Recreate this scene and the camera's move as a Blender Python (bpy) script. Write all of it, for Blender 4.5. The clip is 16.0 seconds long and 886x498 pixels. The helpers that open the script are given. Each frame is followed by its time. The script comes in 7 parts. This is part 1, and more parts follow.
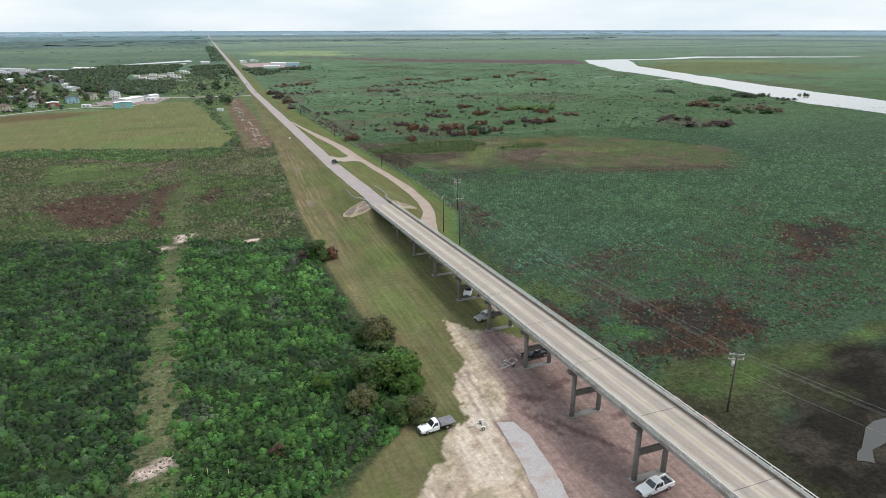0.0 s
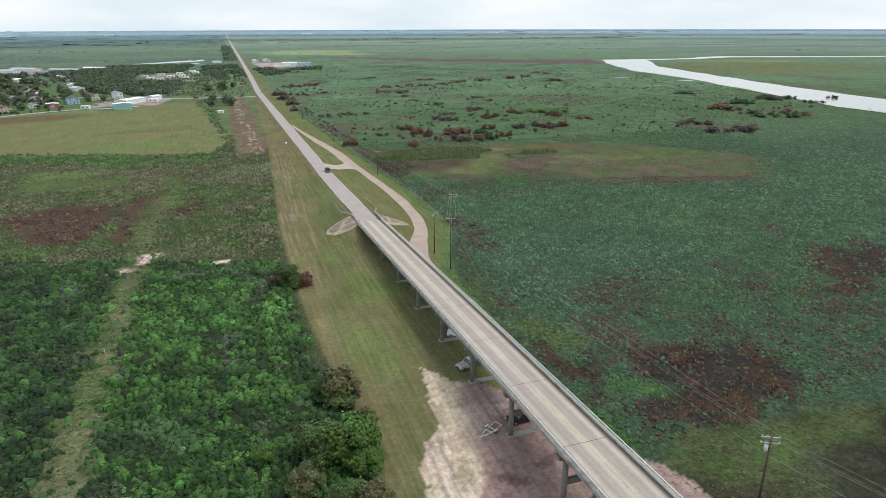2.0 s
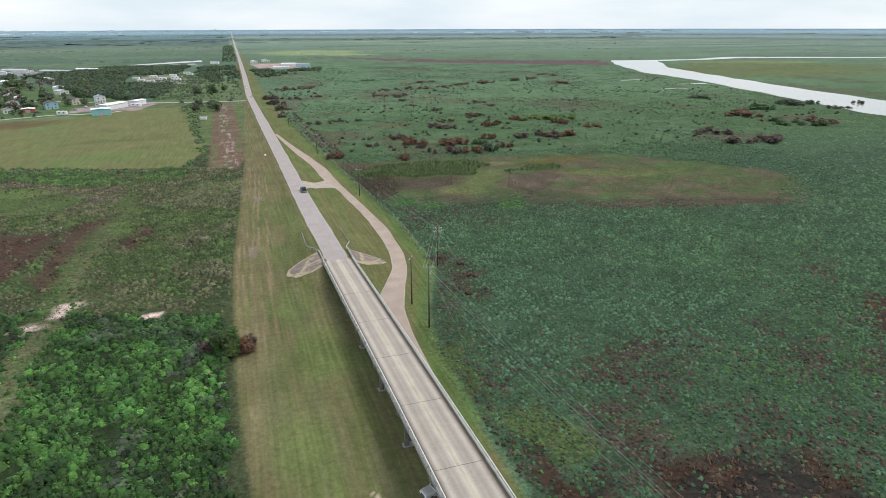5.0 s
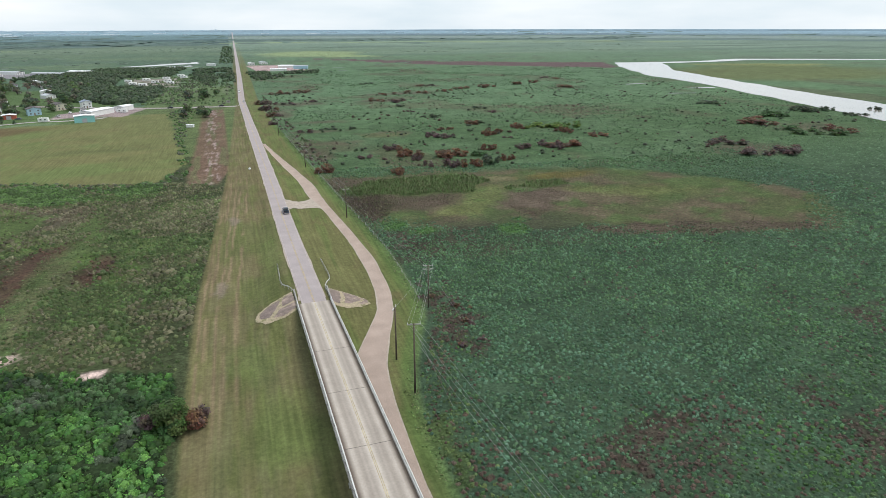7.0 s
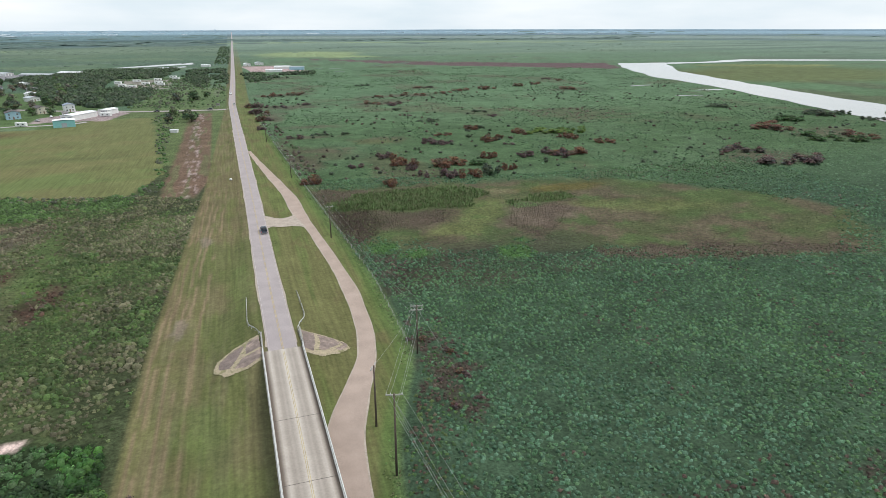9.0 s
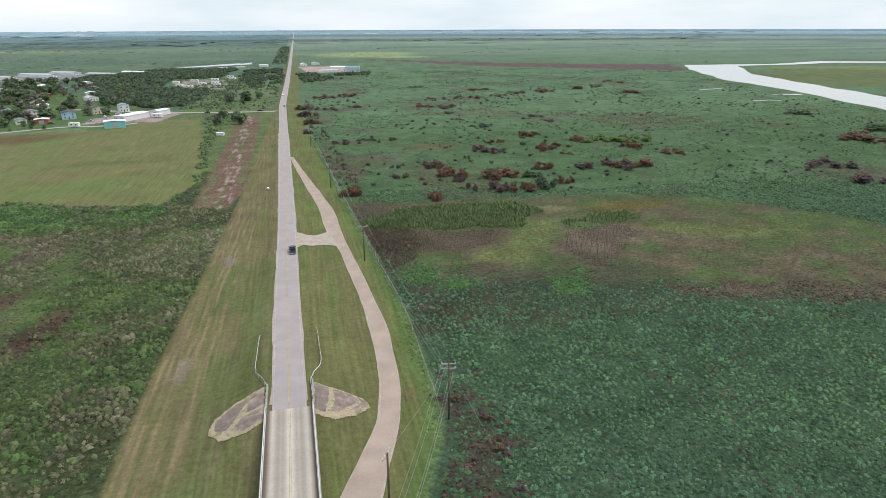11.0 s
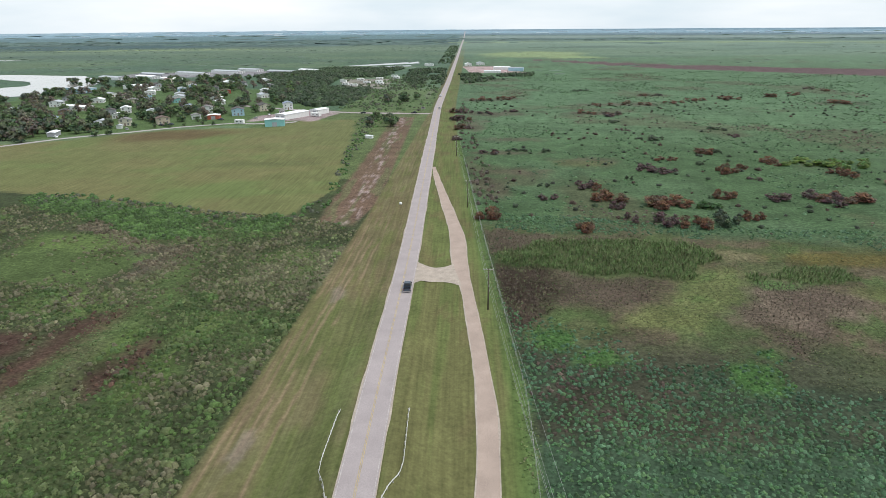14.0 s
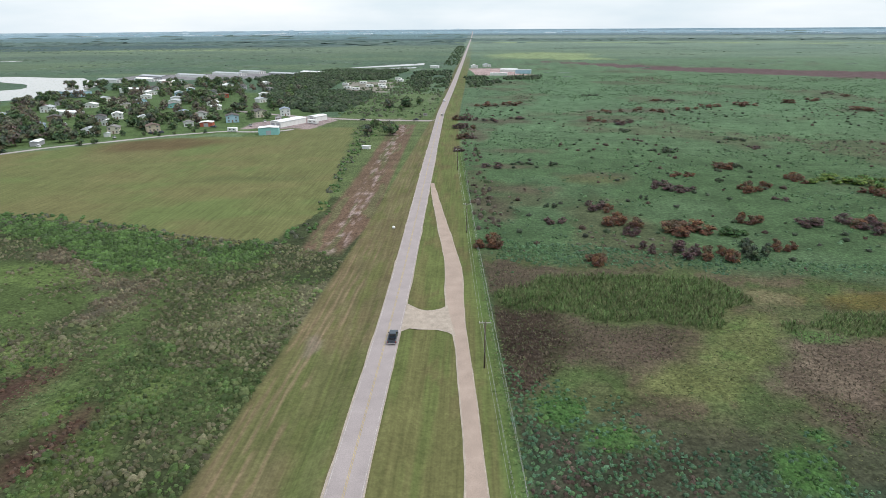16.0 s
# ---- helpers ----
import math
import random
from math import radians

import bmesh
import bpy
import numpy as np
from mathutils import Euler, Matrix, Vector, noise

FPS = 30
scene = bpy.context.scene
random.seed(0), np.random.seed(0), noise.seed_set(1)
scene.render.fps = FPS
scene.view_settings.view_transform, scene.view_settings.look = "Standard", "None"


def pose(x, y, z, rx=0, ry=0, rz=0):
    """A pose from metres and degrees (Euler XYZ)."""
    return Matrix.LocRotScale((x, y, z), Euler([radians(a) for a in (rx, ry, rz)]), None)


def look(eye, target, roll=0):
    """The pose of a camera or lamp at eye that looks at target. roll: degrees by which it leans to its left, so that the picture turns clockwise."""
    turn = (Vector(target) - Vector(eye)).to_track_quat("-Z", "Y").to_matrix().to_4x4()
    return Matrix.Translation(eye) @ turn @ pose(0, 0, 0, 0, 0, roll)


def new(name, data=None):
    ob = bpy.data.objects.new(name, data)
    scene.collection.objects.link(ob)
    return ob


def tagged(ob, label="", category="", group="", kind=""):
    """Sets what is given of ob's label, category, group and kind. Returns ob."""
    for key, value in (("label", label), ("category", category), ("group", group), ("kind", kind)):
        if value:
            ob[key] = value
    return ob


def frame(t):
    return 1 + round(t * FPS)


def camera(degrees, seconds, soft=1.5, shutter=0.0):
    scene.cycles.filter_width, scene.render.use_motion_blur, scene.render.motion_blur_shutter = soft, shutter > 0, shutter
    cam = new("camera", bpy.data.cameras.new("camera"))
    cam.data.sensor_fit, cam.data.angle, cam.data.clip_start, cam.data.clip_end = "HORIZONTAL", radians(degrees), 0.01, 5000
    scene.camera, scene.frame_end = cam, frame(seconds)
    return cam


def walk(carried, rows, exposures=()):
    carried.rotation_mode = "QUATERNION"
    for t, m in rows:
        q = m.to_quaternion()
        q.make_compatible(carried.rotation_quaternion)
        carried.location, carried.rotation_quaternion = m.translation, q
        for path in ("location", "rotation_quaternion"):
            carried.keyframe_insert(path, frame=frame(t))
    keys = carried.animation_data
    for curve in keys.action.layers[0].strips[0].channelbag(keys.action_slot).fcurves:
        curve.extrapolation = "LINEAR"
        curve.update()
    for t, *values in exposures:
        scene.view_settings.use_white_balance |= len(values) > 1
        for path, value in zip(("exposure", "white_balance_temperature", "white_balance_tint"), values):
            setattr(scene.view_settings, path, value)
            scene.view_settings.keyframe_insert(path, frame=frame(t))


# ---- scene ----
cam = camera(71.0, 16.0, soft=0.8)
METRES, EYE, TILT, LEAN, TURN = 185.0, 62.5, 0.0, 0.0, -20.5
ROWS = [
    (0.0, 0.0, 0.0, 0.0, -0.04, -19.74, 0.11),
    (0.1, 0.0026, 0.0056, -0.0, 0.27, -19.74, 0.12),
    (0.2, 0.0053, 0.0111, -0.0001, 0.47, -19.75, 0.12),
    (0.3, 0.0079, 0.0167, -0.0001, 0.63, -19.75, 0.13),
    (0.4, 0.0105, 0.0223, -0.0002, 0.73, -19.76, 0.13),
    (0.5, 0.0129, 0.0279, -0.0002, 0.83, -19.76, 0.14),
    (0.7, 0.0174, 0.0393, -0.0003, 1.0, -19.76, 0.14),
    (1.0, 0.0235, 0.0565, -0.0004, 1.16, -19.77, 0.14),
    (1.5, 0.0326, 0.0856, -0.0005, 1.35, -19.79, 0.15),
    (2.0, 0.0404, 0.1151, -0.0006, 1.56, -19.81, 0.15),
    (2.5, 0.0473, 0.1449, -0.0007, 1.75, -19.81, 0.16),
    (3.0, 0.0535, 0.1748, -0.0006, 1.88, -19.82, 0.17),
    (3.5, 0.0589, 0.2053, -0.0007, 2.0, -19.84, 0.18),
    (4.0, 0.0635, 0.2361, -0.0008, 2.08, -19.85, 0.19),
    (6.5, 0.0777, 0.3911, 0.0136, 2.34, -19.87, 0.13),
    (7.0, 0.0794, 0.4217, 0.0146, 2.38, -19.86, 0.14),
    (7.5, 0.0812, 0.4526, 0.0141, 2.39, -19.86, 0.14),
    (8.0, 0.083, 0.4839, 0.0138, 2.42, -19.86, 0.14),
    (9.2, 0.0848, 0.5585, 0.0137, 2.44, -19.85, 0.14),
    (10.0, 0.0859, 0.6085, 0.0138, 2.5, -19.84, 0.15),
    (10.3, 0.0867, 0.6275, 0.0139, 3.06, -19.84, 0.15),
    (10.4, 0.0871, 0.6339, 0.0139, 3.78, -19.84, 0.15),
    (10.5, 0.0875, 0.6403, 0.0139, 4.59, -19.84, 0.15),
    (10.6, 0.088, 0.6467, 0.0139, 5.64, -19.84, 0.16),
    (10.7, 0.0885, 0.6532, 0.0139, 6.51, -19.84, 0.17),
    (10.8, 0.089, 0.6596, 0.0139, 7.07, -19.84, 0.19),
    (10.9, 0.0895, 0.6661, 0.0139, 7.44, -19.84, 0.2),
    (11.0, 0.09, 0.6725, 0.0139, 7.58, -19.84, 0.21),
    (11.1, 0.0894, 0.6787, 0.0139, 7.78, -19.84, 0.22),
    (11.2, 0.0889, 0.6848, 0.0139, 7.98, -19.84, 0.22),
    (11.3, 0.0883, 0.691, 0.014, 8.18, -19.84, 0.23),
    (11.4, 0.0878, 0.6971, 0.014, 9.04, -19.84, 0.23),
    (11.5, 0.0872, 0.7033, 0.014, 10.62, -19.84, 0.24),
    (11.6, 0.0875, 0.7098, 0.014, 12.49, -19.83, 0.26),
    (11.7, 0.0878, 0.7163, 0.014, 14.29, -19.83, 0.29),
    (11.8, 0.0882, 0.7229, 0.014, 16.0, -19.82, 0.31),
    (11.9, 0.0885, 0.7294, 0.014, 17.57, -19.82, 0.34),
    (12.0, 0.0888, 0.7359, 0.014, 18.8, -19.81, 0.36),
    (12.1, 0.0886, 0.7423, 0.0141, 19.59, -19.81, 0.37),
    (12.2, 0.0884, 0.7487, 0.0142, 20.13, -19.81, 0.38),
    (12.3, 0.0881, 0.755, 0.0142, 20.57, -19.81, 0.39),
    (12.4, 0.0879, 0.7614, 0.0143, 20.87, -19.81, 0.4),
    (12.5, 0.0877, 0.7678, 0.0144, 21.07, -19.81, 0.41),
    (12.6, 0.0871, 0.7741, 0.0144, 21.22, -19.81, 0.41),
    (12.8, 0.0858, 0.7866, 0.0145, 21.48, -19.81, 0.41),
    (13.0, 0.0845, 0.7991, 0.0145, 21.68, -19.81, 0.41),
    (13.5, 0.0801, 0.8299, 0.0151, 22.09, -19.83, 0.4),
    (14.0, 0.0749, 0.8609, 0.0153, 22.43, -19.84, 0.42),
    (14.5, 0.0686, 0.8919, 0.0167, 22.64, -19.86, 0.41),
    (15.0, 0.0616, 0.9225, 0.0203, 22.82, -19.87, 0.39),
    (15.5, 0.0541, 0.9529, 0.0243, 22.98, -19.87, 0.4),
    (16.0, 0.0457, 0.9833, 0.0298, 23.13, -19.89, 0.4),
]
walk(cam, [(t, pose(0, 0, EYE, TILT, LEAN, TURN) @ pose(METRES * x, METRES * y, METRES * z, 90 + pitch, roll, yaw)) for t, x, y, z, yaw, pitch, roll in ROWS])

from mathutils.geometry import delaunay_2d_cdt

# ---- light ----
SUN_ELEV, SUN_AZ = 66.0, 95.0
world = bpy.data.worlds.new("overcast_sky")
scene.world = world
world.use_nodes = True
wn, wl = world.node_tree.nodes, world.node_tree.links
wn.clear()
sky = wn.new("ShaderNodeTexSky")
sky.sky_type, sky.sun_disc = "NISHITA", False
sky.sun_elevation, sky.sun_rotation = radians(SUN_ELEV), radians(SUN_AZ)
sky.air_density, sky.dust_density = 1.0, 2.0
clouds = wn.new("ShaderNodeTexNoise")
clouds.inputs["Scale"].default_value, clouds.inputs["Detail"].default_value = 3.0, 6.0
coord = wn.new("ShaderNodeTexCoord")
stretch = wn.new("ShaderNodeMapping")
stretch.inputs["Scale"].default_value = (1.0, 1.0, 5.0)
wl.new(coord.outputs["Generated"], stretch.inputs["Vector"])
wl.new(stretch.outputs["Vector"], clouds.inputs["Vector"])
thick = wn.new("ShaderNodeValToRGB")
thick.color_ramp.elements[0].position, thick.color_ramp.elements[0].color = 0.35, (6.6, 7.7, 8.5, 1)
thick.color_ramp.elements[1].position, thick.color_ramp.elements[1].color = 0.68, (9.2, 9.6, 9.9, 1)
wl.new(clouds.outputs["Fac"], thick.inputs["Fac"])
veil = wn.new("ShaderNodeMixRGB")
veil.inputs["Fac"].default_value = 0.85
wl.new(sky.outputs["Color"], veil.inputs["Color1"])
wl.new(thick.outputs["Color"], veil.inputs["Color2"])
backg = wn.new("ShaderNodeBackground")
backg.inputs["Strength"].default_value = 0.080
wl.new(veil.outputs["Color"], backg.inputs["Color"])
wout = wn.new("ShaderNodeOutputWorld")
wl.new(backg.outputs["Background"], wout.inputs["Surface"])

sun = new("sun", bpy.data.lights.new("sun", "SUN"))
sun.data.energy, sun.data.angle, sun.data.color = 1.5, radians(22), (1.0, 0.96, 0.9)
sun_from = Vector((math.sin(radians(SUN_AZ)) * math.cos(radians(SUN_ELEV)), math.cos(radians(SUN_AZ)) * math.cos(radians(SUN_ELEV)), math.sin(radians(SUN_ELEV))))
sun.matrix_world = look(sun_from * 100, (0, 0, 0))
scene.view_settings.exposure = 0.61


# ---- materials ----
def material(name, colour=None, rough=0.8, metal=0.0, grain=8.0, vary=0.25, blotch=0.6, bump=0.3, attribute="", spec=0.3, random_object=0.0, dist=0.02, second=None, streak=0.0):
    """A procedural surface: a base colour (or the mesh's own colour attribute) with fine grain, broad blotches and a fine relief.
    grain and blotch are in features per metre; second: a colour of stains that breaks through the blotches."""
    m = bpy.data.materials.new(name)
    m.use_nodes = True
    n, l = m.node_tree.nodes, m.node_tree.links
    b = n["Principled BSDF"]
    b.inputs["Roughness"].default_value, b.inputs["Metallic"].default_value = rough, metal
    b.inputs["Specular IOR Level"].default_value = spec
    geo = n.new("ShaderNodeNewGeometry")
    fine = n.new("ShaderNodeTexNoise")
    fine.inputs["Scale"].default_value, fine.inputs["Detail"].default_value = grain, 4.0
    broad = n.new("ShaderNodeTexNoise")
    broad.inputs["Scale"].default_value, broad.inputs["Detail"].default_value = blotch, 5.0
    l.new(geo.outputs["Position"], fine.inputs["Vector"])
    l.new(geo.outputs["Position"], broad.inputs["Vector"])
    if attribute:
        src = n.new("ShaderNodeAttribute")
        src.attribute_name = attribute
        col = src.outputs["Color"]
    else:
        src = n.new("ShaderNodeRGB")
        src.outputs[0].default_value = (*colour, 1)
        col = src.outputs[0]
    if second:
        ramp = n.new("ShaderNodeValToRGB")
        ramp.color_ramp.elements[0].position, ramp.color_ramp.elements[1].position = 0.5, 0.66
        l.new(broad.outputs["Fac"], ramp.inputs["Fac"])
        mix = n.new("ShaderNodeMixRGB")
        l.new(ramp.outputs["Color"], mix.inputs["Fac"])
        l.new(col, mix.inputs["Color1"])
        mix.inputs["Color2"].default_value = (*second, 1)
        col = mix.outputs["Color"]
    layers = [(fine, vary), (broad, vary * 0.8)]
    if streak:
        along = n.new("ShaderNodeMapping")
        along.inputs["Scale"].default_value = (1.3, 0.045, 1.0)
        along.inputs["Rotation"].default_value = (0, 0, radians(1.5))
        l.new(geo.outputs["Position"], along.inputs["Vector"])
        mown = n.new("ShaderNodeTexNoise")
        mown.inputs["Scale"].default_value, mown.inputs["Detail"].default_value = 1.0, 3.0
        l.new(along.outputs["Vector"], mown.inputs["Vector"])
        mid = n.new("ShaderNodeTexNoise")
        mid.inputs["Scale"].default_value, mid.inputs["Detail"].default_value = 0.45, 4.0
        l.new(geo.outputs["Position"], mid.inputs["Vector"])
        tuft = n.new("ShaderNodeTexNoise")
        tuft.inputs["Scale"].default_value, tuft.inputs["Detail"].default_value, tuft.inputs["Roughness"].default_value = 0.9, 2.5, 0.7
        l.new(geo.outputs["Position"], tuft.inputs["Vector"])
        smooth_part = n.new("ShaderNodeMath")
        smooth_part.operation, smooth_part.use_clamp = "SUBTRACT", True
        smooth_part.inputs[0].default_value = 1.15
        l.new(src.outputs["Alpha"], smooth_part.inputs[1])
        layers += [(mown, streak), (mid, 0.14), (tuft, 0.34)]
    for tex, amount in layers:
        span = n.new("ShaderNodeMapRange")
        span.inputs["From Min"].default_value, span.inputs["From Max"].default_value = 0.3, 0.7
        span.inputs["To Min"].default_value, span.inputs["To Max"].default_value = 1 - amount, 1 + amount
        l.new(tex.outputs["Fac"], span.inputs["Value"])
        factor = span.outputs["Result"]
        if streak:
            ease = n.new("ShaderNodeMix")
            ease.inputs["A"].default_value = 1.0
            l.new(smooth_part.outputs[0] if tex == mown else src.outputs["Alpha"], ease.inputs["Factor"])
            l.new(factor, ease.inputs["B"])
            factor = ease.outputs["Result"]
        mul = n.new("ShaderNodeVectorMath")
        mul.operation = "SCALE"
        l.new(col, mul.inputs[0])
        l.new(factor, mul.inputs["Scale"])
        col = mul.outputs["Vector"]
    if random_object:
        info = n.new("ShaderNodeObjectInfo")
        span = n.new("ShaderNodeMapRange")
        span.inputs["To Min"].default_value, span.inputs["To Max"].default_value = 1 - random_object, 1 + random_object
        l.new(info.outputs["Random"], span.inputs["Value"])
        mul = n.new("ShaderNodeVectorMath")
        mul.operation = "SCALE"
        l.new(col, mul.inputs[0])
        l.new(span.outputs["Result"], mul.inputs["Scale"])
        col = mul.outputs["Vector"]
    l.new(col, b.inputs["Base Color"])
    if bump:
        relief = n.new("ShaderNodeBump")
        relief.inputs["Strength"].default_value, relief.inputs["Distance"].default_value = bump, dist
        l.new(fine.outputs["Fac"], relief.inputs["Height"])
        if streak:
            l.new(src.outputs["Alpha"], relief.inputs["Strength"])
        l.new(relief.outputs["Normal"], b.inputs["Normal"])
    return m


def plain(name, colour, rough=0.5, metal=0.0, spec=0.5, vary=0.12, grain=3.0):
    return material(name, colour, rough, metal, grain, vary, 0.5, 0.0, spec=spec)


GROUND = material("soil_and_grass", rough=0.95, grain=2.0, vary=0.26, blotch=0.12, bump=0.9, attribute="cover", spec=0.08, dist=0.25, streak=0.24)
LEAVES = material("leaves", rough=0.65, grain=5.0, vary=0.3, blotch=0.35, bump=0.6, attribute="tint", spec=0.16, dist=0.15)
ASPHALT = material("worn_asphalt", (0.310, 0.272, 0.272), 0.9, grain=5.0, vary=0.1, blotch=0.25, bump=0.25)
DECK = material("deck_concrete", attribute="tint", rough=0.85, grain=3.0, vary=0.08, blotch=0.35, bump=0.2)
CONCRETE = material("aged_concrete", (0.30, 0.29, 0.27), 0.9, grain=6.0, vary=0.16, blotch=0.5, bump=0.3, second=(0.17, 0.16, 0.15))
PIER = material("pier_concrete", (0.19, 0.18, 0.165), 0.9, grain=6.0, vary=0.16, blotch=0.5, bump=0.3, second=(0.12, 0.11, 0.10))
APRON = material("sandy_apron", (0.34, 0.285, 0.20), 0.95, grain=2.5, vary=0.22, blotch=0.7, bump=0.4, second=(0.17, 0.16, 0.085))
APRON_SLAB = material("stained_slab", (0.185, 0.145, 0.13), 0.95, grain=2.5, vary=0.2, blotch=0.45, bump=0.4, second=(0.27, 0.21, 0.175))
SLAB = material("ramp_concrete", (0.37, 0.35, 0.35), 0.9, grain=2.5, vary=0.1, blotch=0.35, bump=0.2, second=(0.31, 0.26, 0.24))
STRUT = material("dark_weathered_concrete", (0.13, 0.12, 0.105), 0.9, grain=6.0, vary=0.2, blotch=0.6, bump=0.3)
GRAVEL = material("packed_gravel", (0.335, 0.264, 0.224), 0.95, grain=7.0, vary=0.14, blotch=0.22, bump=0.5, dist=0.04)
GRAVEL_EDGE = material("loose_pale_gravel", (0.345, 0.295, 0.25), 0.95, grain=5.0, vary=0.2, blotch=0.6, bump=0.5, dist=0.04)
STEEL = material("galvanised_steel", (0.60, 0.60, 0.58), 0.5, 0.1, grain=10, vary=0.1, blotch=1.0, bump=0.0)
JOINT = plain("joint_filler", (0.08, 0.07, 0.062), 0.9)
LINE_W = plain("worn_white_paint", (0.36, 0.325, 0.315), 0.8, vary=0.25)
DECK_YELLOW = plain("faded_yellow_paint", (0.36, 0.30, 0.18), 0.85, vary=0.3)
LINE_Y = plain("worn_yellow_paint", (0.37, 0.29, 0.15), 0.8, vary=0.25)
POST_YELLOW = plain("faded_yellow_plastic", (0.55, 0.50, 0.22), 0.6)
TIMBER = material("weathered_pole_wood", (0.09, 0.07, 0.055), 0.9, grain=9, vary=0.3, bump=0.3)
CROSSARM = material("grey_crossarm_wood", (0.38, 0.36, 0.34), 0.8, grain=9, vary=0.2)
WIRE = plain("aluminium_wire", (0.3, 0.3, 0.3), 0.5, 0.3)
RUBBER = plain("tyre_rubber", (0.02, 0.02, 0.02), 0.8)
HOUSE_GLASS = plain("dull_window_glass", (0.13, 0.14, 0.15), 0.15, 0.0, 0.6, 0.0)
GLASS = plain("dark_glass", (0.02, 0.025, 0.03), 0.08, 0.0, 0.8, 0.0)
CHROME = plain("chrome", (0.6, 0.6, 0.6), 0.25, 0.9)
BARK = material("bark", (0.09, 0.07, 0.05), 0.9, grain=8, vary=0.3, bump=0.3)
LAMP_R = plain("red_lens", (0.4, 0.02, 0.02), 0.3)
LAMP_W = plain("clear_lens", (0.7, 0.7, 0.7), 0.2)
PAINTS = {
    "white": plain("white_paint", (0.9, 0.91, 0.92), 0.25, vary=0.03), "black": plain("black_paint", (0.02, 0.02, 0.025), 0.2, vary=0.1),
    "slate": plain("slate_blue_paint", (0.045, 0.06, 0.08), 0.25, vary=0.1), "pale": plain("pale_blue_paint", (0.45, 0.55, 0.66), 0.3, vary=0.06),
    "deckgrey": plain("grey_deck_boards", (0.16, 0.155, 0.17), 0.8, vary=0.2), "red": plain("red_wall", (0.36, 0.07, 0.045), 0.7),
    "silver": plain("silver_paint", (0.5, 0.5, 0.5), 0.3, 0.4),
}
WALLS = {k: material("wall_" + k, c, 0.8, grain=3, vary=0.07, blotch=0.4, bump=0.1) for k, c in {
    "white": (0.72, 0.72, 0.70), "cream": (0.58, 0.54, 0.44), "blue": (0.36, 0.52, 0.60), "teal": (0.24, 0.50, 0.48), "tan": (0.46, 0.40, 0.31),
    "red": (0.42, 0.11, 0.07), "grey": (0.38, 0.38, 0.40), "brown": (0.22, 0.16, 0.12)}.items()}
ROOFS = {k: material("roof_" + k, c, 0.8, grain=3, vary=0.12, blotch=0.4, bump=0.2) for k, c in {
    "white": (0.75, 0.76, 0.78), "grey": (0.20, 0.19, 0.19), "dark": (0.09, 0.08, 0.08), "brown": (0.14, 0.10, 0.085), "metal": (0.40, 0.42, 0.45), "bluegrey": (0.22, 0.26, 0.32)}.items()}


def water_material(name, colour, rough, bump):
    m = bpy.data.materials.new(name)
    m.use_nodes = True
    n, l = m.node_tree.nodes, m.node_tree.links
    b = n["Principled BSDF"]
    b.inputs["Base Color"].default_value = (*colour, 1)
    b.inputs["Roughness"].default_value, b.inputs["IOR"].default_value = rough, 1.33
    geo, tex, relief = n.new("ShaderNodeNewGeometry"), n.new("ShaderNodeTexNoise"), n.new("ShaderNodeBump")
    tex.inputs["Scale"].default_value, tex.inputs["Detail"].default_value = 0.7, 3.0
    relief.inputs["Strength"].default_value, relief.inputs["Distance"].default_value = bump, 0.05
    l.new(geo.outputs["Position"], tex.inputs["Vector"])
    l.new(tex.outputs["Fac"], relief.inputs["Height"])
    l.new(relief.outputs["Normal"], b.inputs["Normal"])
    return m


RIVER = water_material("silty_river_water", (0.30, 0.29, 0.26), 0.12, 0.15)
POND_LIGHT = water_material("open_pond_water", (0.07, 0.07, 0.065), 0.06, 0.05)


# ---- building blocks ----
class Geo:
    """Gathers corners and faces of one mesh."""

    def __init__(self):
        self.v, self.f = [], []

    def add(self, verts, faces):
        k = len(self.v)
        self.v += [tuple(p) for p in verts]
        self.f += [tuple(i + k for i in face) for face in faces]
        return self

    def box(self, x0, x1, y0, y1, z0, z1, turn=None):
        c = [(x, y, z) for z in (z0, z1) for x, y in ((x0, y0), (x1, y0), (x1, y1), (x0, y1))]
        if turn is not None:
            c = [turn @ Vector(p) for p in c]
        return self.add(c, [(3, 2, 1, 0), (4, 5, 6, 7), (0, 1, 5, 4), (1, 2, 6, 5), (2, 3, 7, 6), (3, 0, 4, 7)])

    def loft(self, rings):
        n = len(rings[0])
        verts = [p for r in rings for p in r]
        faces = [(i * n + j, i * n + (j + 1) % n, (i + 1) * n + (j + 1) % n, (i + 1) * n + j) for i in range(len(rings) - 1) for j in range(n)]
        faces += [tuple(reversed(range(n))), tuple(range((len(rings) - 1) * n, len(rings) * n))]
        return self.add(verts, faces)

    def tube(self, p, q, r0, r1=None, n=8):
        p, q = Vector(p), Vector(q)
        r1 = r0 if r1 is None else r1
        way = (q - p).to_track_quat("Z", "Y")
        rings = [[c + way @ Vector((r * math.cos(a), r * math.sin(a), 0)) for a in [2 * math.pi * k / n for k in range(n)]] for c, r in ((p, r0), (q, r1))]
        return self.loft(rings)

    def mesh(self, name, mat, smooth=False):
        me = bpy.data.meshes.new(name)
        me.from_pydata(self.v, [], self.f)
        me.materials.append(mat)
        if smooth:
            me.polygons.foreach_set("use_smooth", [True] * len(me.polygons))
        return me

    def thing(self, name, mat, parent=None, label="", smooth=False):
        ob = new(name, self.mesh(name, mat, smooth))
        ob.parent = parent
        return tagged(ob, label)


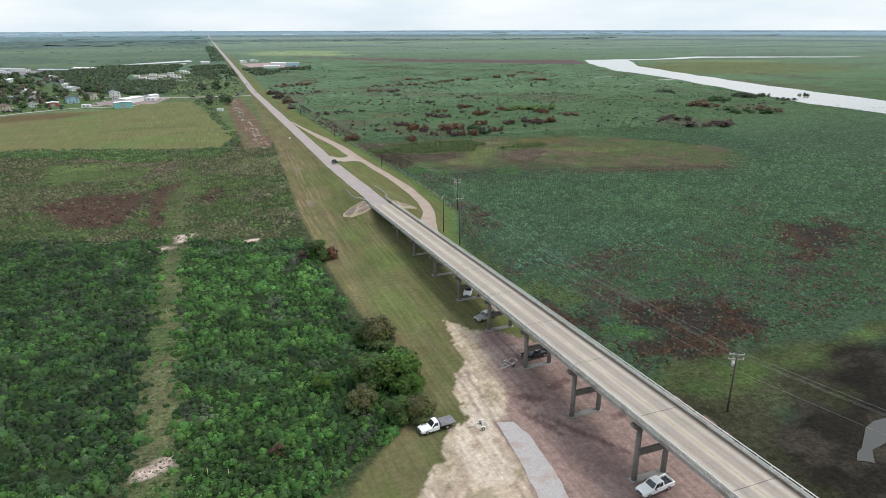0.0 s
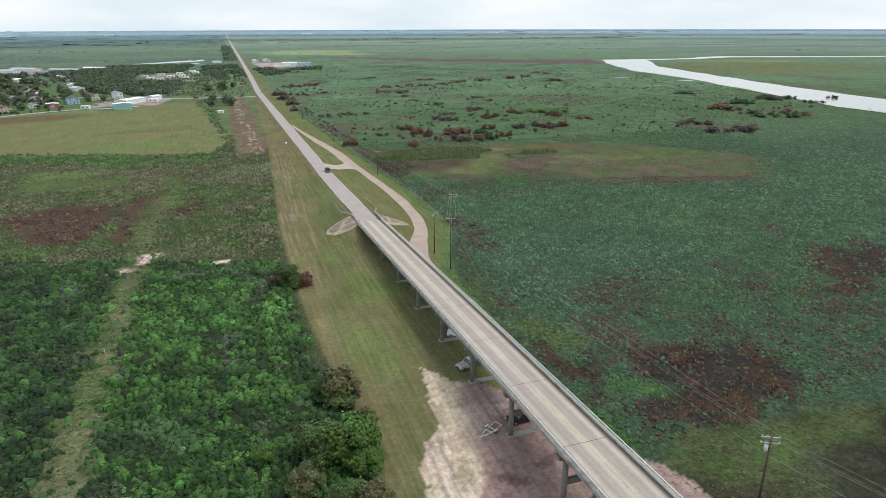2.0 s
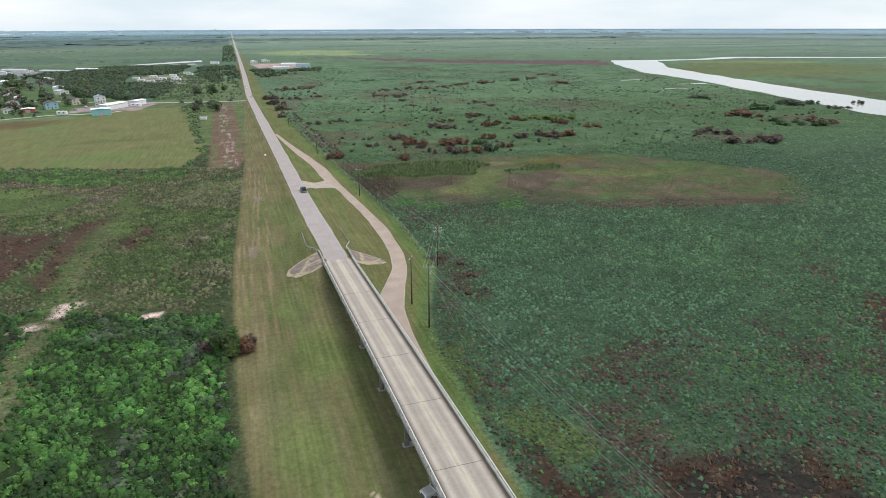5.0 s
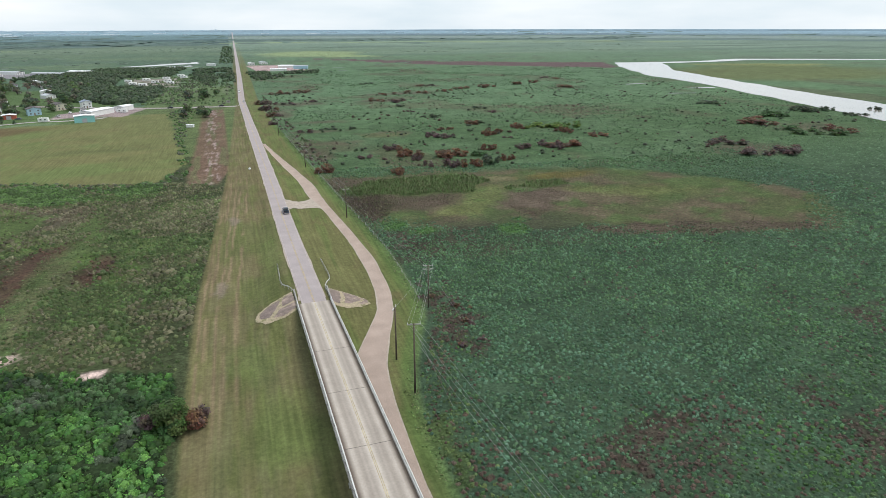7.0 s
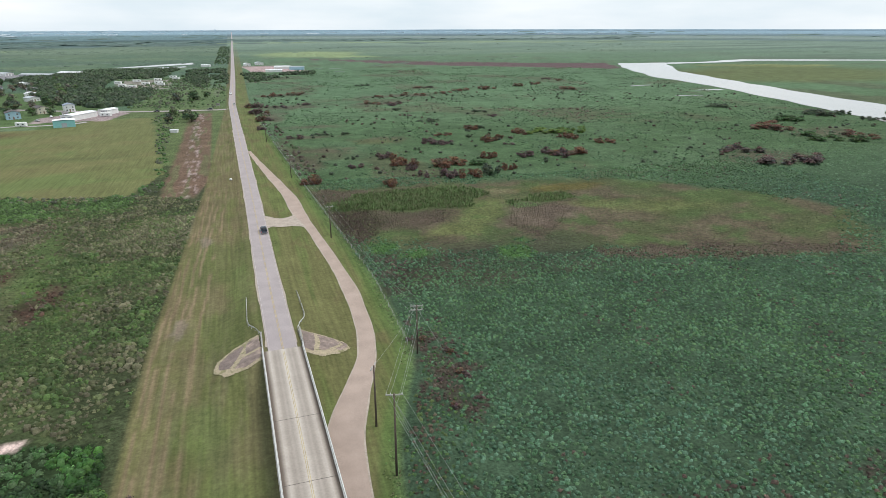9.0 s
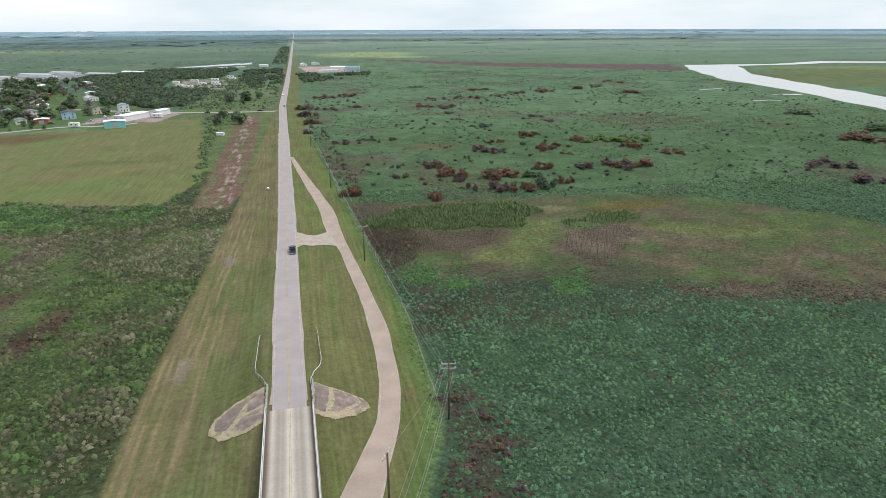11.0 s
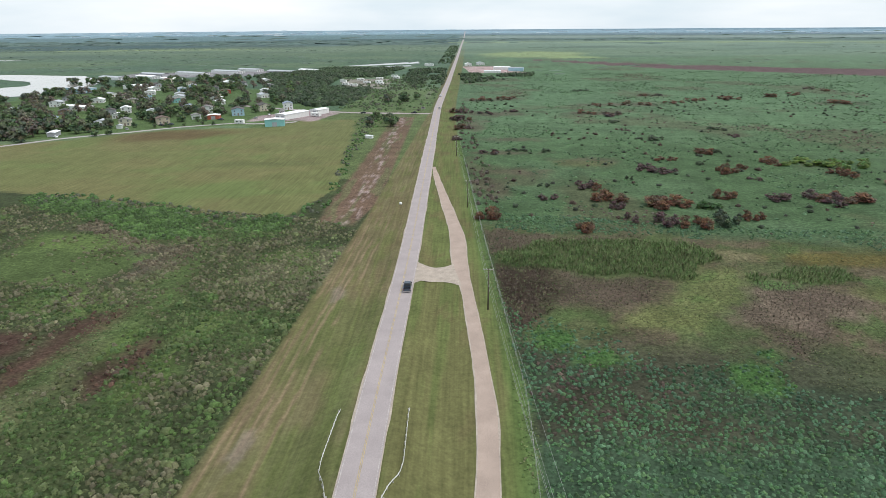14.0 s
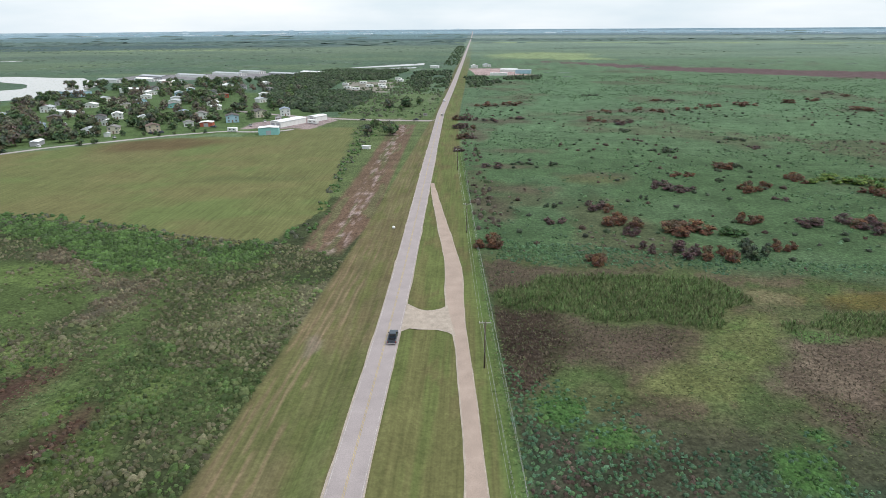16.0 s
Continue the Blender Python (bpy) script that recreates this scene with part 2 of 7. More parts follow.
def part(name, geo, mat, parent, label="", smooth=False):
    return geo.thing(name, mat, parent, label, smooth)


def quads_mesh(name, pieces, mat):
    """One mesh of many four-sided faces from pieces of (corners, faces, colours of corners, smooth)."""
    me = bpy.data.meshes.new(name)
    base, faces = 0, []
    for v, f, c, s in pieces:
        faces.append(f + base)
        base += len(v)
    verts, cols = np.concatenate([p[0] for p in pieces]), np.concatenate([p[2] for p in pieces])
    faces = np.concatenate(faces).astype(np.int32)
    smooth = np.concatenate([np.full(len(p[1]), p[3]) for p in pieces])
    me.vertices.add(len(verts))
    me.vertices.foreach_set("co", verts.astype(np.float32).ravel())
    me.loops.add(faces.size)
    me.loops.foreach_set("vertex_index", faces.ravel())
    me.polygons.add(len(faces))
    me.polygons.foreach_set("loop_start", np.arange(0, faces.size, 4, dtype=np.int32))
    me.polygons.foreach_set("loop_total", np.full(len(faces), 4, np.int32))
    me.polygons.foreach_set("use_smooth", smooth)
    me.update()
    rgba = np.ones((len(verts), 4), np.float32)
    rgba[:, :3] = cols
    me.attributes.new("tint", "FLOAT_COLOR", "POINT").data.foreach_set("color", rgba.ravel())
    me.materials.append(mat)
    return me


rng = np.random.default_rng(7)


def foliage(centres, radius, height, leaves, size, colours, spread=0.16, wild=0.42):
    """Clumps of bent leaves on the shell of low domes. centres (n,3), radius, height, size (n,), colours (n,3)."""
    n = len(centres)
    u = rng.uniform(0.0, 1.0, (n, leaves))
    a = rng.uniform(0, 2 * np.pi, (n, leaves))
    ring = np.sqrt(np.clip(1 - u**2, 0, 1))
    way = np.stack([ring * np.cos(a), ring * np.sin(a), u], -1)
    depth = rng.uniform(0.62, 1.08, (n, leaves, 1))
    pos = centres[:, None, :] + way * depth * np.stack([radius, radius, height], -1)[:, None, :]
    up = way + rng.normal(0, wild, way.shape) + np.array([0, 0, 0.45])
    up /= np.linalg.norm(up, axis=-1, keepdims=True) + 1e-9
    side = np.cross(up, rng.normal(0, 1, way.shape))
    side /= np.linalg.norm(side, axis=-1, keepdims=True) + 1e-9
    other = np.cross(up, side)
    s = size[:, None, None] * rng.uniform(0.6, 1.25, (n, leaves, 1))
    side, other = side * s * 0.5, other * s * 0.5
    quad = np.stack([pos - side * 0.7 - other, pos + side - other * 0.5, pos + side * 0.6 + other, pos - side + other * 0.6], 2)
    shade = colours[:, None, :] * (1 + rng.normal(0, spread, (n, leaves, 1))) * (1 + rng.normal(0, spread * 0.18, (n, leaves, 3)))
    return loose(quad, shade)


def loose(quad, shade):
    corners = quad.reshape(-1, 3)
    return corners, np.arange(len(corners)).reshape(-1, 4), np.repeat(np.clip(shade, 0.004, 0.9).reshape(-1, 3), 4, axis=0), False


def domes(centres, radius, height, colours, lump=0.28, sides=6, flat=False):
    """Lumpy rounded bodies of shrubs and tufts, under their leaves."""
    n, k = len(centres), sides
    a = np.arange(k) * 2 * np.pi / k + rng.uniform(0, 2, (n, 1))
    rows = []
    levels = ((1.0, -0.05), (0.62, 0.78)) if k == 4 else ((1.1, -0.1), (0.65, 0.6), (0.25, 0.9)) if flat else ((0.95, -0.05), (0.88, 0.5), (0.4, 0.9))
    for rr, zz in levels:
        q = rr * (1 + rng.normal(0, lump, (n, k)))
        z = zz + (rng.normal(0, 0.12, (n, k)) if zz > 0 else 0)
        rows.append(np.stack([np.cos(a) * q * radius[:, None], np.sin(a) * q * radius[:, None], z * height[:, None] * np.ones((n, k))], -1))
    m = len(levels)
    v = np.concatenate(rows, 1) + centres[:, None, :]
    f = [(k * r + s, k * r + (s + 1) % k, k * r + k + (s + 1) % k, k * r + k + s) for r in range(m - 1) for s in range(k)]
    f += [(12, 13, 14, 15), (12, 15, 16, 17)] if k == 6 else [(4, 5, 6, 7)]
    f = np.array(f)[None] + m * k * np.arange(n)[:, None, None]
    c = np.repeat(colours, m * k, axis=0) * (1 + rng.normal(0, 0.1, (n * m * k, 1)))
    return v.reshape(-1, 3), f.reshape(-1, 4), np.clip(c, 0.004, 0.9), True


def blades(centres, height, width, count, colours, lean=0.35, spread=0.18):
    """Tufts of upright tapering blades."""
    n = len(centres)
    a = rng.uniform(0, 2 * np.pi, (n, count))
    out = np.stack([np.cos(a), np.sin(a), 0 * a], -1)
    h = height[:, None, None] * rng.uniform(0.6, 1.15, (n, count, 1))
    foot = centres[:, None, :] + out * width[:, None, None] * rng.uniform(0, 0.9, (n, count, 1))
    tip = foot + out * h * rng.uniform(0.1, lean * 2, (n, count, 1)) + np.array([0, 0, 1.0]) * h
    side = np.stack([-np.sin(a), np.cos(a), 0 * a], -1) * width[:, None, None] * 0.35
    quad = np.stack([foot - side * 0.5, foot + side * 0.5, tip + side, tip - side], 2)
    shade = colours[:, None, :] * (1 + rng.normal(0, spread, (n, count, 1)))
    return loose(quad, shade)


# ---- lie of the land ----
LATTICE = np.random.default_rng(3).random((256, 256))


def vnoise(x, y):
    xi, yi = np.floor(x).astype(int), np.floor(y).astype(int)
    fx, fy = x - xi, y - yi
    fx, fy = fx * fx * (3 - 2 * fx), fy * fy * (3 - 2 * fy)
    g = lambda i, j: LATTICE[(xi + i) % 256, (yi + j) % 256]
    return (g(0, 0) * (1 - fx) + g(1, 0) * fx) * (1 - fy) + (g(0, 1) * (1 - fx) + g(1, 1) * fx) * fy


def fbm(x, y, size, octaves=4, shift=0.0):
    total, weight, amp = 0.0, 0.0, 1.0
    for k in range(octaves):
        total = total + amp * vnoise(x / size + 13.7 * k + shift, y / size + 7.3 * k - shift)
        weight, amp, size = weight + amp, amp * 0.55, size / 2.1
    return total / weight


def step(lo, hi, v):
    s = np.clip((v - lo) / (hi - lo), 0, 1)
    return s * s * (3 - 2 * s)


def curve(ys, vs, soft=18.0):
    """A smoothed run of values along y."""
    def at(y):
        y = np.asarray(y, float)
        return sum(np.interp(y + d * soft, ys, vs) for d in (-1, -0.5, 0, 0.5, 1)) / 5
    return at


road_x = curve((-400, 120, 205, 240, 333, 467, 674, 800, 923, 1388, 3927, 9000), (54.55, 54.55, 53.7, 53.0, 52.1, 49.65, 46.2, 47.5, 48.8, 51.5, 64, 90))
mow_x = curve((40, 60, 71, 78, 85, 95, 109, 127, 157, 215, 242, 300, 366, 448, 650, 700, 5000), (6, 8, 12, 18, 27, 31, 30, 28, 26.5, 26.5, 28, 31, 34, 36, 41, 41, 60), 5)
fence_x = curve((40, 100, 140, 165, 180, 200, 244, 295, 362, 500, 640, 1388, 5000), (66, 65, 65, 66.5, 71, 79, 80, 77, 73, 66, 61, 66, 84), 6)


def far_rise(x, y):
    """The plain lifts a little towards the horizon."""
    return 23.0 * (np.clip(np.hypot(x - 54, y - 200) - 3200, 0, 1420) / 1420) ** 1.6


def road_z(y):
    y = np.asarray(y, float)
    deck = 3.45 + 0.052 * (205 - y) - 0.00016 * np.clip(60 - y, 0, 120) ** 2
    return np.where(y < 205, deck, far_rise(54.0, y) + 0.8 + 2.65 * (1 - step(195, 315, y)) / (1 - step(195, 315, 205.0)))


def land_z(x, y):
    x, y = np.asarray(x, float), np.asarray(y, float)
    d = np.abs(x - road_x(y))
    top = np.where(y < 205, 3.45, road_z(y) - far_rise(54.0, y)) - 0.14
    bank = np.clip(top - np.clip(d - 4.6, 0, None) / 2.9, 0, None)
    bank = bank * np.clip((y - 193) / 11.0, 0, 1)
    rise = far_rise(x, y)
    yard = step(14, 24, x) * step(78, 68, x) * step(124, 114, y)
    return rise + bank + 0.25 * (1 - yard) * (fbm(x, y, 14, 3) - 0.5) * (1 - step(8, 5, d)) * (y < 2000)


def within(x, y, poly, wob=0.0, size=8.0):
    """Whether points lie in an outline whose edge wanders by wob metres."""
    if wob:
        x = x + (fbm(x, y, size, 4, 5.0) - 0.5) * 2 * wob
        y = y + (fbm(x, y, size, 4, 9.0) - 0.5) * 2 * wob
    inside = np.zeros(np.shape(x), bool)
    for (x0, y0), (x1, y1) in zip(poly, poly[1:] + poly[:1]):
        if y0 == y1:
            continue
        inside ^= ((y0 > y) != (y1 > y)) & (x < (x1 - x0) * (y - y0) / (y1 - y0) + x0)
    return inside


def ell(x, y, cx, cy, rx, ry, turn=0.0, wob=0.4, soft=0.3):
    c, s = math.cos(radians(turn)), math.sin(radians(turn))
    u, v = ((x - cx) * c + (y - cy) * s) / rx, ((y - cy) * c - (x - cx) * s) / ry
    d = np.hypot(u, v) + (fbm(x, y, min(rx, ry) * 0.9 + 0.5, 4, cx) - 0.5) * 2 * wob
    return 1 - step(1 - soft, 1 + soft, d)


def zone(x, y, polys, wob=2.5, size=7.0, blur=1.2):
    """How far points lie within any of some outlines, with wandering soft edges."""
    x, y = np.asarray(x, float), np.asarray(y, float)
    out, m = np.zeros(x.shape), wob * 2 + blur * 2
    for poly in polys:
        px, py = [p[0] for p in poly], [p[1] for p in poly]
        near = (x > min(px) - m) & (x < max(px) + m) & (y > min(py) - m) & (y < max(py) + m)
        if near.any():
            a, b = x[near], y[near]
            u, w = a + (fbm(a, b, size, 4, 5.0) - 0.5) * 4 * wob, b + (fbm(a, b, size, 4, 9.0) - 0.5) * 4 * wob
            hit = np.mean([within(u + dx * blur, w + dy * blur, poly) for dx, dy in ((0, 0), (1, 0.4), (-1, -0.4), (-0.4, 1), (0.4, -1))], axis=0)
            out[near] = np.maximum(out[near], hit)
    return out


PASTURE = [(-260, 470), (-150, 400), (-105, 389), (-70, 378), (-8, 356), (4, 360), (14, 400), (4, 480), (-4, 551), (-10, 605), (-50, 605), (-62, 568), (-130, 562), (-190, 512), (-260, 480)]
THICKET = [(-110, 235), (-60, 214), (-22, 202), (12, 190), (23, 186), (25.5, 160), (25, 132), (27, 112), (30, 99), (26, 84), (10, 73), (-10, 66), (-80, 62), (-140, 120)]
DIRT = [(44.5, 119), (43, 108), (41.5, 100), (36, 89), (34, 82), (26, 73), (20, 66), (10, 50), (0, 20), (70, 20), (72, 60), (72, 76), (66, 92), (60, 102), (54, 109), (50, 112)]
SAND = [(44, 121), (49, 114), (47.5, 103), (44.5, 88), (42, 80), (39, 78), (38, 72), (37, 61), (34, 40), (0, 20), (8, 50), (18, 64), (21, 67), (24, 71), (30, 76), (36, 89), (40, 105)]
MEADOW = [(74, 346), (96, 342), (132, 340), (163, 337), (190, 333), (232, 306), (248, 291), (262, 253), (234, 224), (199, 226), (160, 240), (136, 250), (119, 259), (107, 260), (95, 266), (82, 272), (77, 274), (76, 307)]
BURNT = [(76, 310), (94, 312), (93, 295), (90, 281), (82, 272), (77, 274), (76, 285)]
REEDS = [(77, 320), (82, 324), (94, 332), (100, 335), (122, 334), (137, 333), (143, 326), (145, 317), (137, 313), (131, 302), (124, 301), (115, 306), (105, 304), (95, 309), (81, 312)]
FAR_REEDS = [(145, 304), (155, 306), (159, 311), (173, 310), (176, 302), (166, 298), (157, 298), (152, 302), (146, 300)]
TAN = [(145, 300), (152, 300), (165, 296), (168, 286), (147, 267), (143, 271), (138, 274), (133, 274), (135, 281), (133, 284), (140, 288)]
PALE = [(137, 313), (147, 309), (143, 297), (136, 287), (123, 273), (113, 275), (105, 277), (116, 286), (124, 296), (131, 302)]
DRY = [[(94, 312), (103, 304), (121, 302), (116, 286), (101, 283), (92, 285)], [(74, 343), (83, 346), (96, 339), (132, 339), (98, 333), (79, 322), (74, 320)], [(138, 274), (148, 268), (142, 259), (139, 263)], [(150, 246), (200, 236), (230, 226), (228, 220), (190, 226), (150, 238)]]
WITHERED = [[(88, 262), (92, 258), (91, 242), (86, 240), (85, 252)], [(95, 140), (107, 146), (117, 137), (108, 129), (95, 128), (91, 133)], [(135, 131), (141, 127), (135, 121), (130, 124)], [(146, 125), (152, 123), (147, 119), (141, 121)], [(142, 114), (151, 113), (143, 106), (136, 108)], [(138, 146), (147, 144), (142, 139), (134, 142)], [(180, 169), (187, 167), (176, 157), (170, 159)], [(82, 129), (90, 124), (93, 116), (87, 109), (78, 110), (81, 120)], [(82, 210), (87, 208), (88, 180), (84, 172), (81, 190)]]
SCORCH = [[(87, 111), (97, 110), (106, 107), (115, 100), (112, 91), (104, 86), (91, 82), (83, 84), (76, 85), (72, 90), (73, 95), (83, 95), (87, 102)], [(168, 142), (192, 145), (196, 130), (159, 116), (150, 118), (158, 128)], [(71, 121), (74, 112), (75, 106), (70, 99), (68, 101), (69, 114)]]
LUSH = [[(83, 272), (91, 272), (93, 269), (90, 261), (85, 265)], [(93, 260), (100, 263), (103, 257), (99, 256), (92, 256)], [(121, 256), (129, 257), (131, 250), (127, 245), (121, 247)], [(130, 263), (134, 264), (136, 261), (133, 258), (130, 259)], [(73, 102), (79, 102), (84, 98), (84, 94), (82, 93), (76, 98), (72, 100)], [(65, 96), (70, 96), (71, 90), (71, 85), (72, 83), (66, 85), (65, 91)], [(118, 138), (131, 136), (129, 125), (126, 117), (116, 118), (110, 125)], [(135, 123), (148, 123), (141, 115), (132, 115)]]
YELLOW = [[(70, 131), (75, 131), (79, 124), (82, 118), (74, 114), (71, 119)], [(66, 156), (71, 158), (72, 168), (70, 140), (67, 139)]]
TURF = [[(90, 79), (98, 82), (106, 82), (108, 79), (101, 73), (89, 78)], [(77, 84), (90, 82), (106, 80), (118, 80), (137, 84), (160, 92), (160, 86), (129, 77), (107, 75), (99, 74), (83, 73), (72, 77)]]
RUST_W = [[(-22, 270), (-19, 276), (-14, 282), (-12, 278), (-14, 269), (-17, 264)], [(-6, 252), (-4, 260), (-2, 268), (1, 265), (1, 254), (-1, 246), (-2, 240), (-5, 243)], [(-66, 258), (-52, 269), (-29, 269), (-28, 245), (-32, 221), (-46, 224)], [(-25, 257), (-22, 278), (-17, 276), (-18, 247), (-18, 219), (-21, 213), (-24, 231)]]
GRASS_W = [[(-14, 269), (-12, 282), (-13, 304), (-11, 318), (-7, 312), (-7, 295), (-6, 273), (-8, 261), (-9, 253), (-14, 259)], [(7, 248), (7, 255), (11, 259), (12, 251), (10, 245)], [(-75, 342), (-47, 338), (-25, 319), (-27, 303), (-38, 291), (-70, 300)]]
STRAW_W = [(9, 318), (19, 326), (31, 327), (33, 305), (30, 293), (14, 296), (6, 293)]
GREY_W = [(-64, 354), (-34, 332), (-13, 326), (-12, 314), (-23, 303), (-30, 294), (-27, 306), (-24, 316), (-40, 328), (-66, 346)]
HEDGE_W = [[(-113, 394), (-84, 383), (-55, 370), (-30, 362), (-25, 353), (-17, 334), (-45, 338), (-79, 363), (-113, 380)], [(-19, 354), (5, 360), (11, 342), (-7, 336)]]
RIVER_E = [(478, 393), (501, 470), (524, 554), (555, 670), (570, 797), (644, 985), (698, 1080), (846, 1062), (993, 1110), (1290, 985), (1290, 955), (983, 1060), (850, 1035), (767, 1035), (667, 877), (640, 772), (593, 588), (571, 466), (556, 380), (545, 250), (470, 250)]
POND_E = [(160, 86), (131, 79), (113, 76), (103, 74), (96, 71), (92, 68), (88, 62), (77, 57), (74, 50), (74, 40), (80, 10), (160, 10)]


def cover(x, y):
    """The ground's colour: soil, mown turf, rough grass, marsh; far haze and thicket gap shade are painted in."""
    n1, n2, n3 = fbm(x, y, 9, 4), fbm(x, y, 40, 4, 3.0), fbm(x, y, 3, 3, 8.0)
    far = fbm(x, y * 2.2, 240, 4, 2.0)
    c = np.zeros((*np.shape(x), 3))

    def paint(mask, rgb, amount=1.0, v=None):
        nonlocal c
        m = (np.asarray(mask, float) * amount)[..., None]
        tone = np.asarray(rgb, float) * (np.ones(np.shape(x)) if v is None else v)[..., None]
        c = c * (1 - m) + tone * m

    v = 0.75 + 0.5 * n1
    xr = road_x(y)
    left, right = x < xr, x >= xr
    paint(np.ones(np.shape(x)), (0.066, 0.118, 0.060), 1, v)
    paint(step(0.5, 0.62, far), (0.105, 0.155, 0.072), 0.8, v)
    paint(step(0.42, 0.34, far), (0.068, 0.112, 0.068), 0.7, v)
    # rough ground west of the road
    paint(left & (y < 660) & (x > -80), (0.078, 0.112, 0.042), 1, v)
    paint(left & (y < 420), (0.040, 0.055, 0.024), 1, v)
    paint(left * (y < 420) * step(0.5, 0.62, n2), (0.050, 0.074, 0.027), 0.8, v)
    paint(left * zone(x, y, GRASS_W, 1.5, 10, 2), (0.060, 0.094, 0.030), 0.9, v)
    paint(left * zone(x, y, [GREY_W], 2, 8), (0.085, 0.078, 0.056), 0.8, v)
    paint(left * zone(x, y, [STRAW_W], 3, 8, 2), (0.098, 0.100, 0.058), 0.8, v)
    paint(left * zone(x, y, HEDGE_W, 3, 8), (0.050, 0.082, 0.030), 0.9, v)
    for e in ((-8, 262, 3, 10, -20), (6, 250, 5, 9, 0), (14, 318, 9, 6, 20), (22, 312, 4, 9, 0)):
        paint(left * ell(x, y, *e, wob=0.6), (0.070, 0.118, 0.030), 0.6, v)
    # very dark soil stands in for shade in the gaps between shrubs
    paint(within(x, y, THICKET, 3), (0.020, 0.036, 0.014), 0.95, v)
    lane = step(7.0, 2.0, np.abs(x + 14.2 + 2.5 * (fbm(x, y, 20, 3, 4.0) - 0.5))) * (y > 60) * (y < 345)
    paint(lane, (0.068, 0.104, 0.036), 0.8, v)
    paint(lane * step(0.5, 0.64, fbm(x, y * 0.5, 6, 4, 66.0)), (0.115, 0.115, 0.06), 0.6, v)
    paint(zone(x, y, RUST_W, 1.5, 9, 2.0), (0.060, 0.036, 0.027), 0.88, v)
    for e in ((-30, 285, 14, 9, 0), (8, 268, 4, 12, -10), (-50, 330, 30, 8, 0)):
        paint(ell(x, y, *e, wob=0.6), (0.088, 0.135, 0.04), 0.6, v)
    for e in ((-17.5, 193, 2.9, 1.8, 0), (-13, 199.5, 1.0, 5.0, -8), (-10.5, 203, 2.6, 2.2, 0), (-13.5, 87, 2.6, 1.6, 35), (8, 191.5, 2.8, 1.7, 0), (-6, 92, 1, 1, 0)):
        paint(ell(x, y, *e, wob=0.6, soft=0.2), (0.46, 0.38, 0.31), 0.95, 0.7 + 0.6 * n3)
    # pasture and its border
    pasture = within(x, y, PASTURE, 2)
    paint(pasture, (0.112, 0.130, 0.048), 1, 0.88 + 0.24 * n1)
    paint(pasture * step(0.47, 0.62, fbm(x, y * 1.8, 45, 4, 83.0)), (0.128, 0.130, 0.053), 0.7)
    paint(pasture * step(0.52, 0.66, n2), (0.098, 0.142, 0.045), 0.7)
    paint(pasture * ell(x, y, -118, 538, 36, 22, 25, wob=0.5, soft=0.5), (0.088, 0.068, 0.032), 0.85, v)
    paint(pasture * ell(x, y, -30, 450, 26, 6, 5, wob=0.8), (0.085, 0.105, 0.04), 0.7)
    strip = np.interp(y, (355, 380, 616), (17, 17, 16)), np.interp(y, (355, 380, 616), (31, 35, 31))
    mask = step(strip[0] - 1.5, strip[0] + 1.5, x + 3 * (n1 - 0.5)) * step(strip[1] + 1, strip[1] - 1, x) * step(345, 356, y) * step(622, 614, y)
    paint(mask, (0.118, 0.082, 0.054), 0.88, v)
    paint(mask * step(0.5, 0.62, fbm(x * 2.5, y * 0.3, 8, 3, 12.0)), (0.085, 0.11, 0.045), 0.6, v)
    paint(mask * step(0.55, 0.7, fbm(x * 2, y * 0.7, 3, 3, 2.0)) * step(5, 2, np.abs(x - 27 + (y - 365) * 0.02)), (0.34, 0.29, 0.25), 0.55)
    # mown verges
    verge = step(-1.0, 0.6, x - mow_x(y)) * left * (y > 30)
    paint(verge, (0.106, 0.114, 0.050), 1, 0.78 + 0.44 * n1)
    paint(verge * step(205, 250, y), (0.120, 0.112, 0.054), 0.7, 0.78 + 0.44 * n1)
    paint(verge * step(0.46, 0.6, fbm(x * 5, y * 0.5, 5, 4, 27.0)), (0.088, 0.108, 0.034), 0.7, v)
    paint(verge * step(0.56, 0.7, fbm(x * 1.2, y * 0.6, 7, 4, 28.0)), (0.112, 0.092, 0.048), 0.4, v)
    paint(verge * step(0.48, 0.62, fbm(x * 3, y * 0.22, 9, 3, 1.0)), (0.126, 0.116, 0.055), 0.42)
    paint(verge * step(0.52, 0.66, n2), (0.080, 0.106, 0.034), 0.6)
    off = x - mow_x(y)
    track = sum(step(0.55, 0.2, np.abs(off - o - 1.2 * (fbm(y, y * 0 + o, 30, 2) - 0.5))) * step(0.38, 0.5, fbm(x * 0.3, y, 14, 3, o)) for o in (0.9, 2.4, 4.6, 6.2, 9.0)) * verge * step(150, 180, y) * step(370, 345, y)
    paint(np.clip(track, 0, 1), (0.185, 0.148, 0.086), 0.7, v)
    paint(verge * step(6, 1, off) * (y < 380), (0.15, 0.12, 0.062), 0.22, v)
    for e in ((44, 160, 5, 12, 0), (38, 185, 4, 10, 10), (36, 130, 5, 10, 0), (46, 245, 3, 16, 0)):
        paint(verge * ell(x, y, *e, wob=0.6, soft=0.6), (0.085, 0.130, 0.036), 0.5, v)
    paint(verge * np.maximum(ell(x, y, 32, 228, 1.5, 5, 0, wob=0.7), ell(x, y, 36, 290, 2, 5, 0, wob=0.7)), (0.18, 0.155, 0.12), 0.5, v)
    rverge = step(0.5, -1.2, x - fence_x(y)) * right * (y > 30)
    paint(rverge, (0.094, 0.120, 0.039), 1, 0.78 + 0.44 * n1)
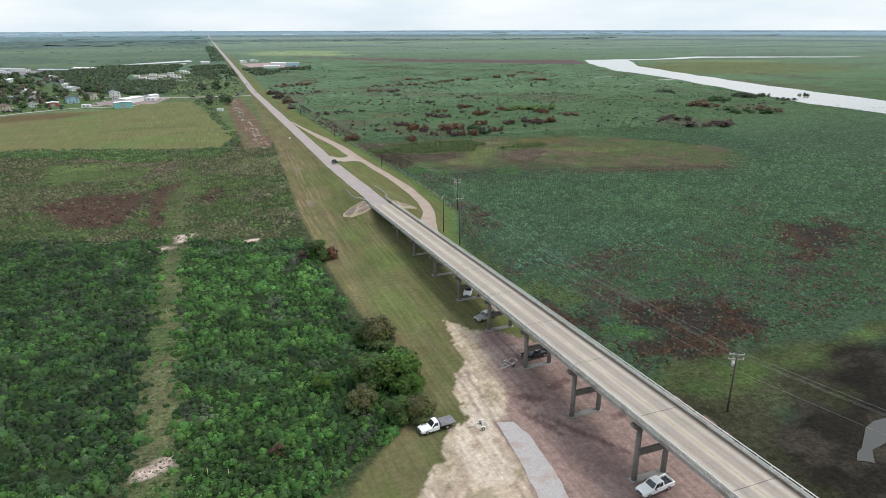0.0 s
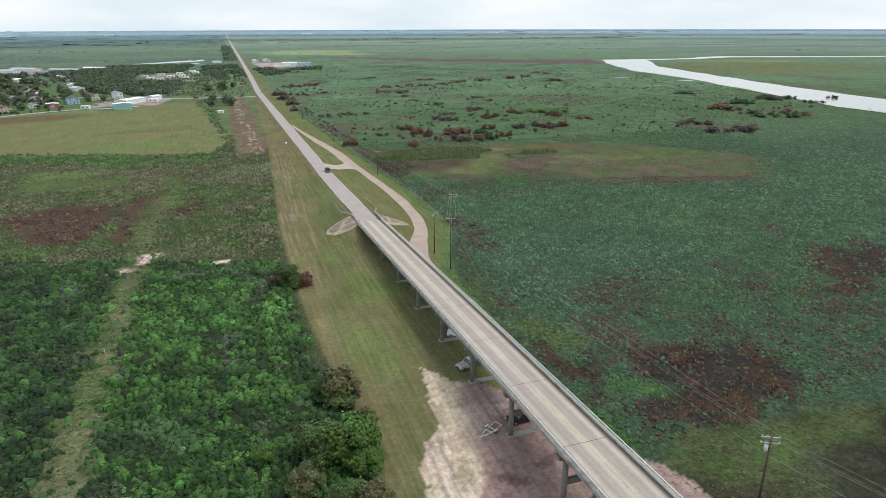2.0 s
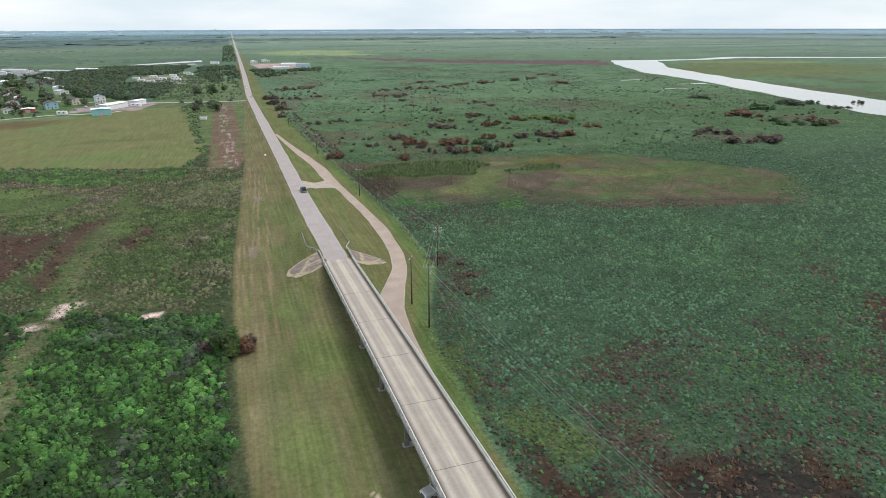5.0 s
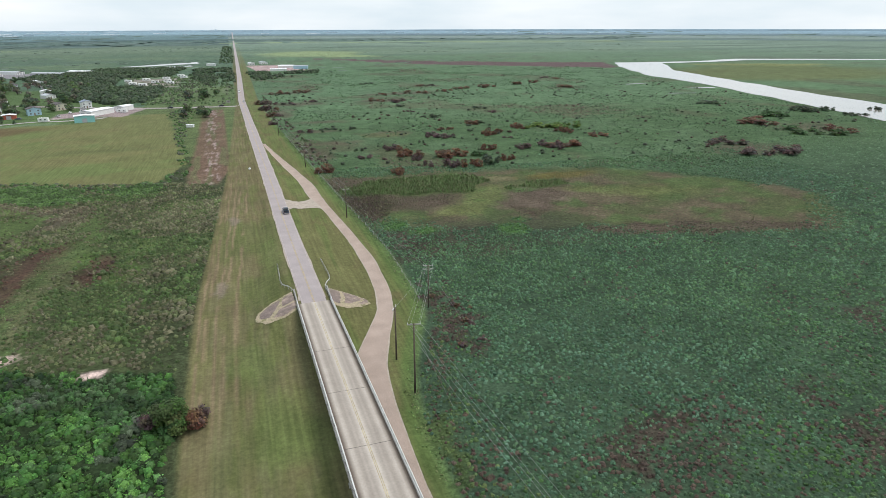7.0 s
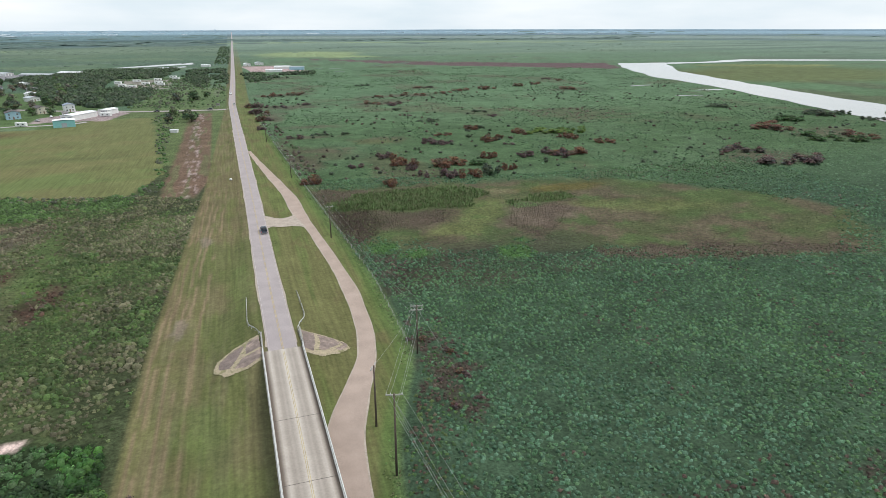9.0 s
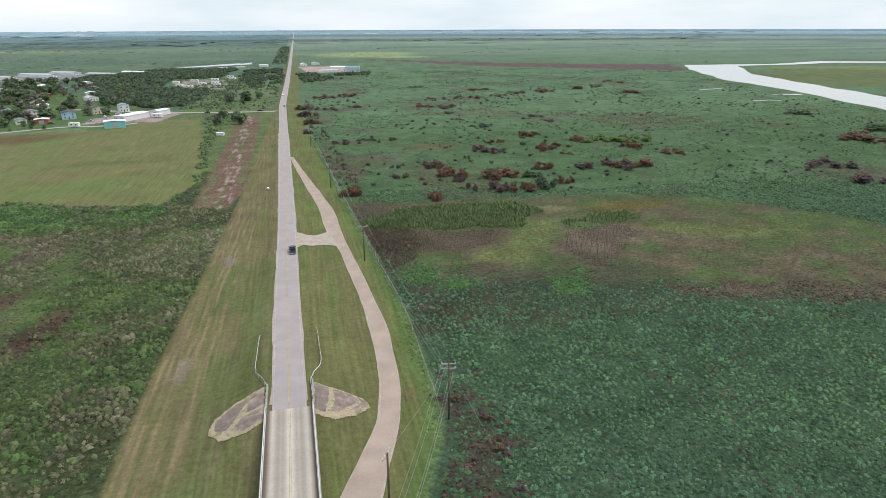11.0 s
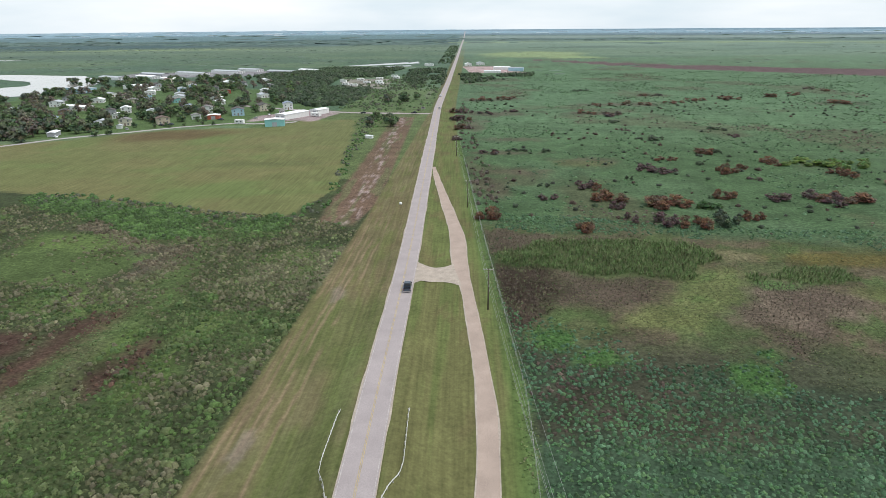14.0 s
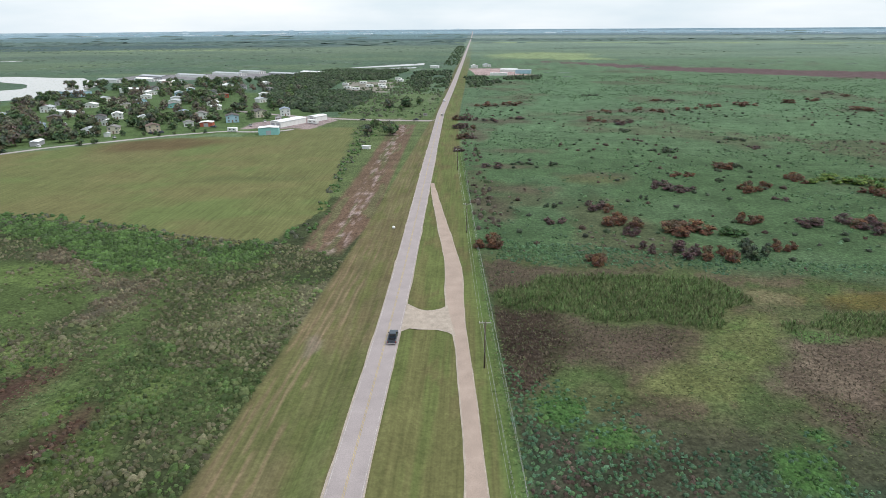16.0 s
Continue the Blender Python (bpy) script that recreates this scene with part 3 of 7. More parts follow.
    paint(rverge * step(0.56, 0.7, fbm(x * 1.2, y * 0.6, 7, 4, 29.0)), (0.112, 0.096, 0.046), 0.55, v)
    paint(rverge * step(0.48, 0.62, fbm(x * 3, y * 0.22, 9, 3, 7.0)), (0.118, 0.116, 0.048), 0.6)
    paint(step(3.0, 1.2, np.abs(x - fence_x(y) + 0.5)) * right * (y < 520) * (y > 130), (0.070, 0.122, 0.034), 0.7, v)
    # marsh east of the fence
    marsh = right * step(0.5, 2.0, x - fence_x(y)) * (y < 1500)
    paint(marsh * (y < 520), (0.036, 0.066, 0.035), 1, v)
    paint(marsh * (y < 520) * step(262, 330, y), (0.050, 0.094, 0.043), 0.9, v)
    paint(marsh * step(320, 360, y), (0.052, 0.096, 0.040), 0.95, v)
    paint(marsh * step(430, 620, y), (0.080, 0.144, 0.066), 0.9, v)
    paint(marsh * step(0.5, 0.64, n2) * (y > 330), (0.066, 0.114, 0.054), 0.6, v)
    paint(marsh * step(0.56, 0.68, fbm(x, y, 60, 4, 11.0)) * (y > 330), (0.074, 0.064, 0.038), 0.45, v)
    paint(marsh * zone(x, y, WITHERED, 4, 6, 2) * step(0.36, 0.52, fbm(x, y, 3.5, 3, 46.0)), (0.050, 0.037, 0.028), 0.75, v)
    paint(marsh * zone(x, y, SCORCH, 4, 8, 1.5), (0.024, 0.020, 0.017), 0.92, v)
    paint(marsh * zone(x, y, SCORCH, 4, 8, 1.5) * step(0.5, 0.6, fbm(x, y, 5, 4, 47.0)), (0.050, 0.031, 0.020), 0.8, v)
    paint(marsh * zone(x, y, LUSH[:6], 1.8, 6, 1.2), (0.040, 0.090, 0.027), 0.85, v)
    paint(right * zone(x, y, YELLOW, 1.8, 6, 1.2) * (x > 64), (0.054, 0.084, 0.027), 0.8, v)
    # meadow band with reeds and bleached stubble
    mead = np.mean([within(x + dx, y + dy, MEADOW, 14, 34) for dx, dy in ((0, 0), (3, 2), (-3, 2), (0, -4), (0, 4))], axis=0) * marsh
    paint(mead, (0.064, 0.080, 0.033), 0.95, v)
    paint(mead * step(0.46, 0.58, fbm(x, y, 16, 5, 19.0)), (0.086, 0.074, 0.046), 0.85, v)
    paint(mead * step(0.52, 0.62, fbm(x, y, 10, 5, 23.0)), (0.056, 0.092, 0.030), 0.85, v)
    paint(marsh * step(226, 236, y + 9 * (n2 - 0.5)) * step(272, 258, y) * step(170, 120, x) * step(0.45, 0.6, fbm(x, y, 9, 4, 24.0)), (0.080, 0.064, 0.042), 0.75, v)
    paint(marsh * step(224, 236, y + 8 * (n2 - 0.5)) * step(272, 258, y + 8 * (n1 - 0.5)) * step(165, 140, x), (0.034, 0.044, 0.025), 0.75, v)
    paint(zone(x, y, DRY, 3, 8, 1.6) * marsh, (0.080, 0.064, 0.046), 0.85, v)
    paint(zone(x, y, [BURNT], 3, 8, 2) * marsh, (0.050, 0.038, 0.027), 0.9, v)
    paint(ell(x, y, 83, 301, 9, 17, 0, wob=0.6) * marsh, (0.034, 0.025, 0.018), 0.7, v)
    paint(zone(x, y, [REEDS, FAR_REEDS], 2.5, 8) * marsh, (0.056, 0.084, 0.030), 0.95, v)
    paint(zone(x, y, [PALE], 4, 9, 2.5), (0.094, 0.116, 0.042), 0.85, v)
    paint(zone(x, y, [PALE], 4, 9, 2.5) * step(0.54, 0.64, fbm(x, y, 7, 4, 48.0)), (0.062, 0.102, 0.030), 0.8, v)
    paint(zone(x, y, [TAN], 3, 9, 2), (0.104, 0.086, 0.060), 0.92, v)
    for e in ((200, 280, 18, 9, 0), (112, 276, 10, 6, 0), (178, 292, 10, 5, 0)):
        paint(ell(x, y, *e, wob=0.7, soft=0.5), (0.098, 0.118, 0.042), 0.7, v)
    paint(ell(x, y, 151, 319, 7, 5, 0, wob=0.8), (0.125, 0.118, 0.062), 0.8, v)
    paint(ell(x, y, 176, 318, 16, 7, 0, wob=0.6), (0.088, 0.080, 0.024), 0.85, v)
    paint(zone(x, y, LUSH[:4], 1.5, 5), (0.048, 0.112, 0.030), 0.92, v)
    paint(ell(x, y, 151, 298, 6, 3, 0, wob=0.7, soft=0.25), (0.055, 0.114, 0.032), 0.8, v)
    # turf round the pond
    paint(ell(x, y, 92, 74, 26, 9, 3, wob=0.3) * (x > 62), (0.042, 0.050, 0.024), 0.95, v)
    paint(ell(x, y, 74, 60, 12, 18, 0, wob=0.4) * (x > 62), (0.034, 0.036, 0.019), 0.92, v)
    paint(right * zone(x, y, TURF, 2, 6) * (x > 62), (0.048, 0.080, 0.024), 0.92, v)
    paint(right * zone(x, y, TURF, 2, 6) * (x > 62) * step(0.5, 0.62, fbm(x, y, 6, 4, 49.0)), (0.052, 0.058, 0.026), 0.6, v)
    murk = np.mean([within(x + dx, y + dy, POND_E, 5, 9) for dx, dy in ((0, 0), (1.5, 0.5), (-1.5, 0.5), (0, 1.8), (0, -1.8), (2.5, 1.5), (-2.5, -1.5))], axis=0)
    paint(murk, (0.014, 0.0125, 0.009), 0.97, v)
    paint(murk * step(0.52, 0.66, fbm(x, y * 1.6, 9, 5, 93.0)), (0.040, 0.037, 0.026), 0.7, v)
    paint(murk * step(0.56, 0.66, fbm(x, y, 14, 5, 95.0)), (0.030, 0.036, 0.016), 0.7, v)
    # trodden ground under the bridge
    dirt = within(x + 1.4 * (fbm(x, y, 1.7, 3, 77.0) - 0.5), y + 1.4 * (fbm(x, y, 1.7, 3, 78.0) - 0.5), DIRT, 2.4, 6)
    paint(dirt, (0.225, 0.172, 0.138), 1, 0.86 + 0.28 * n1)
    sand = zone(x, y, [SAND], 1.6, 5, 0.7) * dirt
    paint(sand, (0.385, 0.345, 0.235), 0.92, 0.85 + 0.3 * n3)
    paint(sand * step(0.5, 0.6, fbm(x, y, 4.5, 5, 32.0)), (0.30, 0.255, 0.18), 0.7)
    paint(sand * step(0.58, 0.64, fbm(x, y, 2.4, 4, 36.0)), (0.19, 0.185, 0.105), 0.6)
    paint(sand * step(0.56, 0.66, fbm(x * 1.5, y * 0.6, 6, 4, 37.0)), (0.48, 0.45, 0.34), 0.7)
    paint(dirt * step(0.54, 0.62, fbm(x, y, 7, 5, 31.0)) * (1 - sand), (0.26, 0.205, 0.165), 0.6)
    paint(dirt * step(0.56, 0.60, fbm(x, y, 5, 5, 34.0)) * (1 - sand) * step(90, 100, y), (0.32, 0.27, 0.22), 0.7)
    ruts = sum(step(0.5, 0.15, np.abs(x - 44 - o - 0.09 * (y - 80) - 2 * (fbm(y, y * 0 + o, 12, 2) - 0.5))) for o in (-6.5, -4.8, 4.5, 6.3, 10.5))
    paint(dirt * np.clip(ruts, 0, 1) * step(0.4, 0.55, fbm(x, y, 9, 3, 44.0)), (0.145, 0.10, 0.088), 0.5)
    for e in ((46.5, 76, 0.8, 5, 22), (51, 72, 0.6, 10, 30), (55, 86, 3, 0.8, 20), (62, 82, 4, 1.4, 0), (48, 84, 1.0, 3.5, 60), (60, 74, 2.2, 1, 0)):
        paint(ell(x, y, *e, wob=0.6) * dirt, (0.10, 0.066, 0.055), 0.7)
    # brown growth in the open marsh
    for e in ((83, 731, 16, 12, 0), (109, 739, 16, 12, 0), (186, 690, 22, 10, 0), (216, 694, 24, 12, 0), (164, 638, 16, 9, 0), (90, 636, 24, 12, 0), (76, 580, 9, 26, 0), (88, 478, 18, 5, 0), (98, 520, 16, 6, 0), (130, 455, 16, 9, 0), (95, 432, 14, 6, 0), (80, 400, 8, 14, 0), (390, 700, 20, 12, 0), (310, 345, 22, 16, 0), (405, 390, 22, 20, 0)):
        paint(ell(x, y, *e, wob=0.8, soft=0.6) * marsh, (0.080, 0.060, 0.044), 0.6, v)
    paint(ell(x, y, 128, 452, 14, 8, 0, wob=0.7, soft=0.5), (0.085, 0.105, 0.040), 0.6, v)
    # aerial haze painted into the plain, tints shifting band by band with distance
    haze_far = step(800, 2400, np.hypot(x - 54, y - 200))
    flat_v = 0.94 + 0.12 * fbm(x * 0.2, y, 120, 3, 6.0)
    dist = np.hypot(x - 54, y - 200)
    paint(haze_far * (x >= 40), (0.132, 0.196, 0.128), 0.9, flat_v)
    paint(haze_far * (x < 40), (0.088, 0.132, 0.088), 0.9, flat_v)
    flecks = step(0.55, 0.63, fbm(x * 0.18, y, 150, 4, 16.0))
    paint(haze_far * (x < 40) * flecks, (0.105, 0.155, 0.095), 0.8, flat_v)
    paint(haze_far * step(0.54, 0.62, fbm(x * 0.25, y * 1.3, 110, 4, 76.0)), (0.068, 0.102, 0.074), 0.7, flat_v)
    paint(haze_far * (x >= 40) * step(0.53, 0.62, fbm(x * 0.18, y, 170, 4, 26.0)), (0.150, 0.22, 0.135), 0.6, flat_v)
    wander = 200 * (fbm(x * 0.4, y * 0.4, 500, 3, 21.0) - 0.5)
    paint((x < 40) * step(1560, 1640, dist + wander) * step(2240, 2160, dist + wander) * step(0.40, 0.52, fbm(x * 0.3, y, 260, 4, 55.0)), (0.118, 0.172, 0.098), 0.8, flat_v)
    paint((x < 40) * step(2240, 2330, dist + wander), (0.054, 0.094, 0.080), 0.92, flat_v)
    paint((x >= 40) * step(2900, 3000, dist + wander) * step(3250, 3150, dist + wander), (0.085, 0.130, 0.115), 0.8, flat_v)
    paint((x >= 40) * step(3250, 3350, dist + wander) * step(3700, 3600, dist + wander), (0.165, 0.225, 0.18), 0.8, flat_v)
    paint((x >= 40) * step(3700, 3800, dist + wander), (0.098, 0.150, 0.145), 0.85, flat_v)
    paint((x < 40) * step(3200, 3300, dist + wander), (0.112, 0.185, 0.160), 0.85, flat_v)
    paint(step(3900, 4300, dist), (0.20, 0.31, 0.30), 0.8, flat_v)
    # fields beyond
    band = [(185, 1434), (390, 1255), (560, 1150), (690, 1105), (620, 960), (520, 1040), (366, 1150), (250, 1330)]
    paint(within(x, y, band, 12, 50), (0.095, 0.066, 0.058), 0.95, v)
    for e in ((230, 1660, 110, 150, -20), (300, 1500, 60, 50, 0), (-150, 2700, 400, 60, 0), (900, 2600, 700, 40, -10), (1500, 2300, 500, 30, -20), (-900, 2050, 420, 40, 8)):
        paint(ell(x, y, *e, wob=0.4), (0.20, 0.27, 0.11), 0.75, v)
    paint(ell(x, y, 800, 800, 180, 140, 0, wob=0.4), (0.095, 0.115, 0.04), 0.8, v)
    paint(ell(x, y, 900, 950, 120, 30, -20, wob=0.5), (0.16, 0.18, 0.06), 0.8, v)
    paint(within(x, y, [(64, 1215), (138, 1215), (136, 1110), (160, 1075), (76, 1075)], 3), (0.34, 0.27, 0.22), 0.9, v)
    paint(within(x, y, [(-90, 980), (-22, 980), (-22, 850), (-70, 850)], 6), (0.20, 0.20, 0.14), 0.9, v)
    paint(within(x, y, [(-420, 1000), (-420, 1100), (-150, 1150), (-150, 1040)], 8), (0.22, 0.22, 0.2), 0.8, v)
    paint(ell(x, y, 33, 790, 4, 30, 0, wob=0.6), (0.22, 0.20, 0.18), 0.8, v)
    for e in ((-12, 645, 6, 3, 0), (10, 646, 8, 3, 0), (2, 770, 3, 10, 0), (-50, 850, 30, 14, 0)):
        paint(ell(x, y, *e, wob=0.6), (0.24, 0.21, 0.18), 0.6, v)
    paint(within(x, y, [(-36, 650), (42, 645), (44, 830), (10, 830), (-28, 800)], 5) & (x < road_x(y) - 4), (0.085, 0.128, 0.045), 0.8, v)
    # village lawns
    paint(within(x, y, [(-62, 575), (-130, 572), (-200, 520), (-330, 560), (-380, 800), (-300, 950), (-100, 800), (-45, 640)], 6), (0.070, 0.118, 0.038), 0.9, v)
    paint(within(x, y, [(-90, 600), (-40, 600), (-32, 640), (-50, 668), (-90, 630)], 2), (0.27, 0.23, 0.20), 0.9, v)
    rough = 1 - 0.6 * np.maximum.reduce([verge, rverge, pasture * 1.0])
    rough = np.where(dirt, 0.55, rough)
    # more painted haze: blue is raised in the colour beyond y 380
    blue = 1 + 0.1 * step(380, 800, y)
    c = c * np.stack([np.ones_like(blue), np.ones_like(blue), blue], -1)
    return np.clip(c * np.array([1.06, 0.98, 1.1]), 0.004, 0.9), rough


def lines(*runs):
    """Grid lines from runs of (start, end, spacing)."""
    out = []
    for a, b, d in runs:
        out += list(np.linspace(a, b, max(2, int(round((b - a) / d)) + 1))[:-1])
    return np.array(out + [runs[-1][1]])


gx = lines((-7000, -4900, 500), (-4900, -1500, 150), (-1500, -500, 60), (-500, -120, 12), (-120, -50, 4), (-50, 10, 2.5), (10, 18, 1.0), (18, 76, 0.6), (76, 90, 1.0), (90, 180, 1.5), (180, 320, 3.5), (320, 800, 12), (800, 1800, 60), (1800, 4900, 150), (4900, 7000, 500))
gy = lines((-1200, 0, 200), (0, 40, 6), (40, 48, 1.0), (48, 122, 0.6), (122, 230, 1.4), (230, 400, 2.0), (400, 680, 4), (680, 1200, 12), (1200, 2000, 40), (2000, 4900, 80), (4900, 7000, 300))
GX, GY = np.meshgrid(gx, gy)
GZ = land_z(GX, GY)
me = bpy.data.meshes.new("ground")
nx, ny = len(gx), len(gy)
me.vertices.add(nx * ny)
me.vertices.foreach_set("co", np.stack([GX, GY, GZ], -1).astype(np.float32).ravel())
ii, jj = np.meshgrid(np.arange(nx - 1), np.arange(ny - 1))
k0 = (jj * nx + ii).ravel()
loops = np.stack([k0, k0 + 1, k0 + nx + 1, k0 + nx], -1).astype(np.int32)
me.loops.add(loops.size)
me.loops.foreach_set("vertex_index", loops.ravel())
me.polygons.add(len(loops))
me.polygons.foreach_set("loop_start", np.arange(0, loops.size, 4, dtype=np.int32))
me.polygons.foreach_set("loop_total", np.full(len(loops), 4, np.int32))
me.polygons.foreach_set("use_smooth", np.ones(len(loops), bool))
me.update()
rgba = np.ones((nx * ny, 4), np.float32)
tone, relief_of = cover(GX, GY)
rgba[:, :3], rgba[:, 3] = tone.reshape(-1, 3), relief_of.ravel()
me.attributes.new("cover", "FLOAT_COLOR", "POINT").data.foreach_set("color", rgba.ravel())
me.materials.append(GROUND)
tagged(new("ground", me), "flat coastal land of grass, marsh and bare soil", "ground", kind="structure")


def on_land(x, y, up=0.0):
    return float(land_z(np.array([x]), np.array([y]))[0]) + up


def ribbon(name, mat, ys, x0, x1, up, label, cuts=2, height=None, category="road", parent=None, kind="structure"):
    """A strip laid along y between two edges, draped over the land."""
    g = Geo()
    n = cuts + 1
    for y in ys:
        a, b = float(x0(y)), float(x1(y))
        for k in range(n):
            x = a + (b - a) * k / cuts
            z = float(height(y)) if height else float(np.max(land_z(np.array([x - 0.5, x, x + 0.5]), np.array([y, y, y]))))
            g.v.append((x, y, z + up))
    for i in range(len(ys) - 1):
        for k in range(cuts):
            g.f.append((i * n + k, i * n + k + 1, (i + 1) * n + k + 1, (i + 1) * n + k))
    ob = g.thing(name, mat, parent, smooth=True)
    return tagged(ob, label, category, kind=kind) if parent is None else tagged(ob, label)


def path_ribbon(name, mat, pts, width, up, label, every=4.0, parent=None, jitter=0.0):
    """A strip along a bent line of (x, y) places."""
    p = np.array(pts, float)
    run = np.concatenate([[0], np.cumsum(np.hypot(*np.diff(p, axis=0).T))])
    s = np.linspace(0, run[-1], max(2, int(run[-1] / every)))
    sm = lambda k: sum(np.interp(np.clip(s + d * 6, 0, run[-1]), run, p[:, k]) for d in (-1, -0.5, 0, 0.5, 1)) / 5
    x, y = sm(0), sm(1)
    tx, ty = np.gradient(x), np.gradient(y)
    q = np.hypot(tx, ty)
    w = width / 2 + jitter * (fbm(s, s * 0, 5, 3) - 0.5)
    g = Geo()
    for side in (-1, 0, 1):
        for i in range(len(s)):
            a, b = x[i] - side * ty[i] / q[i] * w[i], y[i] + side * tx[i] / q[i] * w[i]
            g.v.append((a, b, on_land(a, b) + up))
    n = len(s)
    for k in (0, 1):
        g.f += [(k * n + i, k * n + i + 1, (k + 1) * n + i + 1, (k + 1) * n + i)[::-1] for i in range(n - 1)]
    ob = g.thing(name, mat, parent, smooth=True)
    return tagged(ob, label, "road", kind="structure") if parent is None else tagged(ob, label)


# ---- roads ----
HALF = 2.92
ys = list(np.arange(205, 420, 3)) + list(np.arange(420, 1000, 10)) + list(np.arange(1000, 4800, 60))
road = ribbon("road", ASPHALT, ys, lambda y: road_x(y) - HALF, lambda y: road_x(y) + HALF, 0.0, "long straight worn grey asphalt road", 2, road_z)
for off, wide, mat in ((-HALF + 0.22, 0.14, LINE_W), (HALF - 0.22, 0.14, LINE_W), (-0.12, 0.1, LINE_Y), (0.12, 0.1, LINE_Y)):
    ribbon("painted_line", mat, [y for y in ys if y < 1000], lambda y, o=off, w=wide: road_x(y) + o - w / 2, lambda y, o=off, w=wide: road_x(y) + o + w / 2, 0.012, "", 1, road_z, parent=road)
edge_y = list(np.arange(207, 520, 1.5))
for s in (-1, 1):
    ribbon("gravel_shoulder", GRAVEL_EDGE, edge_y, lambda y, s=s: road_x(y) + s * (HALF - 0.1), lambda y, s=s: road_x(y) + s * (HALF + 0.18 + 0.6 * max(0, fbm(y, s * 9.0, 9, 2) - 0.42)), -0.03, "", 1, road_z, parent=road)

GLY, GL = (118, 160, 176, 184, 195, 201, 211, 227, 250, 294, 310, 345, 421, 441), (57.5, 57.5, 57.5, 60, 65, 68, 70, 71, 71, 68, 65.3, 63.5, 54.6, 53)
GRY, GR = (118, 139, 162, 176, 190, 201, 215, 238, 267, 304, 338, 441), (62.4, 62.1, 62.8, 64.2, 68.3, 72, 74.3, 75, 73.2, 70.2, 69, 54.5)
gl, gr = curve(GLY, GL, 4), curve(GRY, GR, 4)
gys = np.arange(118, 441, 1.5)
gravel = ribbon("gravel_road", GRAVEL, gys, gl, gr, 0.05, "looping pinkish-brown gravel service road", 3)
ribbon("pale_edge", GRAVEL_EDGE, gys[40:-8], lambda y: gl(y) - 0.05 - 0.6 * max(0, fbm(y, 3.0, 9, 2) - 0.38), lambda y: gl(y) + 0.2, 0.075, "", 1, parent=gravel)
ribbon("pale_edge", GRAVEL_EDGE, gys[10:-8], lambda y: gr(y) - 0.15, lambda y: gr(y) + 0.05 + 0.6 * max(0, fbm(y, 8.0, 9, 2) - 0.4), 0.075, "", 1, parent=gravel)
cross_y = np.arange(295.5, 312.5, 0.6)
cross = Geo()
for y in cross_y:
    a, b = float(road_x(y)) + HALF - 0.3, float(gl(y)) + 0.5
    for k in range(7):
        f = k / 6
        x = a + (b - a) * f
        cross.v.append((x, 304.2 + (y - 304.0) * (0.62 + 0.38 * abs(2 * f - 1) ** 2.5), 0))
for i, p in enumerate(cross.v):
    cross.v[i] = (p[0], p[1], max(on_land(p[0] - 0.4, p[1]), on_land(p[0] + 0.4, p[1])) + 0.09)
m = len(cross_y)
cross.f = [(i * 7 + k, i * 7 + k + 1, (i + 1) * 7 + k + 1, (i + 1) * 7 + k) for i in range(m - 1) for k in range(6)]
tagged(cross.thing("crossover_lane", GRAVEL_EDGE, smooth=True), "short pale gravel crossover between road and service road", "road", kind="structure")
side = path_ribbon("side_road", ASPHALT, [(45, 636), (9, 639), (-25, 645), (-45, 652), (-66, 660), (-90, 672), (-140, 700)], 6.0, 0.12, "narrow grey village side road")
path_ribbon("village_street", SLAB, [(-52, 598), (-60, 588), (-80, 585), (-98, 588), (-129, 571), (-155, 548), (-182, 527), (-205, 497), (-240, 462)], 4.2, 0.1, "pale concrete village street along the pasture")

# ---- concrete slabs ----
def draped(name, mat, poly, up, label, category, cell=1.0, wob=0.0, kind="structure"):
    px, py = [p[0] for p in poly], [p[1] for p in poly]
    xs, yy = np.arange(min(px) - 1, max(px) + 1, cell), np.arange(min(py) - 1, max(py) + 1, cell)
    cx, cy = np.meshgrid(xs + cell / 2, yy + cell / 2)
    hit = within(cx, cy, poly, wob, 3)
    g, seen = Geo(), {}

    def corner(i, j):
        if (i, j) not in seen:
            seen[i, j] = len(g.v)
            x, y = xs[0] + i * cell, yy[0] + j * cell
            g.v.append((x, y, on_land(x, y) + up))
        return seen[i, j]
    for j in range(len(yy)):
        for i in range(len(xs)):
            if hit[j, i]:
                g.f.append((corner(i, j), corner(i + 1, j), corner(i + 1, j + 1), corner(i, j + 1)))
    ob = g.thing(name, mat, smooth=True)
    return tagged(ob, label, category, kind=kind) if category else ob


WEST_SLABS = [[(41, 205.3), (41.3, 208.4), (44.2, 210.6), (46.2, 210.8), (44.8, 206.5), (43, 204)], [(46.8, 211.3), (49.3, 212.2), (49.4, 207.5), (46.2, 206.8)], [(44.0, 203.2), (45.6, 205.8), (49.3, 206.6), (49.4, 203.6), (46, 202.2)]]
EAST_SLABS = [[(57.9, 204), (57.9, 212.4), (60.6, 211.6), (60.2, 207.5), (59.4, 203.4)], [(61.2, 211.2), (64.5, 210.2), (65.6, 208.4), (63.8, 206.2), (62, 204), (60.6, 204.2), (61.4, 207.5)], [(65.2, 209.6), (66.8, 208.8), (67, 207.2), (65.2, 205), (64.4, 205.6), (66.2, 208.2)]]
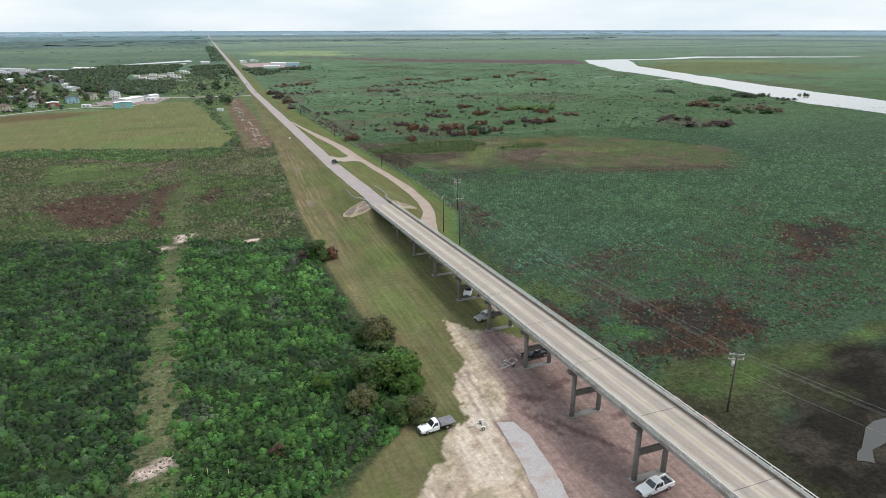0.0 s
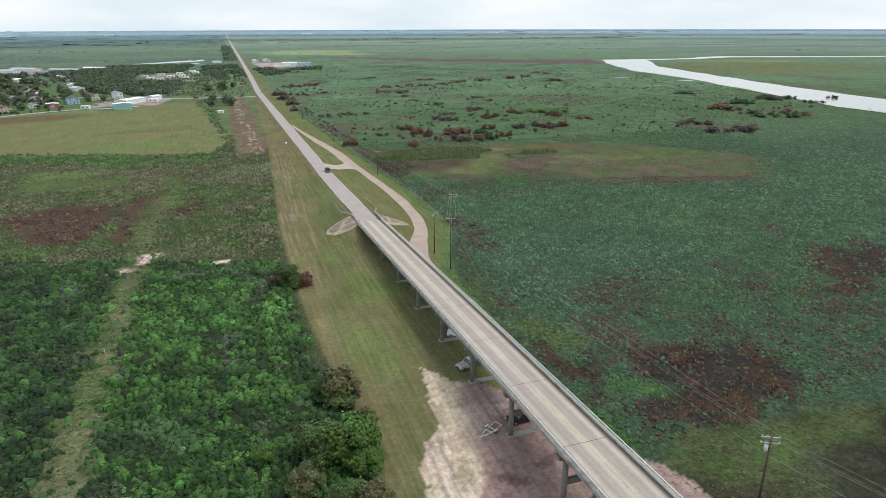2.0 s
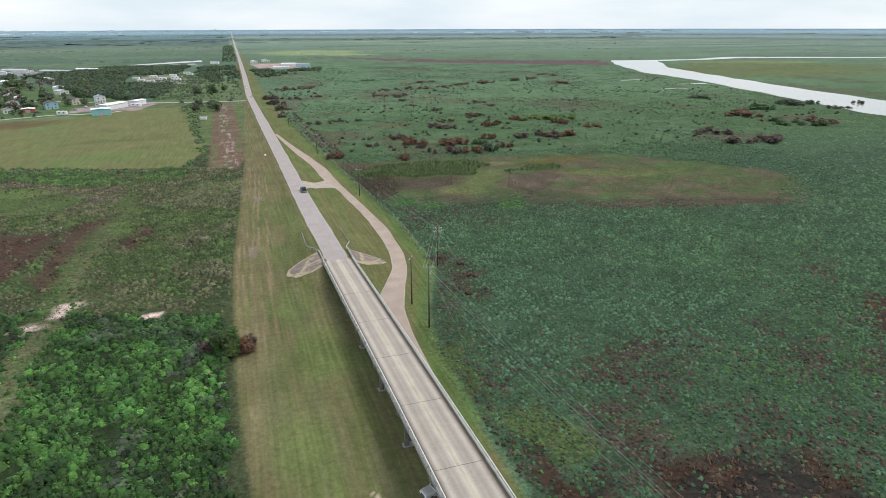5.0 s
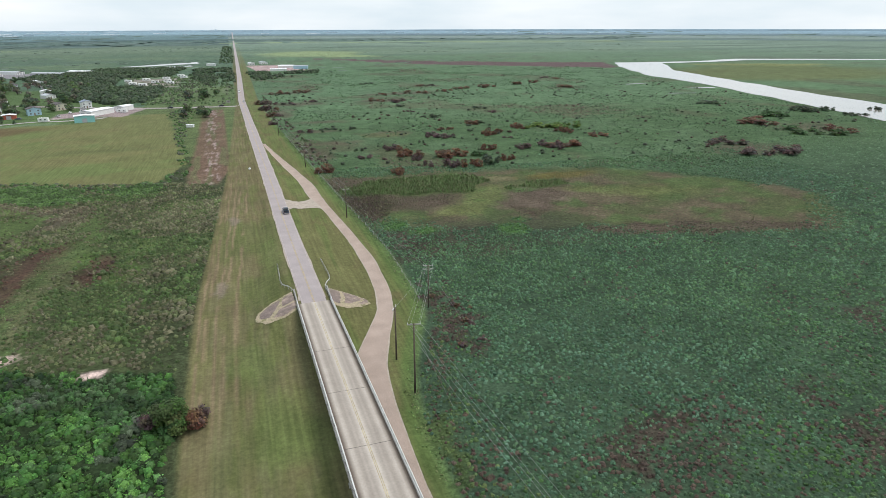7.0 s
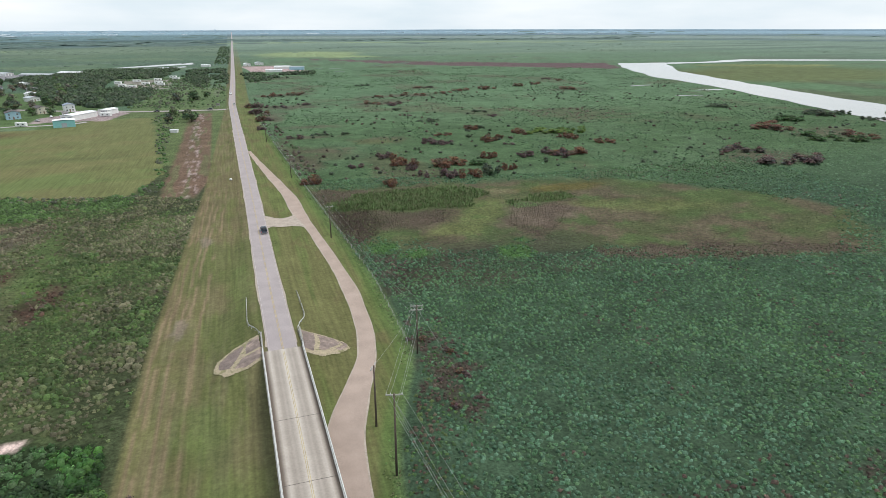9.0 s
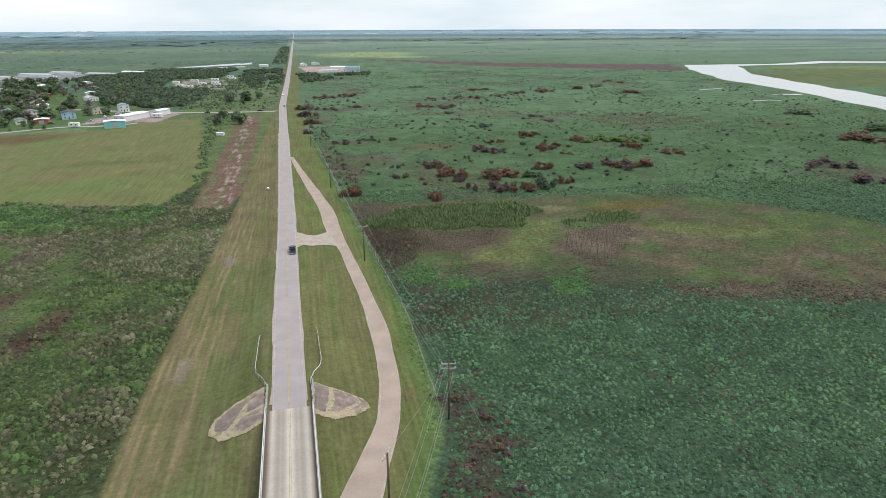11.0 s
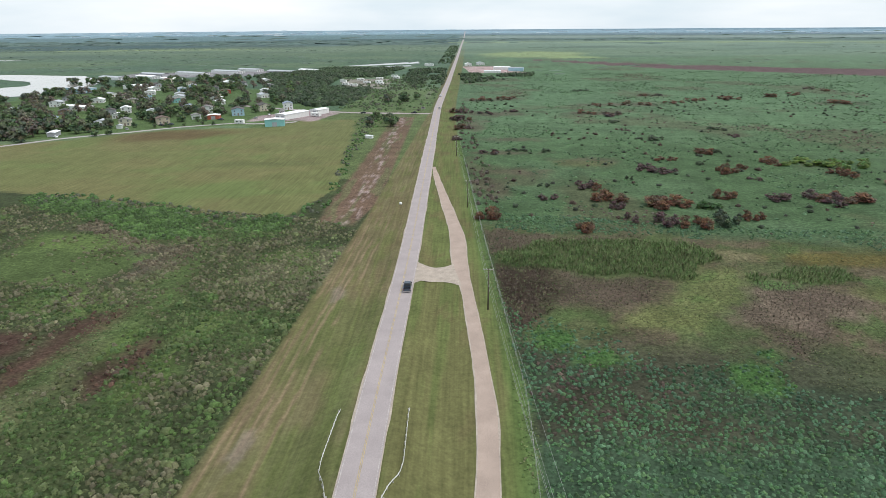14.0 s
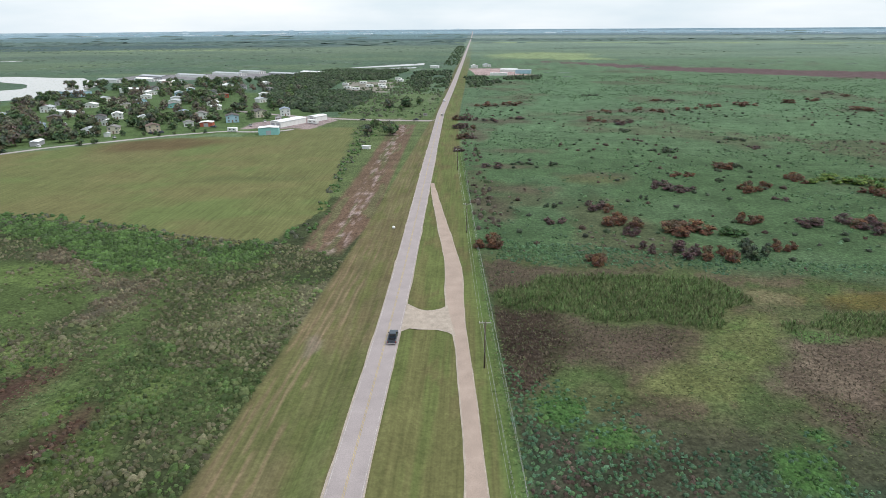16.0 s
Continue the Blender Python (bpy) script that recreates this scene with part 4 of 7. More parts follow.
for rim, slabs in (([(40.2, 205), (40.6, 209), (44, 211.5), (49.4, 213), (49.6, 203), (46, 201.5), (42.3, 202)], WEST_SLABS), ([(57.6, 203), (57.6, 213), (62, 211.5), (66.5, 209.5), (67.6, 207), (65, 203.5), (61, 202)], EAST_SLABS)):
    apron = draped("embankment_apron", APRON, rim, 0.1, "cracked stained slope paving beside the bridge end", "slope paving", 0.2, 0.5)
    for poly in slabs:
        slab = draped("paving_slab", APRON_SLAB, poly, 0.15, "", "", 0.2, 0.35, "")
        slab.parent = apron

# ---- water ----
def sheet(name, mat, poly, z, label, wob, category="water"):
    pts = []
    for (x0, y0), (x1, y1) in zip(poly, poly[1:] + poly[:1]):
        n = max(2, int(math.hypot(x1 - x0, y1 - y0) / (wob * 2.5)))
        for k in range(n):
            f = k / n
            x, y = x0 + (x1 - x0) * f, y0 + (y1 - y0) * f
            pts.append((x + wob * (fbm(x, y, wob * 6, 3, 2.0) - 0.5) * 2, y + wob * (fbm(x, y, wob * 6, 3, 6.0) - 0.5) * 2, z))
    flat = [Vector(p[:2]) for p in pts]
    corners, _, faces, _, _, _ = delaunay_2d_cdt(flat, [(i, (i + 1) % len(flat)) for i in range(len(flat))], [], 1, 0.01)
    me = bpy.data.meshes.new(name)
    turn = lambda f: f if (corners[f[1]] - corners[f[0]]).cross(corners[f[2]] - corners[f[0]]) > 0 else list(reversed(f))
    me.from_pydata([(p.x, p.y, z) for p in corners], [], [turn(f) for f in faces])
    me.materials.append(mat)
    return tagged(new(name, me), label, category, kind="structure")


sheet("boat_ramp", SLAB, [(39.2, 79.3), (41.8, 78.5), (42.7, 74), (42.4, 68), (41.0, 58), (40, 30), (34.5, 30), (37.0, 60), (38.4, 70)], 0.05, "pale grey concrete boat ramp slab on bare ground", 0.35, "ramp")
sheet("river_water", RIVER, RIVER_E, 0.3, "wide pale silty river bending through the marsh", 6.0)
sheet("river_water", RIVER, [(-700, 1090), (-600, 1075), (-476, 1045), (-395, 950), (-362, 860), (-372, 790), (-420, 730), (-560, 690), (-560, 800), (-480, 845), (-455, 890), (-480, 940), (-560, 990), (-700, 985)], 0.3, "pale river bend behind the village", 4.0)
sheet("pond_water", POND_LIGHT, [(95, 56), (101, 57.5), (104, 56), (97, 53), (93.5, 52), (91, 51.8), (88, 49), (86, 50.6), (88, 52.6), (91.5, 53.8)], 0.14, "open pale water in the pond", 1.6)
for pool in ([(505, 640), (530, 632), (545, 640), (520, 645)], [(470, 700), (500, 705), (500, 710), (472, 706)], [(450, 600), (480, 596), (482, 600), (455, 604)], [(-1010, 1500), (-900, 1480), (-880, 1500), (-960, 1520)]):
    sheet("marsh_pool", RIVER, pool, 0.2, "small pale pool in the marsh", 1.5)

sheet("settling_pond", RIVER, [(-136, 1250), (-20, 1365), (-14, 1312), (-60, 1275), (-118, 1238)], 0.35, "shallow pale pond beyond the woods", 3.0)
sheet("settling_pond", RIVER, [(-98, 1212), (-26, 1258), (-20, 1228), (-84, 1194)], 0.35, "shallow pale pond beyond the woods", 3.0)

# ---- bridge ----
bridge = tagged(new("bridge"), "two-lane concrete highway bridge with steel railings on paired columns", "bridge")
BENTS = [59.6 + 16.95 * k for k in range(-6, 8)]
JOINTS = [BENTS[0] - 17] + BENTS + [205.0]
DECK_HALF = 4.15
for y0, y1 in zip(JOINTS, JOINTS[1:]):
    g = Geo()
    cols = []
    ny_, nx_ = 12, 24
    for j in range(ny_ + 1):
        y = y0 + 0.04 + (y1 - y0 - 0.08) * j / ny_
        for i in range(nx_ + 1):
            x = -DECK_HALF + 2 * DECK_HALF * i / nx_
            g.v.append((float(road_x(y)) + x, y, float(road_z(y)) + 0.02))
            pale = max(math.exp(-((abs(x) - 2.7) / 0.5) ** 2) * 0.75, math.exp(-(x / 0.75) ** 2), math.exp(-((abs(x) - 1.4) / 0.25) ** 2) * 0.3)
            dull = step(2.8, 3.6, abs(x)) * 0.85
            t = (pale * (0.65 + 0.7 * fbm(x * 3, y * 0.3, 4, 3))) - dull
            cols.append([0.262 + 0.18 * t, 0.228 + 0.17 * t, 0.198 + 0.155 * t, 1])
    g.f = [(j * (nx_ + 1) + i, j * (nx_ + 1) + i + 1, (j + 1) * (nx_ + 1) + i + 1, (j + 1) * (nx_ + 1) + i) for j in range(ny_) for i in range(nx_)]
    top = len(g.v)
    for y in (y0 + 0.04, y1 - 0.04):
        for x, z in ((-DECK_HALF, 0.02), (DECK_HALF, 0.02), (DECK_HALF, -0.24), (-DECK_HALF, -0.24)):
            g.v.append((float(road_x(y)) + x, y, float(road_z(y)) + z))
            cols.append([0.24, 0.225, 0.205, 1])
    a = top
    g.f += [(a + 1, a, a + 3, a + 2)[::-1], (a + 4, a + 5, a + 6, a + 7)[::-1], (a, a + 4, a + 7, a + 3)[::-1], (a + 5, a + 1, a + 2, a + 6)[::-1], (a + 3, a + 7, a + 6, a + 2)[::-1]]
    ob = part("deck_span", g, DECK, bridge, "pale tyre-worn concrete deck slab")
    ob.data.attributes.new("tint", "FLOAT_COLOR", "POINT").data.foreach_set("color", np.array(cols, np.float32).ravel())
    part("expansion_joint", Geo().box(-3.8, 3.8, -0.04, 0.04, 0.0, 0.03, pose(float(road_x(y0)), y0, float(road_z(y0)))), JOINT, bridge, "dark joint strip")
    for k in range(4):
        x = -3.1 + k * 2.07
        g = Geo()
        for y in (y0 + 0.15, y1 - 0.15):
            for dx, z in ((-0.2, -0.24), (0.2, -0.24), (0.2, -1.1), (-0.2, -1.1)):
                g.v.append((float(road_x(y)) + x + dx, y, float(road_z(y)) + z))
        g.f = [(0, 1, 2, 3), (7, 6, 5, 4), (0, 4, 5, 1), (1, 5, 6, 2), (2, 6, 7, 3), (3, 7, 4, 0)]
        part("girder", g, CONCRETE, bridge)
    # railing of the span, on both sides
    for s in (-1, 1):
        at = lambda y, dx, z: (float(road_x(y)) + s * dx, y, float(road_z(y)) + z)
        g = Geo()
        for y in (y0 + 0.03, y1 - 0.03):
            g.v += [at(y, 3.8, 0.0), at(y, 3.8, 0.24), at(y, 4.2, 0.24), at(y, 4.2, -0.3)]
        g.f = [(0, 1, 2, 3), (7, 6, 5, 4), (0, 4, 5, 1), (1, 5, 6, 2), (2, 6, 7, 3)]
        railing = part("railing", g, CONCRETE, bridge, "low concrete kerb with galvanised rails")
        g = Geo()
        wave = ((3.86, 0.44), (3.80, 0.50), (3.80, 0.56), (3.86, 0.60), (3.80, 0.64), (3.80, 0.70), (3.86, 0.76), (3.88, 0.60))
        for y in (y0, y1):
            g.v += [at(y, dx, z) for dx, z in wave]
        g.f = [(i, (i + 1) % 8, 8 + (i + 1) % 8, 8 + i) for i in range(8)]
        part("beam_rail", g, STEEL, railing, "corrugated galvanised beam")
        part("top_rail", Geo().tube(at(y0, 3.98, 0.94), at(y1, 3.98, 0.94), 0.075, n=6), STEEL, railing, "galvanised tube")
        n = 8
        for k in range(n):
            y = y0 + (y1 - y0) * (k + 0.5) / n
            p = at(y, 3.98, 0)
            part("post", Geo().box(p[0] - 0.09, p[0] + 0.09, y - 0.07, y + 0.07, p[2] + 0.2, p[2] + 0.95), STEEL, railing)
for y in BENTS:
    xc, zt = float(road_x(y)), float(road_z(y)) - 1.1
    g = Geo()
    for yy in (y - 0.45, y + 0.45):
        g.v += [(xc - 4.0, yy, zt), (xc + 4.0, yy, zt), (xc + 4.0, yy, zt - 0.45), (xc + 3.2, yy, zt - 0.85), (xc - 3.2, yy, zt - 0.85), (xc - 4.0, yy, zt - 0.45)]
    g.f = [tuple(range(6)), tuple(range(11, 5, -1))] + [(i, 6 + i, 6 + (i + 1) % 6, (i + 1) % 6) for i in range(6)]
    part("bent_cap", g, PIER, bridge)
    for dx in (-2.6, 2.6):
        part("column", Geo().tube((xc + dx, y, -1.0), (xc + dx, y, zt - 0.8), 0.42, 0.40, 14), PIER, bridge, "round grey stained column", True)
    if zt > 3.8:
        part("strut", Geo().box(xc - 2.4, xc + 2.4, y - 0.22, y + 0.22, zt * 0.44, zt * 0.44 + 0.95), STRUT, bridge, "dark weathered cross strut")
        part("footing", Geo().box(xc - 3.3, xc + 3.3, y - 0.6, y + 0.6, -0.6, on_land(xc, y) + 0.13), CONCRETE, bridge)
for off in (-0.12, 0.12):
    g = Geo()
    for y in np.arange(30, 206, 3.0):
        g.v += [(float(road_x(y)) + off - 0.05, y, float(road_z(y)) + 0.034), (float(road_x(y)) + off + 0.05, y, float(road_z(y)) + 0.034)]
    g.f = [(2 * k, 2 * k + 1, 2 * k + 3, 2 * k + 2) for k in range(len(g.v) // 2 - 1)]
    part("painted_line", g, DECK_YELLOW, bridge, "faded yellow centre line")
part("abutment", Geo().box(49.6, 57.9, 204.7, 205.6, 0.5, 3.2), CONCRETE, bridge)
for s in (-1, 1):
    xa = 53.75 + s * 4.0
    part("wingwall", Geo().box(xa - 0.15, xa + 0.15, 205.1, 213.0, 1.5, 4.05), CONCRETE, bridge, "concrete wing wall with cracked top")

# guardrails off the bridge ends
def guardrail(pts, label):
    root = tagged(new("guardrail"), label, "guardrail")
    p = np.array(pts, float)
    run = np.concatenate([[0], np.cumsum(np.hypot(*np.diff(p, axis=0).T))])
    at = lambda s: (float(np.interp(s, run, p[:, 0])), float(np.interp(s, run, p[:, 1])))
    n = int(run[-1] / 1.9)
    g = Geo()
    prev = None
    for k in range(n * 2 + 1):
        x, y = at(run[-1] * k / (2 * n))
        z = on_land(x, y)
        fall = 0.0 if k < 2 * n - 2 else 0.25 * (k - 2 * n + 3)
        ring = [(x - 0.03, y, z + 0.48 - fall), (x + 0.03, y, z + 0.58 - fall), (x - 0.03, y, z + 0.63 - fall), (x + 0.03, y, z + 0.68 - fall), (x - 0.03, y, z + 0.78 - fall), (x - 0.05, y, z + 0.63 - fall)]
        g.v += ring
        if prev is not None:
            b = len(g.v)
            g.f += [(b - 12 + i, b - 12 + (i + 1) % 6, b - 6 + (i + 1) % 6, b - 6 + i) for i in range(6)]
        prev = ring
    part("beam_rail", g, STEEL, root, "corrugated galvanised beam")
    for k in range(n):
        x, y = at(run[-1] * (k + 0.3) / n)
        z = on_land(x, y)
        part("post", Geo().box(x - 0.2, x - 0.05, y - 0.08, y + 0.08, z - 0.4, z + 0.66), CROSSARM, root)
    return root


guardrail([(49.8, 205.5), (49.6, 213.0), (48.6, 216.2), (47.4, 218.8), (47.1, 222), (47.3, 236.5)], "galvanised guardrail curling off the bridge end")
guardrail([(57.7, 205.5), (57.4, 213.0), (58.2, 216.0), (59.4, 219.0), (59.7, 222), (59.3, 237.5)], "galvanised guardrail curling off the bridge end")


# ---- power line ----
def pole(x, y, h, arm_turn, label, arms=1, can=False):
    root = tagged(new("utility_pole"), label, "utility pole", "poles of the power line")
    z = on_land(x, y)
    root.matrix_basis = pose(x, y, z, 0, 0, arm_turn)
    part("post", Geo().tube((0, 0, -1), (0, 0, h), 0.2, 0.13, 10), TIMBER, root, "dark weathered wood post", True)
    for k in range(arms):
        zc = h - 0.35 - 0.9 * k
        arm = part("crossarm", Geo().box(-1.25, 1.25, 0.1, 0.24, zc - 0.08, zc + 0.08), CROSSARM, root)
        part("brace", Geo().tube((-0.7, 0.17, zc), (0, 0.14, zc - 0.7), 0.025, n=5).tube((0.7, 0.17, zc), (0, 0.14, zc - 0.7), 0.025, n=5), CROSSARM, root)
        for dx in (-1.15, -0.5, 1.15):
            part("insulator", Geo().tube((dx, 0.17, zc + 0.06), (dx, 0.17, zc + 0.34), 0.06, 0.045, 8), LAMP_W, root, "", True)
    if can:
        part("transformer", Geo().tube((-0.45, 0, h - 2.4), (-0.45, 0, h - 1.5), 0.27, 0.27, 12), STEEL, root, "grey transformer can", True)
    return (x, y, z + h, arm_turn)


def wire(a, b, dx, drop, sag):
    name = tagged(new("power_line"), "thin sagging overhead wire between poles", "wire", "wires of the power line")
    ends = []
    for x, y, z, turn in (a, b):
        p = pose(x, y, z, 0, 0, turn) @ Vector((dx, 0.17, 0.0))
        ends.append(Vector((p.x, p.y, p.z - drop)))
    g = Geo()
    n = 14
    pts = [ends[0].lerp(ends[1], k / n) - Vector((0, 0, sag * 4 * (k / n) * (1 - k / n))) for k in range(n + 1)]
    across = Vector((-(pts[-1] - pts[0]).y, (pts[-1] - pts[0]).x, 0)).normalized() * 0.016
    rise = Vector((0, 0, 0.016))
    g.loft([[p + across, p + rise, p - across, p - rise] for p in pts])
    part("strand", g, WIRE, name)


pA = pole(77.6, 68.2, 11.4, -28, "dark wooden utility pole with crossarm and transformer can", 2, True)
pB = pole(67.3, 165.4, 14.6, -12, "tall dark wooden utility pole with crossarm")
pC = pole(67.0, 178.6, 12.0, 60, "dark wooden utility pole with short top arm")
pD = pole(80.6, 200.6, 11.3, -10, "dark wooden utility pole with double crossarm in the marsh edge", 2)
pE = pole(74.6, 282.0, 10.8, 3, "dark wooden utility pole beside the service road")
pF = pole(70.0, 372.0, 10.6, 3, "dark wooden utility pole beside the road")
pG = pole(64.5, 470.0, 10.6, 3, "dark wooden utility pole beside the road")
p0 = (112, -30, 12, -28)
for a, b in ((p0, pA), (pA, pB), (pB, pD), (pD, pE), (pE, pF), (pF, pG)):
    for dx in (-1.15, -0.5, 1.15):
        wire(a, b, dx, 0.05, 0.9)
    wire(a, b, 0.0, 3.2, 1.1)
wire(pC, pD, 0.0, 0.3, 0.4)
guy = tagged(new("guy_wire"), "steel guy wire staying a utility pole", "wire")
part("strand", Geo().tube((67.3, 165.4, 13.6), (72.5, 158, 0.2), 0.02, n=4), WIRE, guy)
guy = tagged(new("guy_wire"), "steel guy wire staying a utility pole", "wire")
part("strand", Geo().tube((80.6, 200.6, 10.6), (86, 192, 0.2), 0.02, n=4), WIRE, guy)

# field fence east of the service road
fence = tagged(new("field_fence"), "thin weathered post-and-wire fence along the marsh", "fence")
fy = np.arange(205, 470, 5.0)
for y in fy:
    x = float(fence_x(y)) + 0.6
    z = on_land(x, y)
    part("post", Geo().tube((x, y, z - 0.3), (x, y, z + 1.25), 0.06, 0.05, 6), CROSSARM, fence)
for h in (0.5, 0.85, 1.15):
    g = Geo()
    for y0, y1 in zip(fy, fy[1:]):
        xa, xb = float(fence_x(y0)) + 0.6, float(fence_x(y1)) + 0.6
        g.tube((xa, y0, on_land(xa, y0) + h), (xb, y1, on_land(xb, y1) + h), 0.012, n=3)
    part("strand", g, WIRE, fence)


# ---- vehicles ----
def wheel(parent, x, y, r=0.38, w=0.25):
    hub = part("wheel", Geo().loft([[(x + s * w / 2, y + rr * math.cos(a), r + rr * math.sin(a)) for a in [2 * math.pi * k / 16 for k in range(16)]] for s, rr in ((-1, r * 0.92), (-0.7, r), (0.7, r), (1, r * 0.92))]), RUBBER, parent, "black tyre", True)
    s = 1 if x > 0 else -1
    part("rim", Geo().tube((x + s * w * 0.42, y, r), (x + s * w * 0.53, y, r), r * 0.62, r * 0.55, 12), CHROME, hub)


def pickup(x, y, heading, paint, label, up=None, crew=True, flatbed=False, bed="black", lift=0.0, group=""):
    """A pickup truck, nose towards +y before it is turned."""
    root = tagged(new("pickup_truck"), label, "pickup truck", group)
    m = PAINTS[paint]
    nose, tail, back = 2.85, -2.9, (-0.95 if crew else -0.35)
    sec = lambda yy, hw, z0, z1: [(-hw, yy, z0), (-hw, yy, z1 - 0.1), (-hw + 0.1, yy, z1), (hw - 0.1, yy, z1), (hw, yy, z1 - 0.1), (hw, yy, z0)]
    part("body", Geo().loft([sec(back, 0.97, 0.45, 1.12), sec(1.1, 0.98, 0.42, 1.13), sec(1.3, 0.97, 0.42, 1.14), sec(2.2, 0.95, 0.45, 1.08), sec(2.7, 0.9, 0.5, 1.0), sec(nose, 0.84, 0.55, 0.88)][::-1]), m, root)
    zb, zr = 1.10, 1.80
    lo = [(-0.92, back), (0.92, back), (0.92, 1.25), (-0.92, 1.25)]
    hi = [(-0.74, back + 0.12), (0.74, back + 0.12), (0.74, 0.42), (-0.74, 0.42)]
    part("cab", Geo().loft([[(a, b, zb) for a, b in lo], [(a, b, zr) for a, b in hi], [(a * 0.88, b * 0.9, zr + 0.06) for a, b in hi]]), m, root)
    mixp = lambda a, b, f: tuple(p + (q - p) * f for p, q in zip(a, b))

    def pane(i, j, f0, f1, name):
        a0, a1 = (*lo[i], zb), (*lo[j], zb)
        b0, b1 = (*hi[i], zr), (*hi[j], zr)
        q = [mixp(mixp(a0, a1, f0), mixp(b0, b1, f0), 0.14), mixp(mixp(a0, a1, f1), mixp(b0, b1, f1), 0.14), mixp(mixp(a0, a1, f1), mixp(b0, b1, f1), 0.9), mixp(mixp(a0, a1, f0), mixp(b0, b1, f0), 0.9)]
        nrm = (Vector(q[1]) - Vector(q[0])).cross(Vector(q[3]) - Vector(q[0])).normalized()
        out = [tuple(Vector(p) + nrm * 0.015) for p in q]
        part(name, Geo().loft([q, out]), GLASS, root, "dark tinted glass")
    pane(2, 3, 0.06, 0.94, "windscreen")
    pane(0, 1, 0.1, 0.9, "rear_window")
    for i, j in ((1, 2), (3, 0)):
        if crew:
            pane(i, j, 0.08, 0.48, "side_window")
            pane(i, j, 0.53, 0.86, "side_window")
        else:
            pane(i, j, 0.15, 0.85, "side_window")
    if flatbed:
        part("flat_bed", Geo().box(-1.12, 1.12, tail - 0.4, back - 0.1, 0.95, 1.07), PAINTS[bed], root, "grey flat deck")
        part("headboard", Geo().box(-1.05, 1.05, back - 0.14, back - 0.08, 1.0, 1.75), PAINTS[bed], root)
        part("chassis", Geo().box(-0.45, 0.45, tail, back, 0.5, 0.95), PAINTS["black"], root)
    else:
        part("bed_floor", Geo().box(-0.85, 0.85, tail + 0.1, back - 0.02, 0.45, 0.78), PAINTS[bed], root, "dark bed liner")
        for s in (-1, 1):
            part("bed_side", Geo().loft([[(s * 0.97, yy, 0.47), (s * 0.97, yy, 1.12), (s * 0.82, yy, 1.12), (s * 0.82, yy, 0.5)] for yy in (tail, back + 0.01)][::s]), m, root)
        part("tailgate", Geo().box(-0.82, 0.82, tail, tail + 0.09, 0.5, 1.1), m, root)
    part("front_bumper", Geo().box(-0.88, 0.88, nose - 0.1, nose + 0.1, 0.42, 0.64), CHROME, root)
    part("rear_bumper", Geo().box(-0.9, 0.9, tail - 0.12, tail + 0.05, 0.42, 0.62), CHROME, root)
    part("grille", Geo().box(-0.5, 0.5, nose - 0.06, nose + 0.02, 0.66, 0.86), PAINTS["black"], root)
    for s in (-1, 1):
        part("headlight", Geo().box(s * 0.68 - 0.16, s * 0.68 + 0.16, nose - 0.14, nose + 0.01, 0.7, 0.88), LAMP_W, root)
        part("tail_light", Geo().box(s * 0.89 - 0.07, s * 0.89 + 0.07, tail - 0.02, tail + 0.06, 0.75, 1.05), LAMP_R, root)
        part("mirror", Geo().box(s * 1.07 - 0.1, s * 1.07 + 0.1, 0.85, 0.95, 1.15, 1.35), PAINTS["black"], root)
        for yy in (1.85, -1.75):
            wheel(root, s * 0.86, yy)
    z = (on_land(x, y) + 0.04) if up is None else up
    root.matrix_basis = pose(x, y, z, 0, 0, heading)
    return root


def sedan(x, y, heading, paint, label, up=None):
    root = tagged(new("car"), label, "car")
    m = PAINTS[paint]
    sec = lambda yy, hw, z0, z1: [(-hw, yy, z0), (-hw, yy, z1 - 0.12), (-hw + 0.12, yy, z1), (hw - 0.12, yy, z1), (hw, yy, z1 - 0.12), (hw, yy, z0)]
    part("body", Geo().loft([sec(-2.3, 0.78, 0.4, 0.85), sec(-2.1, 0.88, 0.3, 0.98), sec(0.9, 0.9, 0.3, 0.95), sec(1.9, 0.86, 0.32, 0.85), sec(2.3, 0.76, 0.4, 0.7)][::-1]), m, root)
    part("cabin", Geo().loft([[(-0.82, -1.8, 0.93), (0.82, -1.8, 0.93), (0.82, 1.05, 0.93), (-0.82, 1.05, 0.93)], [(-0.62, -1.2, 1.45), (0.62, -1.2, 1.45), (0.62, 0.2, 1.45), (-0.62, 0.2, 1.45)]]), GLASS, root, "dark tinted glass")
    part("roof", Geo().loft([[(-0.63, -1.22, 1.44), (0.63, -1.22, 1.44), (0.63, 0.22, 1.44), (-0.63, 0.22, 1.44)], [(-0.55, -1.0, 1.51), (0.55, -1.0, 1.51), (0.55, 0.0, 1.51), (-0.55, 0.0, 1.51)]]), m, root)
    for s in (-1, 1):
        for yy in (1.4, -1.4):
            wheel(root, s * 0.78, yy, 0.32, 0.2)
        part("headlight", Geo().box(s * 0.58 - 0.15, s * 0.58 + 0.15, 2.1, 2.32, 0.58, 0.7), LAMP_W, root)
        part("tail_light", Geo().box(s * 0.62 - 0.14, s * 0.62 + 0.14, -2.33, -2.1, 0.68, 0.82), LAMP_R, root)
    z = (on_land(x, y) + 0.03) if up is None else up
    root.matrix_basis = pose(x, y, z, 0, 0, heading)
    return root


